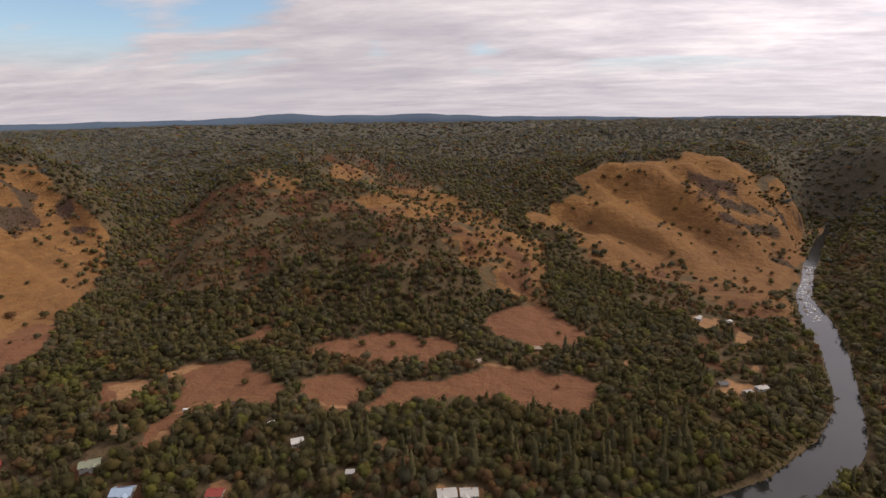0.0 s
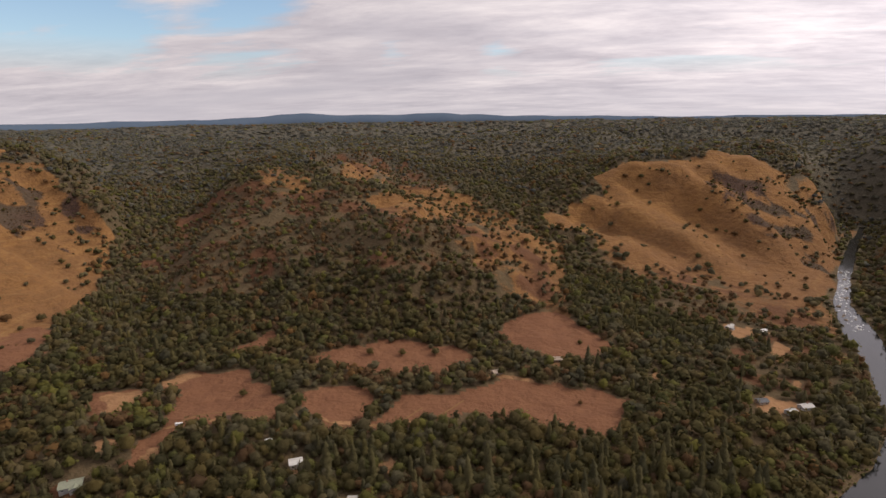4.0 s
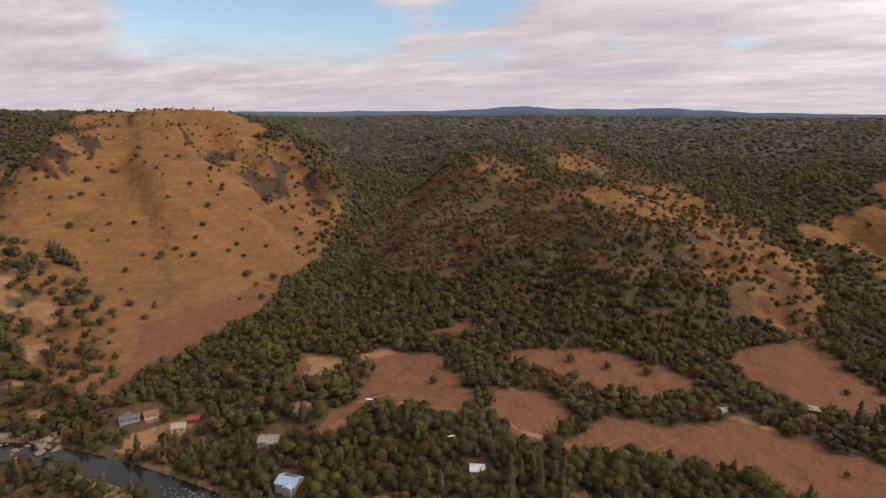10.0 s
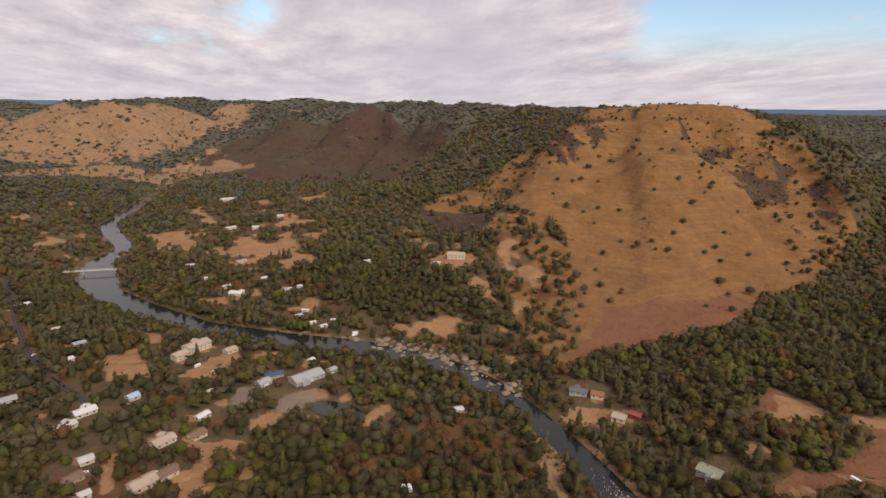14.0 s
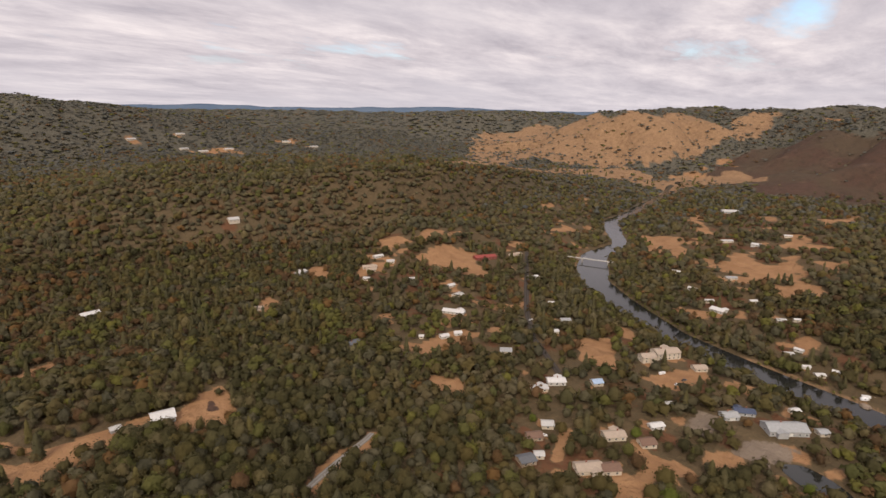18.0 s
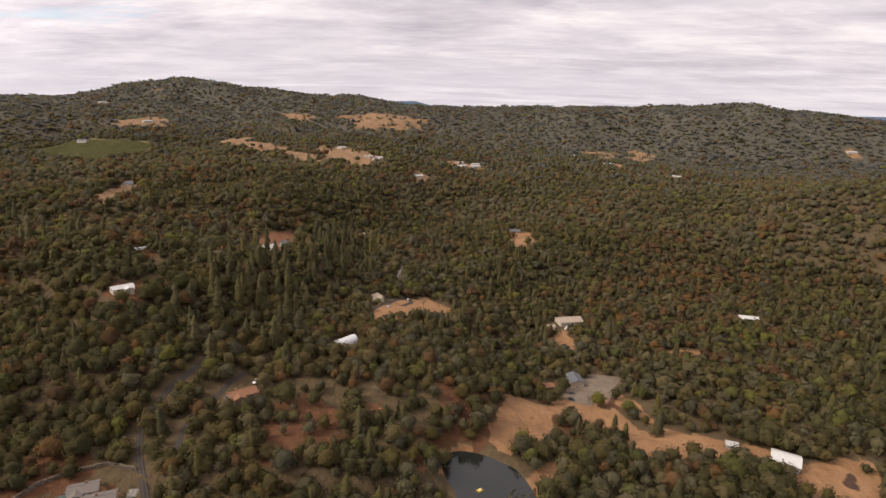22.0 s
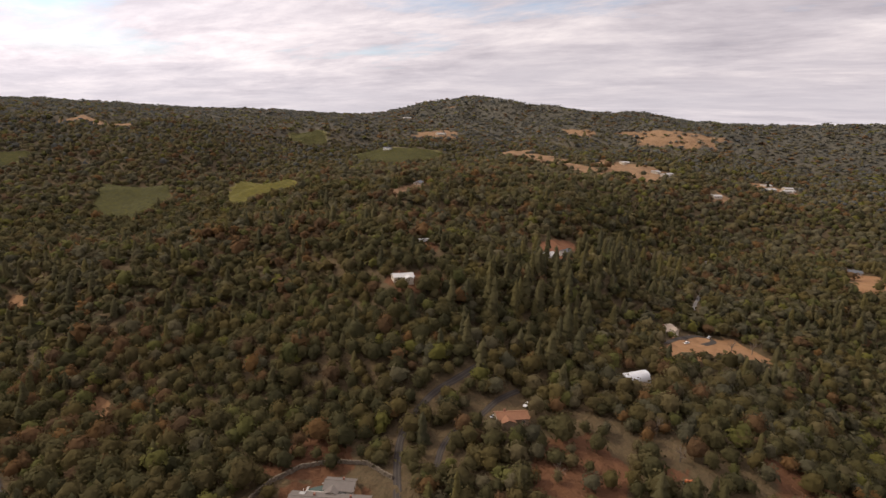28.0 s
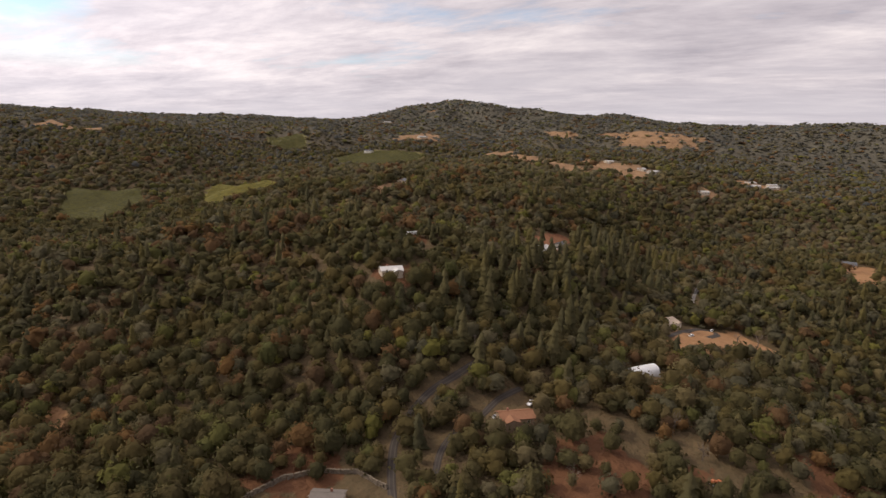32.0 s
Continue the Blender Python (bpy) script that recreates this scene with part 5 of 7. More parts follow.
for k in (-7.0, -5.2):
    part("porch_post", boxes((k - 0.12, k + 0.12, 7.2, 7.44, -0.5, 3.0)), TRIM, ranch)
house(81, -133, -148, 11, 12, 3.4, "taupe", "cream", "wing of the ranch house under its own taupe roof")
house(94, -138, -149, 12, 8, 3, "taupe", "cream", "detached garage with a taupe shingle roof")
house(54, -213, -135, 15, 8, 3.2, "rust", "wood", "house with a rust-coloured roof and a wooden deck")
house(163, -264, -126, 13, 7, 2.6, "white", "cream", "low house with a white metal roof in the woods")
house(130, -419, -90, 13, 8, 4.5, "pale", "white", "white gabled house in a red soil yard")
house(124, -439, -95, 9, 7, 3.5, "slate", "white", "white annexe with a dark roof")
house(103, -629, -106, 11, 8, 3, "pale", "white", "white house among pines")
house(30, -414, -104, 15, 9, 3.2, "tan", "cream", "villa with a tan tile roof above a bare slope")
house(-88, -762, -171, 21, 10, 3, "slate", "tan", "low house with a grey roof on a hill")
house(-151, -471, -159, 23, 14, 3.6, "tan", "cream", "house with a wide tan shingle roof")
house(-133, -454, -162, 7, 6, 2.6, "tan", "cream", "small tan-roofed outbuilding among the trees")
house(-146, -338, 100, 15, 10, 4.2, "slate", "tan", "house with a dark slate roof on a gravel pad")
house(-252, -239, 157, 14, 13, 3.4, "white", "grey", "metal shed with a white roof beside bare soil")
house(-339, -532, 173, 18, 9, 3.4, "white", "white", "white-roofed house above oak woods")
house(-443, -249, -176, 14, 9, 3, "slate", "tan", "dark-roofed house among oaks")
house(-567, -459, -173, 18, 8, 2.8, "pale", "grey", "pale-roofed cabin among the trees")
house(-628, -390, 151, 11, 8, 2.8, "tan", "cream", "tan-roofed cabin among the trees")
house(-228, -252, 169, 6, 5, 2.4, "pale", "grey", "small pale garden shed")
house(-126, -326, -153, 7, 6, 2.2, "rust", "wood", "low orange-brown lumber shed")
house(399, -594, -66, 23, 9, 3, "slate", "cream", "ridge-top house with a grey roof")
house(926, -1159, 178, 25, 10, 5, "slate", "white", "white farmhouse above vineyards")
house(-568, -218, 105, 24, 9, 3, "white", "white", "long building with a white metal roof")
house(-496, -182, 150, 8, 6, 2.6, "white", "white", "white mobile home among the trees")
house(-509, -175, 135, 7, 6, 2.6, "white", "white", "white mobile home among the trees")
house(-647, -275, 169, 11, 7, 3, "white", "cream", "pale-roofed cottage among the trees")
house(-621, -248, 176, 14, 7, 3, "pale", "cream", "pale-roofed cottage among the trees")
house(-793, -311, 145, 33, 13, 4, "red", "red", "dark red barn-like house in a dry field")
house(-680, -422, 163, 14, 8, 2.8, "white", "white", "white outbuilding among the trees")
house(-669, -390, 127, 10, 8, 3, "pale", "cream", "pale-roofed cottage among the trees")
house(-637, -400, 133, 19, 8, 3, "tan", "cream", "tan-roofed house among the trees")
house(-836, -282, 159, 20, 8, 3, "tan", "cream", "tan-roofed house beside the road")
house(-754, -213, 148, 14, 7, 2.6, "white", "white", "white mobile home among the trees")
house(-472, -58, 126, 14, 9, 3, "white", "white", "house with a white roof near the road")
house(-454, -64, 135, 12, 8, 2.8, "pale", "cream", "pale-roofed house among the trees")
house(-421, 5, 132, 14, 9, 3, "tan", "cream", "tan-roofed house among oaks")
house(-377, 4, 132, 16, 10, 3, "tan", "cream", "tan-roofed house in the village")
house(-384, 15, 131, 11, 9, 3.2, "brown", "cream", "brown-roofed house in the village")
house(-570, -13, 135, 13, 10, 5, "tan", "cream", "large two-storey house with a tan roof")
house(-589, -2, 137, 23, 13, 6, "tan", "cream", "large two-storey house with a tan roof near the river")
house(-519, 71, 113, 14, 8, 2.8, "solar", "grey", "low building with blue-grey solar panels")
house(-508, 98, 122, 27, 14, 3.6, "grey", "grey", "large grey metal-roofed workshop")
house(-506, 63, 131, 11, 9, 2.8, "grey", "grey", "grey-roofed workshop among the trees")
house(-455, 24, 139, 10, 6, 2.6, "white", "white", "white mobile home among the trees")
house(-390, -38, 135, 10, 8, 2.8, "brown", "tan", "brown-roofed cabin among the trees")
house(-362, -30, 144, 10, 9, 2.8, "slate", "tan", "dark-roofed cabin among the trees")
house(-763, 15, 70, 16, 10, 3.2, "white", "white", "white-roofed house by the river road")
house(-1109, 14, 76, 13, 8, 3.4, "white", "white", "small white farmhouse in dry fields")
house(-840, -28, 68, 11, 5, 2.6, "white", "white", "white mobile home among the trees")
house(-689, 98, 67, 8, 4, 2.4, "white", "white", "white camper on the river bank")
house(-655, 105, 117, 7, 4, 2.4, "white", "white", "white camper on the river bank")
house(-656, 128, 90, 6, 4, 2.4, "white", "white", "white camper on the river bank")
house(-616, 148, 101, 5, 4, 2.4, "white", "white", "white camper on the river bank")
house(-829, 185, 100, 12, 7, 2.8, "white", "white", "white-roofed cabin in the woods")
house(-755, 268, 97, 8, 6, 2.6, "pale", "cream", "small pale outbuilding among the trees")
house(-455, -402, 148, 10, 7, 2.8, "tan", "cream", "tan-roofed cabin among the trees")
house(-1413, -69, 115, 34, 16, 3.6, "pale", "grey", "long pale-roofed building across the river")
house(-170, 385, 27, 9, 8, 3.4, "white", "white", "white house with a pale roof in a sandy yard")
house(-273, 320, 13, 14, 11, 3.8, "blue", "grey", "house with a blue-grey metal roof and solar panels")
house(-403, 332, 45, 10, 9, 3, "tan", "cream", "tan-roofed riverside house among the trees")
house(-400, 344, 36, 9, 7, 2.6, "red", "red", "small red-roofed barn among the trees")
house(-434, 330, 53, 10, 8, 2.8, "rust", "cream", "terracotta-roofed riverside house among the trees")
house(-444, 318, 54, 14, 8, 2.8, "slate", "grey", "grey-roofed riverside house among the trees")
house(-320, 347, 32, 14, 10, 2.8, "moss", "grey", "low house with a green-grey roof")
house(21, 587, 6, 11, 8, 2.6, "tan", "wood", "weathered barn at the meadow edge")
house(-36, 550, 37, 10, 7, 2.6, "tan", "wood", "open hay barn in a dry meadow")
house(-208, 328, 6, 11, 9, 3, "red", "cream", "house with a bright red metal roof")
house(-46, 344, 14, 13, 10, 3, "pale", "grey", "pale-roofed house under pines")
house(-31, 347, 10, 12, 9, 3, "pale", "grey", "pale-roofed garage under pines")
house(231, 533, 23, 11, 7, 3.0, "pale", "grey", "pale-roofed camp building by the river")
house(214, 520, 30, 8, 7, 2.8, "grey", "grey", "grey camp cabin among the trees")
house(197, 537, 17, 9, 7, 2.8, "slate", "tan", "dark-roofed camp cabin among the trees")
house(228, 725, 48, 13, 5, 2.6, "pale", "grey", "pale mobile home on the slope")
house(265, 724, 41, 9, 5, 2.6, "white", "grey", "white mobile home on the slope")
house(-118, 355, 11, 6, 5, 2.4, "pale", "grey", "pale shed under trees")
house(-443, 214, 98, 7, 6, 2.4, "pale", "grey", "pale shed near the river")
house(-767, 297, 68, 23, 14, 4.5, "tan", "cream", "house with a tan roof on a bare knoll")
house(-892, -60, 96, 11, 6.6, 2.7, "pale", "cream", "pale-roofed cottage by the river road")
house(-797, -1, 122, 10, 6.6, 2.7, "pale", "cream", "pale-roofed cottage by the river road")
house(-816, 44, 124, 8, 5.5, 2.7, "white", "cream", "white mobile home beside a gravel road")
house(-755, 77, 111, 9, 7.7, 2.7, "pale", "cream", "grey-roofed house beside a gravel road")
house(-762, 91, 112, 6, 4.4, 2.7, "white", "cream", "white mobile home beside a gravel road")
house(-678, 90, 120, 8, 6.6, 2.7, "pale", "cream", "pale-roofed cottage under riverside trees")
house(-641, 116, 124, 8, 5.5, 2.7, "white", "cream", "white camper parked on the river bank")
house(-1145, 55, 101, 11, 5.5, 2.7, "white", "cream", "white cabin at the edge of dry fields")
house(-1124, -32, 126, 20, 8.8, 2.7, "pale", "cream", "pale-roofed house at a dry field")
house(-897, 8, 122, 14, 7.7, 2.7, "grey", "cream", "grey-roofed house at a dry field")
house(-490, -31, 135, 8, 7.7, 2.7, "blue", "cream", "small building with a bright blue roof")
house(-495, 23, 127, 6, 5.5, 2.7, "pale", "cream", "pale-roofed shed among oaks")
house(-544, 102, 141, 7, 5.5, 2.7, "white", "cream", "white shed near the river")
house(-519, 120, 129, 7, 6.6, 2.7, "grey", "cream", "grey-roofed cabin near the river")
house(-372, -26, 124, 6, 5.5, 2.7, "pale", "cream", "pale-roofed cabin in the village")
house(-578, 29, 131, 11, 9, 2.7, "tan", "cream", "tan-roofed house in a dirt yard")
house(-427, 25, 135, 10, 8.8, 2.7, "brown", "cream", "brown-roofed house in the village")
house(-409, -37, 121, 8, 7.7, 2.7, "pale", "cream", "pale-roofed house in the village")
house(-666, -147, 120, 8, 6.6, 2.7, "pale", "cream", "pale-roofed house beside the road")
house(-622, -112, 127, 10, 8.8, 2.7, "grey", "cream", "grey-roofed house beside the road")
house(-582, -107, 135, 7, 6.6, 2.7, "white", "cream", "white mobile home beside the road")
house(-500, -118, 120, 10, 8.8, 2.7, "grey", "cream", "grey-roofed house among oaks")
house(-635, -327, 144, 9, 6.6, 2.7, "pale", "cream", "pale-roofed cottage among oaks")
house(-598, -371, 120, 8, 6.6, 2.7, "pale", "cream", "pale-roofed cottage among oaks")
house(-484, -200, 124, 4, 4, 2.7, "white", "cream", "white shed in a small clearing")
house(-246, -1753, -113, 34, 10, 3, "pale", "cream", "pale-roofed farmhouse on the southern ridge")
house(-317, -1484, -174, 30, 10, 3, "pale", "cream", "pale-roofed farmhouse on the southern ridge")
house(197, -1080, -106, 28, 10, 3, "pale", "cream", "pale-roofed farmhouse on the southern ridge")
house(55, -1311, -115, 26, 10, 3, "pale", "cream", "pale-roofed farmhouse on the southern ridge")
house(18, -1325, -137, 20, 10, 3, "pale", "cream", "pale-roofed farmhouse on the southern ridge")
house(-449, -1312, 160, 21, 10, 3, "pale", "cream", "pale-roofed farmhouse on the southern ridge")
house(97, -999, -138, 14, 10, 3, "pale", "cream", "pale-roofed farmhouse on the southern ridge")
house(191, -1043, -100, 20, 11, 3.2, "pale", "cream", "pale-roofed house on the southern ridge")
house(211, -1057, -93, 18, 11, 3.2, "pale", "cream", "pale-roofed house on the southern ridge")
house(46, -1269, -120, 32, 11, 3.2, "pale", "cream", "pale-roofed house on the southern ridge")
house(16, -1299, -124, 32, 11, 3.2, "pale", "cream", "pale-roofed house on the southern ridge")
house(320, -1221, -128, 19, 11, 3.2, "pale", "cream", "pale-roofed house on the southern ridge")
house(1380, -1816, -105, 34, 11, 3.2, "pale", "cream", "pale-roofed house on the southern ridge")
house(982, -1483, -106, 34, 11, 3.2, "pale", "cream", "pale-roofed house on the southern ridge")
house(-1151, -1977, -172, 34, 14, 3.5, "pale", "cream", "pale-roofed house across the southern valley")
house(-1353, -2000, 176, 34, 14, 3.5, "pale", "cream", "pale-roofed house across the southern valley")
house(-1357, -1863, 174, 34, 14, 3.5, "pale", "cream", "pale-roofed house across the southern valley")
house(-1449, -1838, 170, 34, 14, 3.5, "pale", "cream", "pale-roofed house across the southern valley")
house(-1303, -1900, -175, 34, 14, 3.5, "pale", "cream", "pale-roofed house across the southern valley")
house(-1737, -1840, 137, 34, 14, 3.5, "pale", "cream", "pale-roofed house across the southern valley")
house(-1761, -1702, 162, 34, 14, 3.5, "pale", "cream", "pale-roofed house across the southern valley")
house(-601, -642, 162, 15, 14, 3.5, "pale", "cream", "pale-roofed house across the southern valley")
vehicle(62, -211, -112, "car", "grey", "grey car parked beside the rust-roofed house")
vehicle(54, -230, -90, "pickup", "white", "white pickup parked beside the house")
vehicle(4, -445, -97, "car", "white", "white car on a curved driveway")
vehicle(-148, -454, -126, "van", "white", "white van outside the tan-roofed house")
vehicle(-223, -437, 173, "van", "white", "white trailer parked among oaks")
vehicle(-142, -317, -164, "car", "dark", "dark car on the gravel pad")
vehicle(-26, -219, -121, "tractor", "orange", "rusty orange tractor under oaks")
vehicle(-285, 420, 11, "van", "white", "white van on the meadow track")
vehicle(-198, 401, 37, "van", "white", "white camper under trees")
vehicle(-605, 46, 130, "car", "white", "white car in a dirt yard")
vehicle(-549, 23, 144, "car", "dark", "dark car in a dirt yard")
vehicle(-341, 153, -11, "van", "white", "white camper near the river")
vehicle(-341, 157, 0, "van", "white", "white camper near the river")
vehicle(193, -325, -135, "van", "white", "white horse trailer on a bare hilltop")
vehicle(189, -329, -153, "van", "white", "white horse trailer on a bare hilltop")
vehicle(-601, -142, 169, "car", "white", "white car on the village road")
vehicle(-538, 20, 135, "car", "white", "white car parked in a dirt yard")
vehicle(-550, 5, 143, "van", "white", "white trailer parked in a dirt yard")
vehicle(-394, -37, 135, "car", "dark", "dark car parked beside village trees")
vehicle(-397, -34, 117, "car", "white", "white car parked beside village trees")
vehicle(-612, 147, 121, "van", "white", "white camper on the river bank")
vehicle(10, -389, -112, "car", "white", "white car on the villa driveway")
vehicle(-141, -305, 124, "pickup", "dark", "dark pickup on the gravel pad")


def barrel_shed(x, y, turn, length, radius):
    ob = new("barrel_shed")
    ob.matrix_world = pose(x, y, seat(x, y), 0, 0, turn)
    tagged(ob, "half-round galvanised steel barrel shed with an open end", "shed", "buildings of the valley")
    YARDS.append((x, y, 15))
    YARDS.append((x - 6, y + 12, 9))
    for i in range(8):
        a0, a1 = -length / 2 + i * length / 8, -length / 2 + (i + 1) * length / 8 - 0.06
        outer = [(radius * math.cos(t), radius * math.sin(t) + (-1 if k in (0, 12) else 0)) for k, t in enumerate(np.linspace(0, math.pi, 13))]
        inner = [((radius - 0.12) * math.cos(t), (radius - 0.12) * math.sin(t) + (-1 if k in (0, 12) else 0)) for k, t in enumerate(np.linspace(0, math.pi, 13))]
        bm = bmesh.new()
        rings = [[bm.verts.new((xx, p, q)) for p, q in prof] for xx in (a0, a1) for prof in (outer, inner)]
        for k in range(12):
            bm.faces.new((rings[0][k], rings[2][k], rings[2][k + 1], rings[0][k + 1]))
            bm.faces.new((rings[1][k + 1], rings[3][k + 1], rings[3][k], rings[1][k]))
            bm.faces.new((rings[0][k + 1], rings[1][k + 1], rings[1][k], rings[0][k]))
            bm.faces.new((rings[2][k], rings[3][k], rings[3][k + 1], rings[2][k + 1]))
        part("steel_arch", bm, STEEL, ob, smooth=False)
    prof = [(radius * 0.97 * math.cos(t), radius * 0.97 * math.sin(t)) for t in np.linspace(0, math.pi, 13)]
    part("end_wall", prism(prof, -length / 2 + 0.3, -length / 2 + 0.45), STEEL, ob)
    part("end_frame", boxes((length / 2 - 0.4, length / 2 - 0.2, -radius * 0.95, -radius * 0.45, -1, 3), (length / 2 - 0.4, length / 2 - 0.2, radius * 0.45, radius * 0.95, -1, 3)), PAINTS["dark"], ob)


barrel_shed(20, -299, 238, 17, 4.6)


def swimming_pool(x, y, turn):
    z = seat(x, y, 5) + 0.25
    ob = new("swimming_pool")
    ob.matrix_world = pose(x, y, z, 0, 0, turn)
    tagged(ob, "green swimming pool with a concrete surround", "pool")
    YARDS.append((x, y, 10))
    part("coping", boxes((-6, 6, -3.5, -2.6, -2, 0.12), (-6, 6, 2.6, 3.5, -2, 0.12), (-6, -5.1, -2.6, 2.6, -2, 0.12), (5.1, 6, -2.6, 2.6, -2, 0.12)), CONCRETE, ob)
    part("water", boxes((-5.1, 5.1, -2.6, 2.6, -1.5, -0.08)), POOL, ob)


swimming_pool(101, -134, -147)


def stone_wall():
    """A curved dry-stone retaining wall behind the long ranch house."""
    nodes = np.array([(116, -106), (118, -122), (116, -136), (108, -148), (94, -155), (78, -153)], float)
    ob = new("retaining_wall")
    z0 = seat(105, -140, 8)
    ob.location = (105, -140, z0)
    tagged(ob, "curved dry-stone retaining wall above the pool terrace", "wall")
    rnd = random.Random(4)
    stones = []
    for k in range(3):
        bm = boxes((-0.65, 0.65, -0.45, 0.45, -0.4, 0.4), soft=0.14)
        for v in bm.verts:
            v.co += Vector((rnd.uniform(-0.1, 0.1), rnd.uniform(-0.1, 0.1), rnd.uniform(-0.08, 0.08)))
        me = bpy.data.meshes.new("stone")
        bm.to_mesh(me)
        bm.free()
        me.materials.append(WALL_STONE)
        stones.append(me)
    for a, b in zip(nodes[:-1], nodes[1:]):
        n = int(np.hypot(*(b - a)) / 1.35)
        turn = math.degrees(math.atan2(b[1] - a[1], b[0] - a[0]))
        for i in range(n):
            p = a + (b - a) * (i + 0.5) / n
            base = float(height(p[0], p[1]))
            YARDS.append((p[0], p[1], 3.0))
            for row in range(3):
                st = new("stone", stones[rnd.randrange(3)])
                st.parent = ob
                st.matrix_basis = pose(p[0] - 105 + rnd.uniform(-0.2, 0.2), p[1] + 140 + rnd.uniform(-0.2, 0.2), base - z0 + 0.2 + row * 0.72, rnd.uniform(-8, 8), rnd.uniform(-8, 8), turn + rnd.uniform(-8, 8))


stone_wall()


def pond(x, y, a, b, turn, level, label):
    bm = bmesh.new()
    rnd = random.Random(int(x))
    ring = [bm.verts.new((a * 1.22 * math.cos(t) * (1 + 0.10 * math.sin(3 * t + x)), b * 1.22 * math.sin(t) * (1 + 0.10 * math.cos(2 * t + y)), 0)) for t in np.linspace(0, 2 * math.pi, 40)[:-1]]
    bm.faces.new(ring)
    ob = part("pond", bm, POND, None)
    ob.matrix_world = pose(x, y, level, 0, 0, math.degrees(turn))
    tagged(ob, label, "pond", kind="structure")
    YARDS.append((x, y, max(a, b) * 0.95))


POND = material("pond_water", two_tone((0.012, 0.014, 0.013), (0.02, 0.021, 0.018), 0.05, 0.02), 0.08, spec=0.5)
for p in PONDS:
    pond(*p, "still dark pond with a bare clay rim")


def pedal_boat(x, y, z):
    ob = new("pedal_boat")
    ob.matrix_world = pose(x, y, z, 0, 0, 40)
    tagged(ob, "small yellow boat floating on the pond", "boat")
    part("hull", boxes((-1.5, 1.5, -0.9, -0.35, -0.1, 0.35), (-1.5, 1.5, 0.35, 0.9, -0.1, 0.35), (-0.6, 0.9, -0.4, 0.4, 0.1, 0.4), soft=0.06), PAINTS["yellow"], ob)
    part("seat", boxes((-0.4, 0.1, -0.7, 0.7, 0.4, 0.85), soft=0.05), PAINTS["white"], ob)


pedal_boat(-86, -178, 30.05)


def foot_bridge():
    a, b, z = Vector((-903, -225, 6.0)), Vector((-909, -138, 6.0)), 6.0
    ob = new("foot_bridge")
    mid, way = (a + b) / 2, b - a
    ob.matrix_world = pose(mid.x, mid.y, z, 0, 0, math.degrees(math.atan2(way.y, way.x)))
    tagged(ob, "long narrow pale footbridge across the wide river", "bridge")
    h = way.length / 2
    part("deck", boxes((-h, h, -1.6, 1.6, -0.5, 0)), CONCRETE, ob)
    for side in (-1.5, 1.5):
        part("rail", boxes((-h, h, side - 0.08, side + 0.08, 1.0, 1.12)), TRIM, ob)
        for k in range(20):
            x = -h + (k + 0.5) * 2 * h / 20
            part("post", boxes((x - 0.06, x + 0.06, side - 0.06, side + 0.06, 0, 1.0)), TRIM, ob)
    for x in (-h * 0.45, h * 0.45):
        part("pier", boxes((x - 0.5, x + 0.5, -1.3, 1.3, -9, -0.5)), CONCRETE, ob)


foot_bridge()


def power_pole(x, y):
    ob = new("power_pole")
    ob.matrix_world = pose(x, y, float(height(x, y)) - 0.5, 0, 0, random.Random(int(x)).uniform(0, 90))
    tagged(ob, "weathered wooden power pole with a crossarm", "pole", "power poles")
    bm = bmesh.new()
    bmesh.ops.create_cone(bm, cap_ends=True, segments=8, radius1=0.16, radius2=0.11, depth=11.5, matrix=pose(0, 0, 5.75))
    part("post", bm, BARK, ob)
    part("crossarm", boxes((-1.2, 1.2, -0.07, 0.07, 10.4, 10.6)), BARK, ob)
    for cx in (-1.05, 0.0, 1.05):
        part("insulator", boxes((cx - 0.06, cx + 0.06, -0.06, 0.06, 10.6, 10.85)), PANE, ob)
    YARDS.append((x, y, 2.5))


for x, y in ((90, -239), (110, -190), (86, -284), (-752, -196), (-700, -150), (-640, -115), (-575, -90), (-842, -240)):
    power_pole(x, y)


# ---- rocks in and beside the rapids ----
def rock_mesh(seed):
    g = random.Random(seed)
    bm = bmesh.new()
    bmesh.ops.create_icosphere(bm, subdivisions=2, radius=1)
    for v in bm.verts:
        n = noise.noise(v.co * 1.3 + Vector((seed * 3.1, 0, 0)))
        v.co = Vector((v.co.x * 1.2, v.co.y * 0.9, v.co.z * 0.62)) * (1 + 0.42 * n)
    return bm


# the rocky shelf on the far bank where the river drops, and the bouldery run above it
ROCKY = ((-470, 272), (-505, 262), (-540, 240), (-572, 205), (-595, 160))
UPPER = ((395, 770), (424, 880), (470, 970), (520, 1070))
RUN = ((-300, 292), (-340, 290), (-382, 281), (-430, 271), (-480, 256))


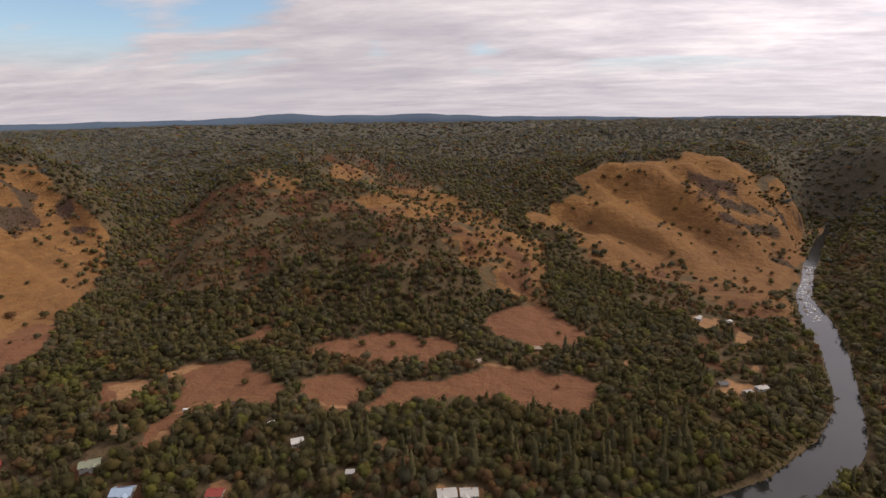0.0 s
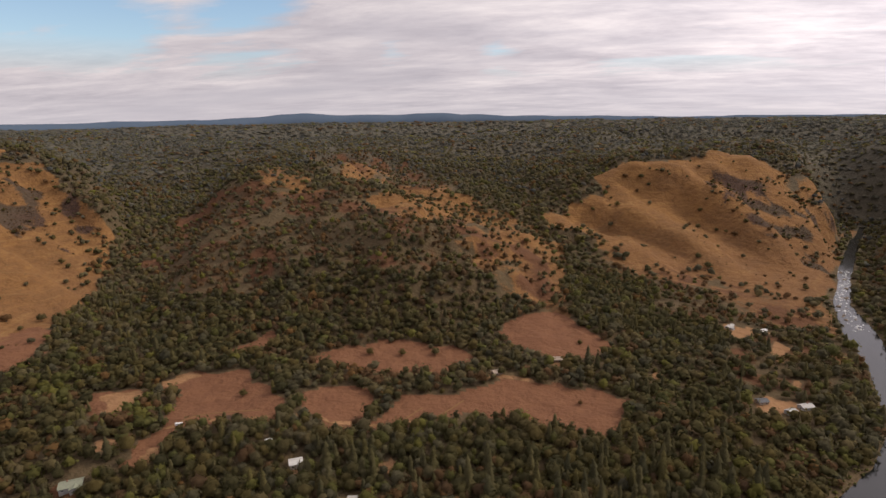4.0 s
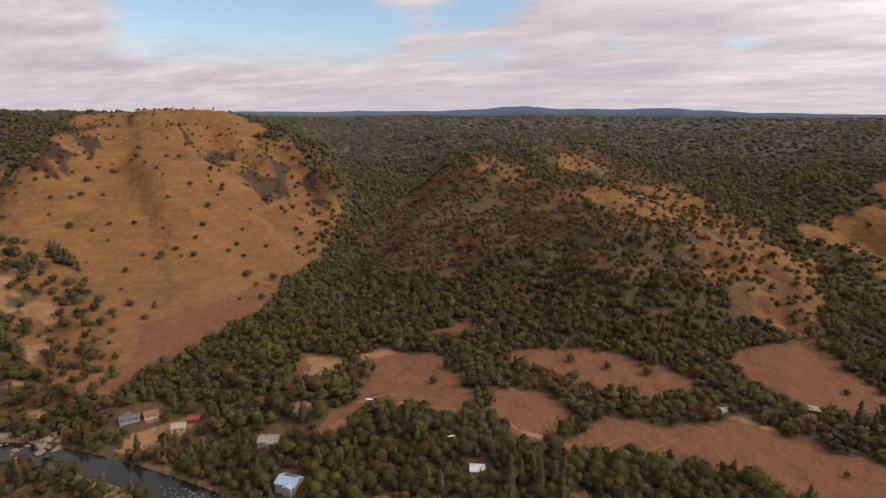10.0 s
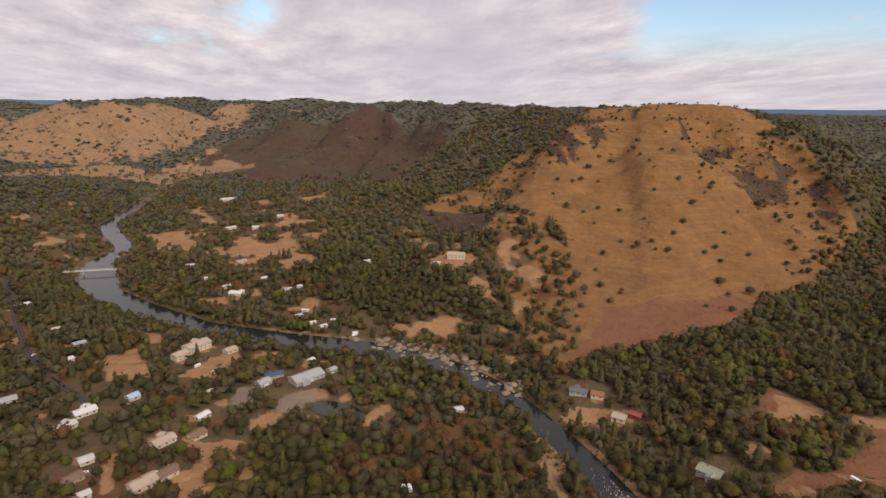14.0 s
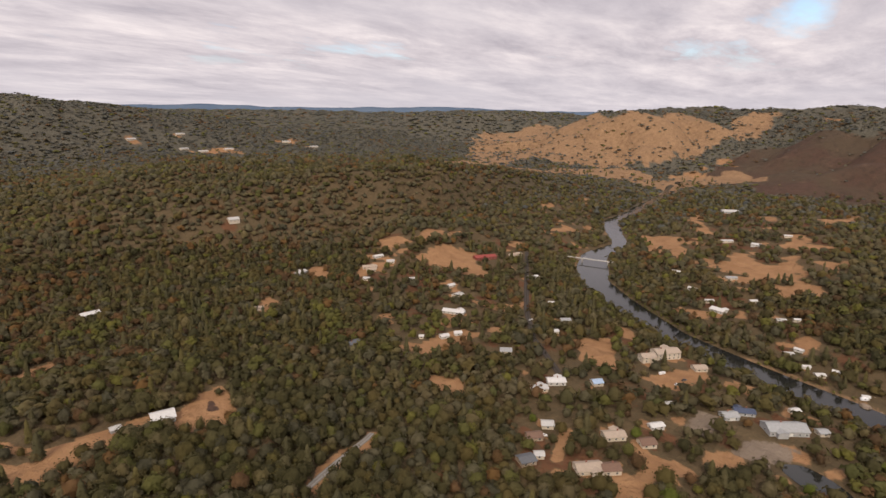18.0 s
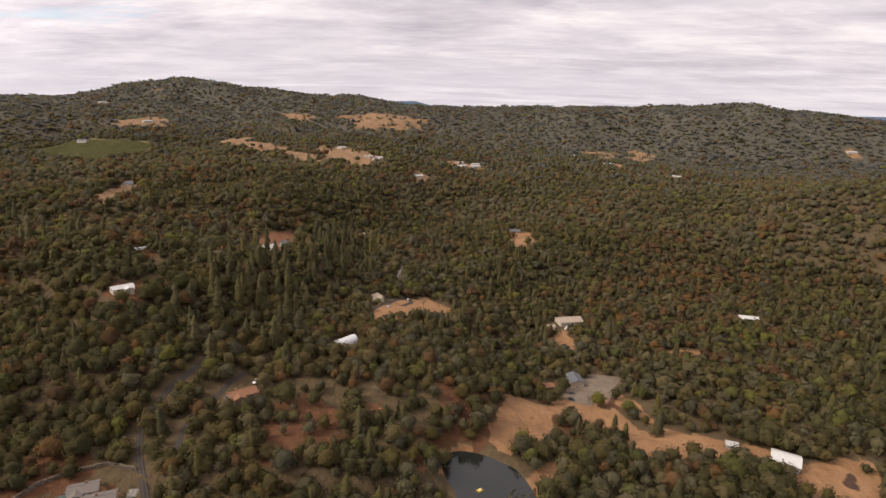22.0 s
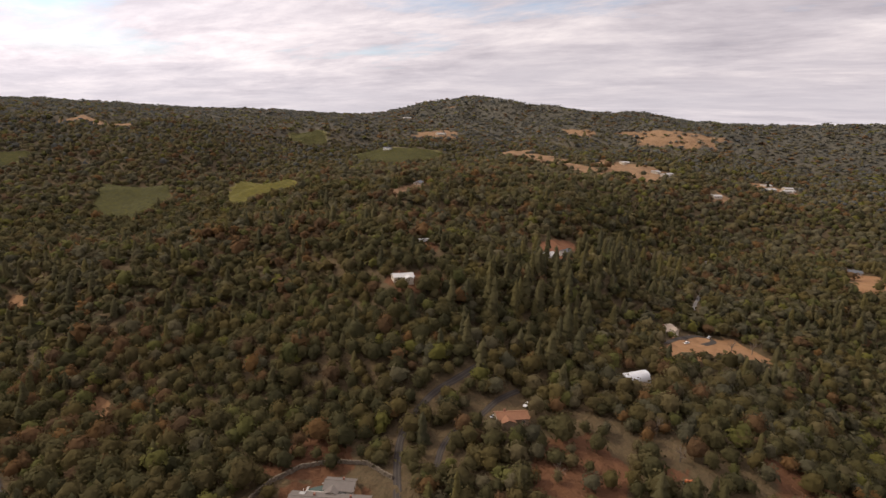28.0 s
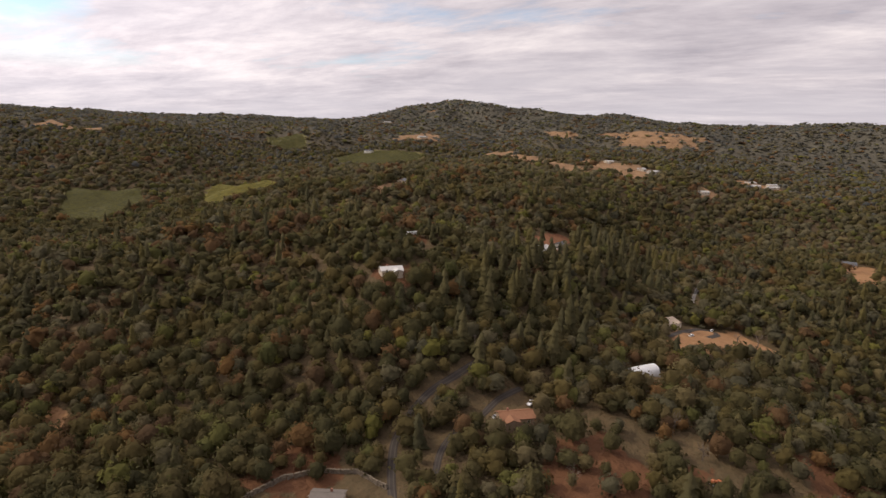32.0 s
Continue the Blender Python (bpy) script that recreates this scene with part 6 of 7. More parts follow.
def boulders():
    masters = []
    for k in range(5):
        me = bpy.data.meshes.new("boulder")
        bm = rock_mesh(k + 1)
        bm.to_mesh(me)
        bm.free()
        me.materials.append(ROCK)
        masters.append(me)
    g = np.random.default_rng(21)
    # a field of boulders where the river drops, and a few along the run below it
    spots = []
    for line_, count, off, small, large in ((ROCKY, 215, 12, 0.8, 4.6), (RUN, 34, 9, 0.3, 1.0), (UPPER, 40, 10, 0.8, 3.2)):
        line_ = np.array(line_, float)
        for k in range(count):
            i, f = int(g.integers(0, len(line_) - 1)), g.uniform(0, 1)
            p = line_[i] * (1 - f) + line_[i + 1] * f + g.normal(0, off, 2)
            spots.append((*p, small + (large - small) * g.uniform(0, 1) ** 2))
    for x, y, s in spots:
        zz = max(float(height(x, y)), -0.3)
        ob = new("boulder", masters[int(g.integers(0, 5))])
        ob.matrix_world = pose(x, y, zz, g.uniform(-12, 12), g.uniform(-12, 12), g.uniform(0, 360)) @ Matrix.Diagonal((s, s, s, 1))
        tagged(ob, "pale weathered granite boulder at the river rapids", "boulder", "boulders of the rapids")


def white_water():
    """Broken foam on the rapids."""
    g = np.random.default_rng(8)
    path = np.array([(-300, 288), (-382, 280), (-460, 263), (-527, 230)], float)
    v, t = dome(6, 2, 1.0, 5)
    verts, tris = [], []
    for k in range(200):
        i, f = (0, g.uniform(0.1, 0.55)) if k < 150 else (int(g.integers(0, 3)), g.uniform(0, 1))
        a, b = path[i], path[i + 1]
        p, turn = a + f * (b - a) + g.normal(0, 4.2, 2), math.atan2(b[1] - a[1], b[0] - a[0]) + g.normal(0, 0.4)
        s = g.uniform(0.1, 0.32) if k < 150 else g.uniform(0.06, 0.18)
        c, n = math.cos(turn), math.sin(turn)
        x, y = v[:, 0] * s * 2.0, v[:, 1] * s * 0.8
        tris.append(t + len(verts) * len(v))
        verts.append(np.column_stack([x * c - y * n + p[0], x * n + y * c + p[1], v[:, 2] * s * 0.22 + 0.03]))
    for k in range(150):
        i, f = int(g.integers(0, 3)), g.uniform(0, 1)
        a, b = np.array(UPPER[i], float), np.array(UPPER[i + 1], float)
        p, turn, s = a + f * (b - a) + g.normal(0, 4.0, 2), math.atan2(b[1] - a[1], b[0] - a[0]) + g.normal(0, 0.5), g.uniform(0.5, 1.9)
        c, n = math.cos(turn), math.sin(turn)
        x, y = v[:, 0] * s * 2.0, v[:, 1] * s
        tris.append(t + len(verts) * len(v))
        verts.append(np.column_stack([x * c - y * n + p[0], x * n + y * c + p[1], v[:, 2] * s * 0.2 + 0.03]))
    tagged(new("white_water", mesh_from("white_water", np.vstack(verts), np.vstack(tris), FOAM)), "broken white foam on the river rapids", "rapids", kind="stuff")


boulders()
white_water()


# ---- vineyards ----
def vineyard(poly, turn, gap, mat, label):
    c, s = math.cos(turn), math.sin(turn)
    u, v = poly @ (c, s), poly @ (-s, c)
    verts, faces, n = [], [], 0
    for row in np.arange(v.min() + gap, v.max(), gap):
        t = np.arange(u.min(), u.max(), 4.0)
        x, y = t * c - row * s, t * s + row * c
        d = inside(x, y, poly)
        z = grid_height(x, y)
        for k in np.where((d[:-1] > 2) & (d[1:] > 2))[0]:
            w, h = rng_vine.uniform(0.55, 0.9), rng_vine.uniform(1.3, 1.9)
            for xx, yy, zz in ((x[k], y[k], z[k]), (x[k + 1], y[k + 1], z[k + 1])):
                verts += [(xx + s * w, yy - c * w, zz), (xx + s * w * 0.5, yy - c * w * 0.5, zz + h), (xx - s * w * 0.5, yy + c * w * 0.5, zz + h), (xx - s * w, yy + c * w, zz)]
            faces += [(n, n + 4, n + 5, n + 1), (n + 1, n + 5, n + 6, n + 2), (n + 2, n + 6, n + 7, n + 3)]
            n += 8
    if faces:
        me = mesh_from("vine_rows", np.array(verts), np.array(faces), mat)
        me.attributes.new("tone", "FLOAT", "POINT").data.foreach_set("value", np.repeat(rng_vine.uniform(0.32, 0.5, len(faces) // 3), 8).astype(np.float32))
        tagged(new("vine_rows", me), label, "vineyard", kind="stuff")


rng_vine = np.random.default_rng(5)
VINE = material("vine_leaves", leaf_look((0.085, 0.082, 0.030), (0.140, 0.132, 0.048)), 0.8, spec=0.2)
VINE_YELLOW = material("yellow_vine_leaves", leaf_look((0.11, 0.10, 0.025), (0.20, 0.175, 0.045)), 0.8, spec=0.2)
for k, (kind, poly) in enumerate(COVER):
    if kind in ("vine", "yellow"):
        far = np.hypot(*(poly.mean(0) - (CX, CY)))
        vineyard(poly, 0.9 + 0.35 * (k % 3), 3.0 if far < 1100 else 5.0, VINE if kind == "vine" else VINE_YELLOW, "green vineyard in straight rows" if kind == "vine" else "yellowing autumn vineyard in straight rows")


# ---- far ranges on the skyline, haze blue painted into their colour ----
def far_range(name, az0, az1, radius, peaks, label):
    """A jagged strip of distant mountains; peaks: (azimuth to the left of +y, height)."""
    az = np.radians(np.linspace(az0, az1, 160))
    top = np.interp(np.degrees(az), [p[0] for p in peaks], [p[1] for p in peaks])
    top = top + 5 * fbm(np.degrees(az) * 6, np.degrees(az) * 0 + radius, 14, 4, 7)
    verts = []
    for depth, share in ((0, 0.0), (0, 0.55), (60, 1.0), (260, 0.2)):
        r = radius + depth
        verts.append(np.column_stack([CX - r * np.sin(az), CY + r * np.cos(az), 150 + (top - 150) * share]))
    n = len(az)
    i, j = np.meshgrid(np.arange(3), np.arange(n - 1), indexing="ij")
    faces = np.stack([i * n + j, i * n + j + 1, (i + 1) * n + j + 1, (i + 1) * n + j], -1).reshape(-1, 4)
    tagged(new(name, mesh_from(name, np.vstack(verts), faces, HAZE_BLUE)), label, "backdrop", kind="structure")


far_range("backdrop_north", -40, 62, 4480, ((-40, 225), (-30, 255), (-18, 265), (-6, 278), (0, 286), (4, 294), (9, 316), (13, 306), (17, 304), (22, 320), (25, 310), (28, 290), (33, 276), (40, 270), (50, 258), (62, 200)), "mountain range painted haze-blue on the northern skyline")
far_range("backdrop_west", 100, 165, 4480, ((100, 190), (108, 232), (118, 250), (124, 268), (128, 262), (140, 250), (146, 272), (150, 258), (158, 250), (165, 190)), "hills painted haze-blue on the western skyline")
far_range("backdrop_south", 186, 204, 4480, ((186, 190), (190, 262), (193, 245), (196, 268), (199, 250), (204, 190)), "hills painted haze-blue on the southern skyline")

# ---- lay the ground and the river ----
def ribbon(name, kind, width, nodes, mat, label):
    """A made road laid on the ground, with worn wheel tracks between its edges."""
    p = np.array(nodes, float)
    run = np.r_[0, np.cumsum(np.hypot(*np.diff(p, axis=0).T))]
    at = np.linspace(0, run[-1], max(3, int(run[-1] / 2.5)))
    mid = np.column_stack([np.interp(at, run, p[:, 0]), np.interp(at, run, p[:, 1])])
    for _ in range(5):
        mid[1:-1] = 0.25 * mid[:-2] + 0.5 * mid[1:-1] + 0.25 * mid[2:]
    way = np.gradient(mid, axis=0)
    side = np.column_stack([-way[:, 1], way[:, 0]]) / np.linalg.norm(way, axis=1)[:, None]
    cols = np.linspace(-1, 1, 7)
    wob = 1 + 0.08 * fbm(at, at * 0 + width, 9, 3, 5)
    flat = mid[:, None] + side[:, None] * (cols[None, :, None] * width / 2 * wob[:, None, None])
    z = grid_height(flat[..., 0].ravel(), flat[..., 1].ravel()).reshape(flat.shape[:2]) + 0.22 - 0.30 * (np.abs(cols) > 0.99)
    n = len(at)
    i, j = np.meshgrid(np.arange(n - 1), np.arange(6), indexing="ij")
    faces = np.stack([i * 7 + j, (i + 1) * 7 + j, (i + 1) * 7 + j + 1, i * 7 + j + 1], -1).reshape(-1, 4)
    me = mesh_from(name, np.dstack([flat, z]).reshape(-1, 3), faces[:, ::-1], mat)
    me.attributes.new("across", "FLOAT", "POINT").data.foreach_set("value", np.tile(np.abs(cols), n).astype(np.float32))
    tagged(new(name, me), label, kind, kind="structure")


build_ground()
for n, (kind, width, nodes) in enumerate(MADE_WAYS):
    if kind == "road":
        ribbon("road_%d" % (n + 1), "road", width, nodes, ASPHALT, "narrow worn asphalt lane with paler wheel tracks")
    elif kind == "trail":
        ribbon("path_%d" % (n + 1), "path", width, nodes, TRAIL, "faint dirt trail across dry grass")
    else:
        ribbon("pavement_%d" % (n + 1), "driveway", width, nodes, DRIVE, "pale gravel driveway through the trees")
build_river()

# ---- woods ----
rng = np.random.default_rng(7)


def stack(*pieces):
    verts, tris, norms, n = [], [], [], 0
    for v, t, w in pieces:
        verts.append(v), tris.append(t + n), norms.append(w)
        n += len(v)
    return np.vstack(verts), np.vstack(tris), np.vstack(norms)


def trunk_shape(h, r):
    a = np.arange(4) * math.pi / 2
    low, high = np.column_stack([r * np.cos(a), r * np.sin(a), 0 * a - 0.6]), np.column_stack([0.5 * r * np.cos(a), 0.5 * r * np.sin(a), 0 * a + h])
    tris = [(i, (i + 1) % 4, 4 + (i + 1) % 4) for i in range(4)] + [(i, 4 + (i + 1) % 4, 4 + i) for i in range(4)]
    return np.vstack([low, high]), np.array(tris), np.vstack([low, high]) * (1, 1, 0) / r


def sprays(g, spots, ways, side):
    """Loose leafy sprays, one bent leaf-shaped piece at each spot, facing roughly its way."""
    n = len(spots)
    soft = ways + g.normal(0, 0.1, (n, 3))
    soft = np.repeat(soft / np.linalg.norm(soft, axis=1)[:, None], 3, axis=0)
    ways = ways + g.normal(0, 0.42, (n, 3))
    ways /= np.linalg.norm(ways, axis=1)[:, None]
    u = np.cross(ways, g.normal(0, 1, (n, 3)))
    u /= np.linalg.norm(u, axis=1)[:, None]
    v = np.cross(ways, u)
    r = side * g.uniform(0.6, 1.3, n)[:, None] * 0.62
    verts = np.stack([spots + u * r * k + v * r * h * g.uniform(0.7, 1.2, (n, 1)) for k, h in ((0, 1.1), (-0.95, -0.55), (0.95, -0.55))], 1)
    return verts.reshape(-1, 3), np.arange(3 * n).reshape(-1, 3), soft


def vertex_normals(v, t):
    n = np.zeros(v.shape)
    f = np.cross(v[t[:, 1]] - v[t[:, 0]], v[t[:, 2]] - v[t[:, 0]])
    for k in range(3):
        np.add.at(n, t[:, k], f)
    return n / np.maximum(np.linalg.norm(n, axis=1), 1e-9)[:, None]


def broad(seed, sides, rings, lobes, extra=0, side=0.1, low=-0.5, wild=0.2):
    """A broad crown of unit width: a lobed leafy surface with loose sprays that break its outline."""
    g = np.random.default_rng(seed)
    core = np.array([0, 0, 0.46])
    a = 2 * math.pi * (np.arange(lobes) + g.uniform(-0.3, 0.3, lobes)) / max(1, lobes)
    far = g.uniform(0.17, 0.30, lobes)
    mid = np.vstack([[(g.uniform(-0.05, 0.05), g.uniform(-0.05, 0.05), g.uniform(0.08, 0.2))],
                     np.column_stack([far * np.cos(a), far * np.sin(a), g.uniform(-0.12, 0.12, lobes)])])
    r = np.r_[g.uniform(0.30, 0.36), g.uniform(0.19, 0.27, lobes)]

    def reach(way):
        dot = way @ mid.T
        disc = dot ** 2 - (mid ** 2).sum(1) + r ** 2
        return np.maximum(np.where(disc > 0, dot + np.sqrt(np.maximum(disc, 0)), 0).max(1), 0.22)

    ways, tris = [(0, 0, 1.0)], []
    for k in range(rings):
        lat = math.pi / 2 + (low - math.pi / 2) * (k + 1) / rings
        for s in range(sides):
            b = 2 * math.pi * (s + 0.5 * (k % 2)) / sides + g.uniform(-0.15, 0.15)
            e = lat + g.uniform(-0.1, 0.1)
            ways.append((math.cos(e) * math.cos(b), math.cos(e) * math.sin(b), math.sin(e)))
    ways = np.array(ways)
    v = core + ways * (reach(ways) * g.uniform(1 - wild, 1 + 0.3 * wild, len(ways)) * (0.92 if extra else 1.0))[:, None]
    for s in range(sides):
        n = (s + 1) % sides
        tris.append((0, 1 + s, 1 + n))
        for k in range(rings - 1):
            p, q = 1 + k * sides + s, 1 + k * sides + n
            c, d = p + sides, q + sides
            tris += [(p, c, d), (p, d, q)] if k % 2 else [(p, c, q), (q, c, d)]
    tris = np.array(tris)
    soft = vertex_normals(v, tris)
    if not extra:
        return v, tris, soft
    way = g.normal(0, 1, (extra, 3))
    way[:, 2] = np.abs(way[:, 2]) * np.where(g.uniform(0, 1, extra) < 0.2, -0.4, 1.0)
    way /= np.linalg.norm(way, axis=1)[:, None]
    spots = core + way * (reach(way) * g.uniform(0.82, 1.2, extra))[:, None]
    return stack((v, tris, soft), sprays(g, spots, way + (0, 0, 0.2), side))


def conifer(seed, tiers, sides, extra=0, side=0.05):
    """A pine of unit height: ragged tiers of drooping branches, narrowing to a point."""
    g = np.random.default_rng(seed)
    pieces = []
    for k in range(tiers):
        z = 0.12 + 0.80 * k / tiers
        r = (0.030 + 0.155 * (1 - z) ** 0.8) * g.uniform(0.8, 1.2)
        top = min(1.0, z + 1.75 * 0.80 / tiers + 0.03)
        a = 2 * math.pi * (np.arange(sides) + g.uniform(-0.3, 0.3, sides)) / sides
        q = r * np.where(np.arange(sides) % 2, 0.62, 1.0) * g.uniform(0.75, 1.2, sides)
        off = g.normal(0, 0.006, 2)
        v = np.vstack([[(off[0], off[1], top)], np.column_stack([q * np.cos(a) + off[0], q * np.sin(a) + off[1], z - 0.25 * q + g.uniform(-0.02, 0.02, sides)])])
        t = np.array([(0, 1 + i, 1 + (i + 1) % sides) for i in range(sides)])
        out = np.vstack([[(0, 0, 1.0)], np.column_stack([np.cos(a), np.sin(a), 0 * a + 0.45])])
        pieces.append((v, t, out / np.linalg.norm(out, axis=1)[:, None]))
    if extra:
        z = 1 - 0.85 * g.uniform(0, 1, extra) ** 0.6
        a = g.uniform(0, 2 * math.pi, extra)
        r = (0.012 + 0.15 * (1 - z)) * g.uniform(0.6, 1.2, extra)
        pieces.append(sprays(g, np.column_stack([r * np.cos(a), r * np.sin(a), z]), np.column_stack([np.cos(a), np.sin(a), 0 * a + 0.5]), side))
    pieces.append((np.array([(-0.012, 0, -0.03), (0.012, 0, -0.03), (0, 0, 0.5)]), np.array([(0, 1, 2)]), np.array([(0, 1.0, 0)] * 3)))
    return stack(*pieces)


def plant(name, label, mat, shapes, pts, size, tall):
    """One mesh of many trees. pts: places; size: crown widths; tall: heights for each."""
    if not len(pts):
        return
    pick = rng.integers(0, len(shapes), len(pts))
    turn = rng.uniform(0, 2 * np.pi, len(pts))
    verts, tris, norms, tone, n = [], [], [], [], 0
    for k, (v, t, w) in enumerate(shapes):
        sel = np.where(pick == k)[0]
        if not len(sel):
            continue
        c, s = np.cos(turn[sel])[:, None], np.sin(turn[sel])[:, None]
        x = (v[None, :, 0] * c - v[None, :, 1] * s) * size[sel][:, None] + pts[sel, 0][:, None]
        y = (v[None, :, 0] * s + v[None, :, 1] * c) * size[sel][:, None] + pts[sel, 1][:, None]
        z = v[None, :, 2] * tall[sel][:, None] + pts[sel, 2][:, None]
        verts.append(np.stack([x, y, z], -1).reshape(-1, 3))
        norms.append(np.stack([w[None, :, 0] * c - w[None, :, 1] * s, w[None, :, 0] * s + w[None, :, 1] * c, np.repeat(w[None, :, 2], len(sel), 0)], -1).reshape(-1, 3))
        tris.append((t[None] + (np.arange(len(sel)) * len(v))[:, None, None]).reshape(-1, 3) + n)
        tone.append(np.repeat(rng.uniform(0, 1, len(sel)), len(v)))
        n += len(sel) * len(v)
    me = mesh_from(name, np.vstack(verts), np.vstack(tris), mat, normals=np.vstack(norms))
    me.attributes.new("tone", "FLOAT", "POINT").data.foreach_set("value", np.concatenate(tone).astype(np.float32))
    tagged(new(name, me), label, "woodland", kind="stuff")


def scatter(r0, r1, step):
    """Jittered places in a ring of the plan, over the part of the land that is flown over or looked at."""
    g = np.arange(-r1, r1, step)
    x, y = np.meshgrid(g, g)
    x, y = x.ravel() + rng.uniform(-0.46, 0.46, x.size) * step, y.ravel() + rng.uniform(-0.46, 0.46, y.size) * step
    r, a = np.hypot(x, y), np.degrees(np.arctan2(-x, y)) % 360
    keep = (r >= r0) & (r < r1) & ((a < 262) | (a > 302) | (r < 330))
    return x[keep] + CX, y[keep] + CY


BARE = {"gold": 0.985, "dry": 0.995, "dirt": 0.99, "red": 0.5, "vine": 1.0, "yellow": 1.0, "gravel": 1.0, "scrub": 0.95, "thin": 0.36, "savanna": 0.64, "patchy": 0.0, "open": 0.45, "pines": 0.0, "road": 0.97, "sand_hazed_gold": 0.97, "drive": 1.0, "lush": 0.0}


def woods():
    # (from, to, spacing, name, sides, rings, lobes, sprays, spray size, crown width over spacing, height over width)
    bands = ((0, 170, 8.0, "beneath", 5, 2, 3, 4, 0.3, 1.5, 0.85), (170, 400, 6.3, "near", 7, 3, 7, 108, 0.106, 1.52, 0.98), (400, 860, 7.8, "middle", 5, 2, 5, 20, 0.21, 1.46, 0.85),
             (860, 1700, 10.4, "farther", 5, 2, 4, 2, 0.30, 1.44, 0.68), (1700, 3000, 16.0, "distant", 5, 1, 3, 1, 0.5, 1.46, 0.34), (3000, 4860, 33.0, "horizon", 5, 1, 3, 0, 0.1, 1.5, 0.17))
    for r0, r1, step, tag, sides, rings, lobes, extra, side, fat, stout in bands:
        x, y = scatter(r0, r1, step)
        s = cover_at(x, y)
        z = grid_height(x, y)
        d, half = along(x, y, STREAM)
        free = np.ones(len(x))
        for k, share in s.items():
            free = free * (1 - BARE[k] * share * (0.84 if k in ("gold", "sand_hazed_gold", "dirt") and r0 > 1600 else 1) * ((1 - s["savanna"]) if k == "gold" else 1))
        gaps = fbm(x, y, 46, 3, 23)
        free = free * np.where(gaps < -0.8, 0.85, 0.98)
        keep = (rng.uniform(0, 1, len(x)) < free) & (d > half + 5)
        for hx, hy, hr in YARDS:
            keep &= np.hypot(x - hx, y - hy) > hr
        keep &= ((s["gold"] < 0.5) | (s["savanna"] > 0.5)) & (s["dry"] < 0.5) if r1 <= 1700 else True
        x, y, z, d, half = x[keep], y[keep], z[keep], d[keep], half[keep]
        s = {k: v[keep] for k, v in s.items()}
        u = rng.uniform(0, 1, len(x))
        mood, dry = fbm(x, y, 150, 3, 71), fbm(x, y, 110, 3, 83)
        kind = np.full(len(x), 0)
        # the paler species is used more with distance, standing in for haze
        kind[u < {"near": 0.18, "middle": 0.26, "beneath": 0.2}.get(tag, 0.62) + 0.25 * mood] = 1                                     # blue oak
        kind[(u > 0.955) | ((s["thin"] > 0.5) & (u > 0.6)) | ((dry > 0.5) & (u > 0.70))] = 2   # dry oak
        damp = d - half < 40
        kind[(u > 0.40) & (u < np.where(damp, 0.58, 0.49))] = 3                             # willow, cottonwood
        kind[(s["lush"] > 0.5) & (u < 0.75)] = 3
        sink = {"beneath": 0.3, "near": 0.3, "middle": 0.8, "farther": 1.2, "distant": 0.8, "horizon": 0.8}[tag]
        pts = np.column_stack([x, y, z - sink])
        size = step * fat * rng.triangular(0.45, 0.8, 1.6, len(x))
        open_ground = (s["gold"] > 0.4) | (s["dry"] > 0.4)
        size[open_ground] *= 0.85
        size[s["thin"] > 0.5] *= 0.8
        tall = size ** 0.7 * (step * fat) ** 0.3 * rng.uniform(0.75, 1.3, len(x)) * stout
        shapes = [broad(101 + 7 * k, sides, rings, lobes, extra, side) for k in range(9)]
        if tag == "near":
            shapes = [stack(q, trunk_shape(0.4, 0.03)) for q in shapes]
        names = (("live_oak_woods", "dense dark green live oak canopy on the slopes, painted haze-pale far off", LIVE_OAK), ("blue_oak_woods", "grey-green blue oak crowns among darker trees, painted haze-pale far off", BLUE_OAK),
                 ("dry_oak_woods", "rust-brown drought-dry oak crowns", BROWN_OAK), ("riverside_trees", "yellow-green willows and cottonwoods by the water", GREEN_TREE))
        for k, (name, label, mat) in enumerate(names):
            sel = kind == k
            # remote oaks take the haze-painted colour, more of them with distance
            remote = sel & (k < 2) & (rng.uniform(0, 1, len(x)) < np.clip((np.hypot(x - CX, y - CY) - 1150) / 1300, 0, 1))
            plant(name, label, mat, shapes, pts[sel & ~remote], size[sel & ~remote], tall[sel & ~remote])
            plant(name, label, HAZED_WOODS, shapes, pts[remote], size[remote], tall[remote])


def pine_stands():
    """Tall pines that stand over the oaks, thick in two stands and thin elsewhere."""
    for r0, r1, step in ((130, 900, 8.5), (900, 2200, 24.0)):
        x, y = scatter(r0, r1, step)
        s = cover_at(x, y)
        d, half = along(x, y, STREAM)
        chance = 0.055 + 0.27 * s["pines"] + 0.16 * (fbm(x, y, 140, 3, 95) > 0.5)
        for k in ("gold", "dry", "dirt", "vine", "yellow", "gravel", "road", "drive", "thin", "scrub", "savanna", "red"):
            chance = chance * (1 - s[k])
        keep = (rng.uniform(0, 1, len(x)) < chance) & (d > half + 4)
        for hx, hy, hr in YARDS:
            keep &= np.hypot(x - hx, y - hy) > hr
        x, y = x[keep], y[keep]
        pts = np.column_stack([x, y, grid_height(x, y) - 0.3])
        high = np.where(cover_at(x, y)["pines"] > 0.5, rng.triangular(12, 19, 32, len(x)), rng.uniform(10, 19, len(x)))
        shapes = [conifer(11 + 3 * k, 7 if step < 10 else 3, 8 if step < 10 else 5, 24 if step < 10 else 0) for k in range(6)]
        plant("pine_woods", "tall dark ponderosa and foothill pines", PINE, shapes, pts, high ** 0.5 * rng.uniform(4.4, 6.6, len(x)), high)


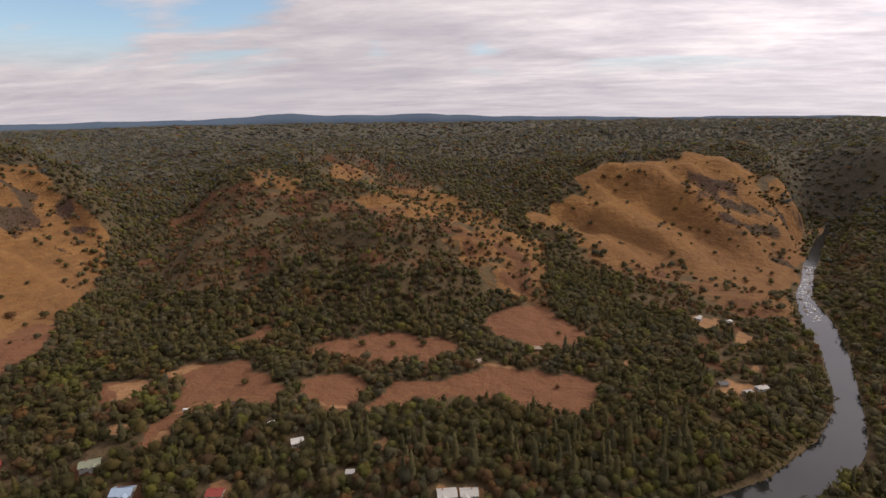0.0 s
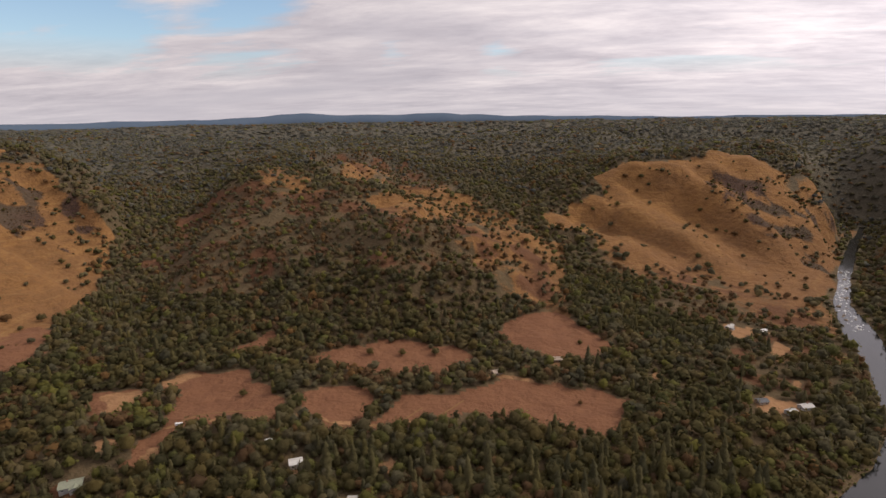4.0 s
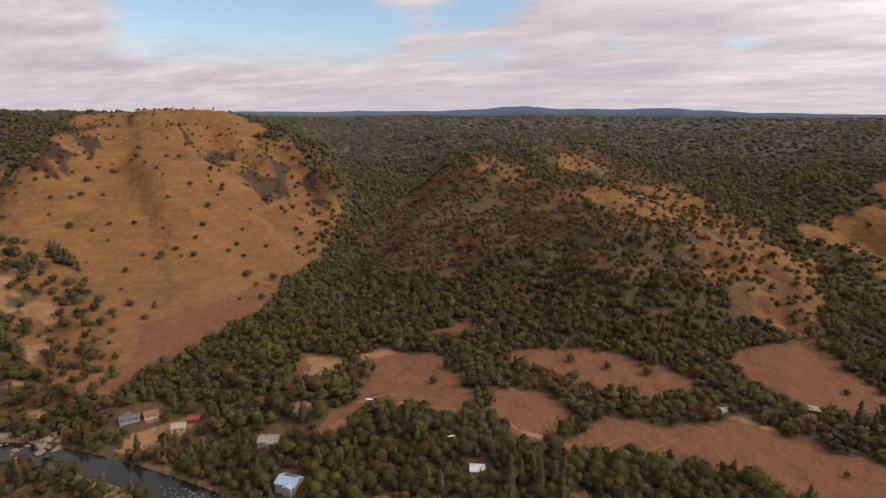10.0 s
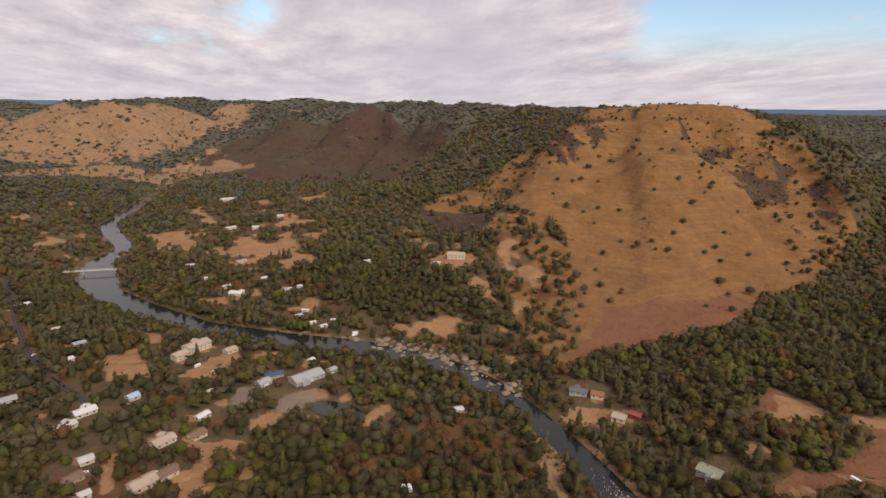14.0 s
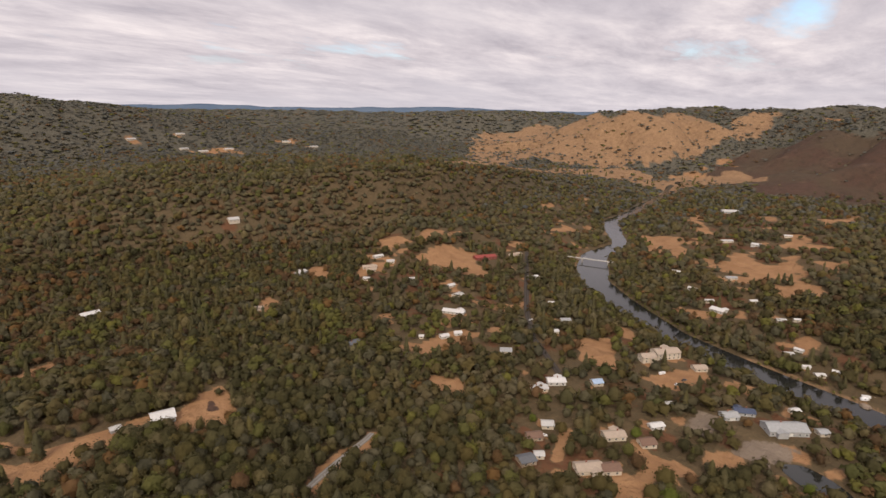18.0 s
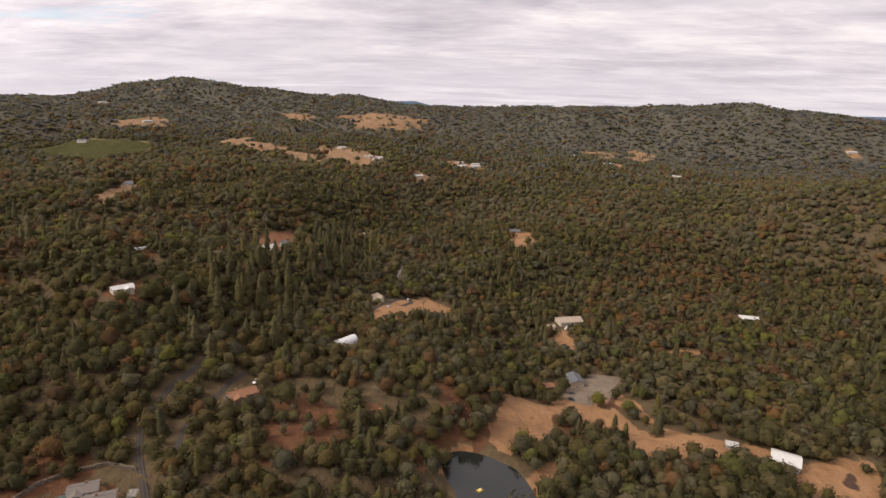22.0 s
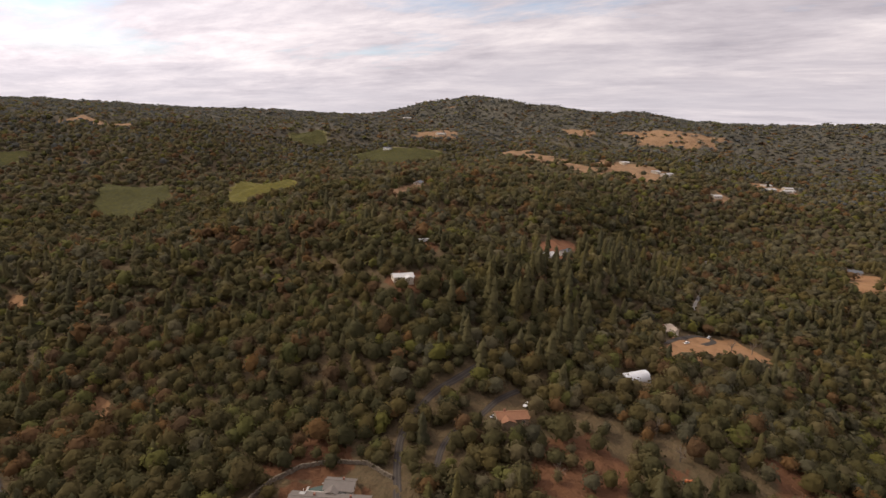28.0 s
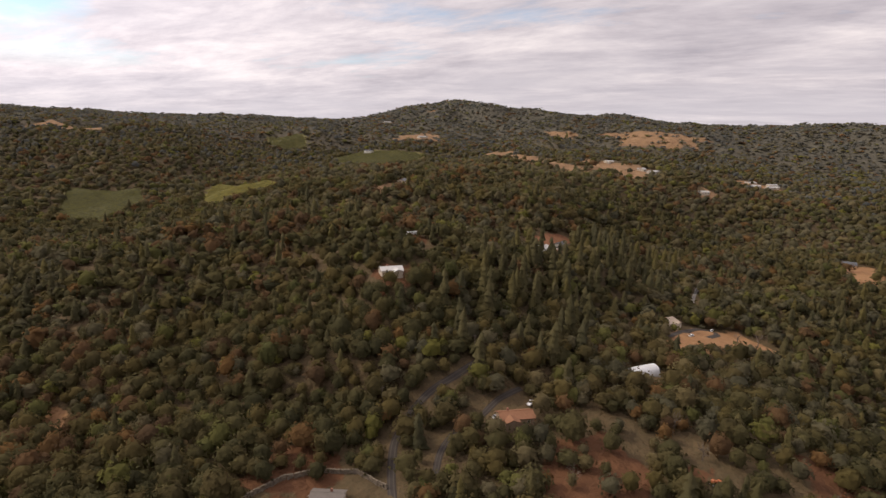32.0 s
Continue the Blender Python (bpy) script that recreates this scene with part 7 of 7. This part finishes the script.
# roads keep a strip clear of crowns
for kind, poly in COVER:
    if kind in ("road", "drive"):
        n = len(poly) // 2
        mid = (poly[:n] + poly[n:][::-1]) / 2
        for a, b in zip(mid[:-1], mid[1:]):
            for f in np.arange(0, 1, 7 / max(7, np.hypot(*(b - a)))):
                YARDS.append((*(a + f * (b - a)), 4.4))

pine_stands()
woods()


# ---- single oaks on open ground ----
def oak_master(seed):
    ob = new("oak_tree")
    g = np.random.default_rng(seed)
    v, t, w = broad(seed, 8, 4, 7, 150, 0.11)
    me = mesh_from("crown", v * (9.0, 9.0, 8.4), t, (LIVE_OAK, BLUE_OAK, LIVE_OAK, BROWN_OAK)[seed % 4], normals=w)
    me.attributes.new("tone", "FLOAT", "POINT").data.foreach_set("value", np.full(len(v), g.uniform(0, 1), np.float32))
    crown = new("crown", me)
    crown.parent = ob
    bm = bmesh.new()
    bmesh.ops.create_cone(bm, cap_ends=True, segments=7, radius1=0.42, radius2=0.22, depth=3.6, matrix=pose(0, 0, 1.3))
    for k in range(4):
        a = k * 90 + g.uniform(-25, 25)
        bmesh.ops.create_cone(bm, cap_ends=True, segments=5, radius1=0.17, radius2=0.07, depth=2.8, matrix=pose(0, 0, 2.9, 0, 0, a) @ pose(0.8, 0, 0.9, 0, 42, 0))
    part("trunk", bm, BARK, ob, "grey furrowed bark")
    return tagged(ob, "single rounded oak standing on dry open grass", "tree", "oaks on open ground")


def single_oaks():
    masters = [oak_master(201 + k) for k in range(6)]
    spots = []
    x, y = scatter(200, 1650, 15.0)
    s = cover_at(x, y)
    near = np.clip(fbm(x, y, 70, 3, 41) + 0.25, 0, 1)
    edge = np.clip(1 - np.abs(s["gold"] - 0.5) * 1.6, 0, 1) + 0.8 * s["patchy"]
    chance = (s["gold"] > 0.3) * (s["savanna"] < 0.5) * (0.002 + 0.035 * near ** 3 + 0.45 * edge) + (s["dry"] > 0.4) * 0.007 + (s["dirt"] > 0.9) * 0.015
    sel = rng.uniform(0, 1, len(x)) < chance
    x, y = x[sel], y[sel]
    far = np.hypot(x - CX, y - CY)
    order = np.argsort(far)
    z = grid_height(x, y)
    single = order[:230]
    for k, i in enumerate(single):
        size = rng.uniform(0.5, 1.05)
        m = pose(x[i], y[i], z[i] - 0.2, 0, 0, rng.uniform(0, 360))
        ob = masters[k] if k < len(masters) else copy_thing(masters[int(rng.integers(0, len(masters)))], m)
        ob.matrix_world = m @ Matrix.Diagonal((size, size, size * rng.uniform(0.85, 1.1), 1))
    for x0, y0 in LONE_OAKS:
        size = rng.uniform(1.0, 1.45) if math.hypot(x0 - CX, y0 - CY) > 600 else rng.uniform(0.85, 1.15)
        m = pose(x0, y0, float(grid_height(np.array([x0]), np.array([y0]))[0]) - 0.2, 0, 0, rng.uniform(0, 360)) @ Matrix.Diagonal((size, size, 0.95 * size, 1))
        copy_thing(masters[int(rng.integers(0, len(masters)))], m).matrix_world = m
    rest = order[230:]
    pts = np.column_stack([x[rest], y[rest], z[rest] - 0.3])
    plant("scattered_oaks", "scattered dark oaks on distant golden slopes", LIVE_OAK, [broad(301 + 7 * k, 7, 3, 4) for k in range(5)], pts, rng.uniform(5, 10, len(pts)), rng.uniform(5, 9, len(pts)))


# landmark oaks on the meadows and the two golden hills
LONE_OAKS = ((-231, 519), (-207, 544), (-170, 576), (-155, 608), (-103, 587), (-85, 609), (-32, 550), (-12, 547), (-4, 592), (35, 585), (-54, 544), (-115, 507), (-208, 919), (-114, 896), (-30, 857), (22, 995), (-659, 413), (-646, 445), (-680, 354), (-632, 602), (-600, 619), (-657, 761), (-640, 421), (-542, 341), (-778, 422),
             (-758, 377), (-732, 425), (-778, 660), (-1007, 607), (-864, 500), (-1057, 553), (-831, 827), (-723, 790), (-1006, 694), (85, 1095), (110, 1186), (142, 1160), (214, 1277), (347, 1237), (157, 1194), (145, 1252), (182, 1281), (228, 1269), (254, 1275), (271, 1123), (361, 1140), (270, 1027), (279, 1001), (131, 996), (16, 1104))
BRIGHT = ((366, -132, 11), (-156, -515, 9), (-297, -481, 9), (-159, -509, 8), (-201, -471, 8), (-431, 17, 9), (-374, 52, 12), (-437, 116, 9), (-496, 153, 8), (-409, -48, 7), (-159, -169, 7), (-420, 494, 9), (-428, 449, 9))

single_oaks()


def bare_tree(x, y, tall, mat, label, seed, leaves=0):
    """A tree that has lost its leaves: a forked trunk and thin bent limbs, with a few dead sprays if any."""
    g = np.random.default_rng(seed)
    ob = new("dead_tree")
    ob.matrix_world = pose(x, y, float(grid_height(np.array([x]), np.array([y]))[0]) - 0.3, 0, 0, g.uniform(0, 360))
    tagged(ob, label, "tree", "dead trees")
    bm = bmesh.new()
    bmesh.ops.create_cone(bm, cap_ends=True, segments=7, radius1=0.034 * tall, radius2=0.016 * tall, depth=0.5 * tall, matrix=pose(0, 0, 0.24 * tall))
    part("trunk", bm, mat, ob)
    for k in range(9):
        a, tilt, length = k * 40 + g.uniform(-18, 18), g.uniform(22, 62), tall * g.uniform(0.28, 0.5)
        root = pose(0, 0, tall * g.uniform(0.26, 0.47), 0, 0, a) @ pose(0, 0, 0, 0, tilt)
        bm = bmesh.new()
        bmesh.ops.create_cone(bm, cap_ends=True, segments=5, radius1=0.013 * tall, radius2=0.006 * tall, depth=length, matrix=root @ pose(0, 0, length / 2))
        for side in (-1, 1):
            twig = root @ pose(0, 0, length * g.uniform(0.5, 0.9), 0, side * g.uniform(25, 55), g.uniform(0, 360))
            bmesh.ops.create_cone(bm, cap_ends=True, segments=4, radius1=0.006 * tall, radius2=0.002 * tall, depth=length * 0.6, matrix=twig @ pose(0, 0, length * 0.3))
        part("limb", bm, mat, ob)
    if leaves:
        way = g.normal(0, 1, (leaves, 3))
        way /= np.linalg.norm(way, axis=1)[:, None]
        v, t, w = sprays(g, np.array([0, 0, 0.66 * tall]) + way * g.uniform(0.3, 1.0, (leaves, 1)) * (0.26 * tall, 0.26 * tall, 0.34 * tall), way, 0.07 * tall)
        me = mesh_from("crown", v, t, RUST_LEAF, normals=w)
        me.attributes.new("tone", "FLOAT", "POINT").data.foreach_set("value", np.full(len(v), 0.45, np.float32))
        crown = new("crown", me)
        crown.parent = ob


for n, (x, y, tall) in enumerate(((-15, -420, 11), (-27, -437, 12), (-152, -300, 10), (18, -188, 9), (-20, -232, 10), (-6, -246, 11))):
    bare_tree(x, y, tall, BARK, "bare grey oak with leafless limbs on dry soil", 31 + n)
bare_tree(-68, -231, 11, BARK, "dead pine with rust-red needles among green oaks", 47, 260)
bare_tree(140, -268, 9, BARK, "dead oak with rust-red leaves in the woods", 48, 220)
bare_tree(150, -240, 9, BARK, "dead oak with rust-red leaves in the woods", 49, 220)


def bright_tree(x, y, wide, seed):
    ob = new("maple_tree")
    ob.matrix_world = pose(x, y, float(grid_height(np.array([x]), np.array([y]))[0]) - 0.3)
    v, t, w = broad(seed, 8, 4, 7, 150, 0.11)
    me = mesh_from("crown", v * (wide, wide, 0.95 * wide), t, LIME_LEAF, normals=w)
    me.attributes.new("tone", "FLOAT", "POINT").data.foreach_set("value", np.full(len(v), 0.45, np.float32))
    crown = new("crown", me)
    crown.parent = ob
    bm = bmesh.new()
    bmesh.ops.create_cone(bm, cap_ends=True, segments=7, radius1=0.35, radius2=0.2, depth=0.4 * wide, matrix=pose(0, 0, 0.19 * wide))
    part("trunk", bm, BARK, ob)
    tagged(ob, "bright yellow-green broadleaf tree among dark oaks", "tree", "bright trees")


for n, (x, y, wide) in enumerate(BRIGHT):
    bright_tree(x, y, wide, 61 + n)


def brush_patches():
    """Low dark brush on the rocky parts of the golden hills."""
    x, y = scatter(700, 1750, 5.0)
    s = cover_at(x, y)
    patch = fbm(x, y, 34, 4, 33)
    u = rng.uniform(0, 1, len(x))
    keep = ((s["patchy"] > 0.4) & (u < np.clip(0.1 + 1.5 * patch, 0.04, 0.8))) | ((s["gold"] > 0.6) & (fbm(x, y, 60, 3, 37) > 0.62) & (u < 0.12))
    x, y = x[keep], y[keep]
    pts = np.column_stack([x, y, grid_height(x, y) - 0.5])
    wide = rng.uniform(2.0, 4.5, len(x))
    plant("brush", "low dark brown-green brush on rocky slopes", BROWN_OAK, [broad(401 + 7 * k, 5, 2, 2) for k in range(5)], pts, wide, wide * rng.uniform(0.5, 0.8, len(x)))


brush_patches()


def bank_bushes():
    """Low willow scrub along the edges of the river."""
    x, y = scatter(150, 900, 3.6)
    d, half = along(x, y, STREAM)
    keep = (d > half + 1.5) & (d < half + 15) & (rng.uniform(0, 1, len(x)) < np.clip(0.42 + 0.5 * fbm(x, y, 40, 3, 15), 0.05, 0.9))
    x, y = x[keep], y[keep]
    pts = np.column_stack([x, y, grid_height(x, y) - 0.4])
    wide = rng.uniform(2.0, 4.6, len(x))
    plant("bank_bushes", "low yellow-green willow scrub on the river banks", GREEN_TREE, [broad(501 + 7 * k, 6, 2, 3, 4, 0.2) for k in range(5)], pts, wide, wide * rng.uniform(0.6, 0.95, len(x)))


bank_bushes()
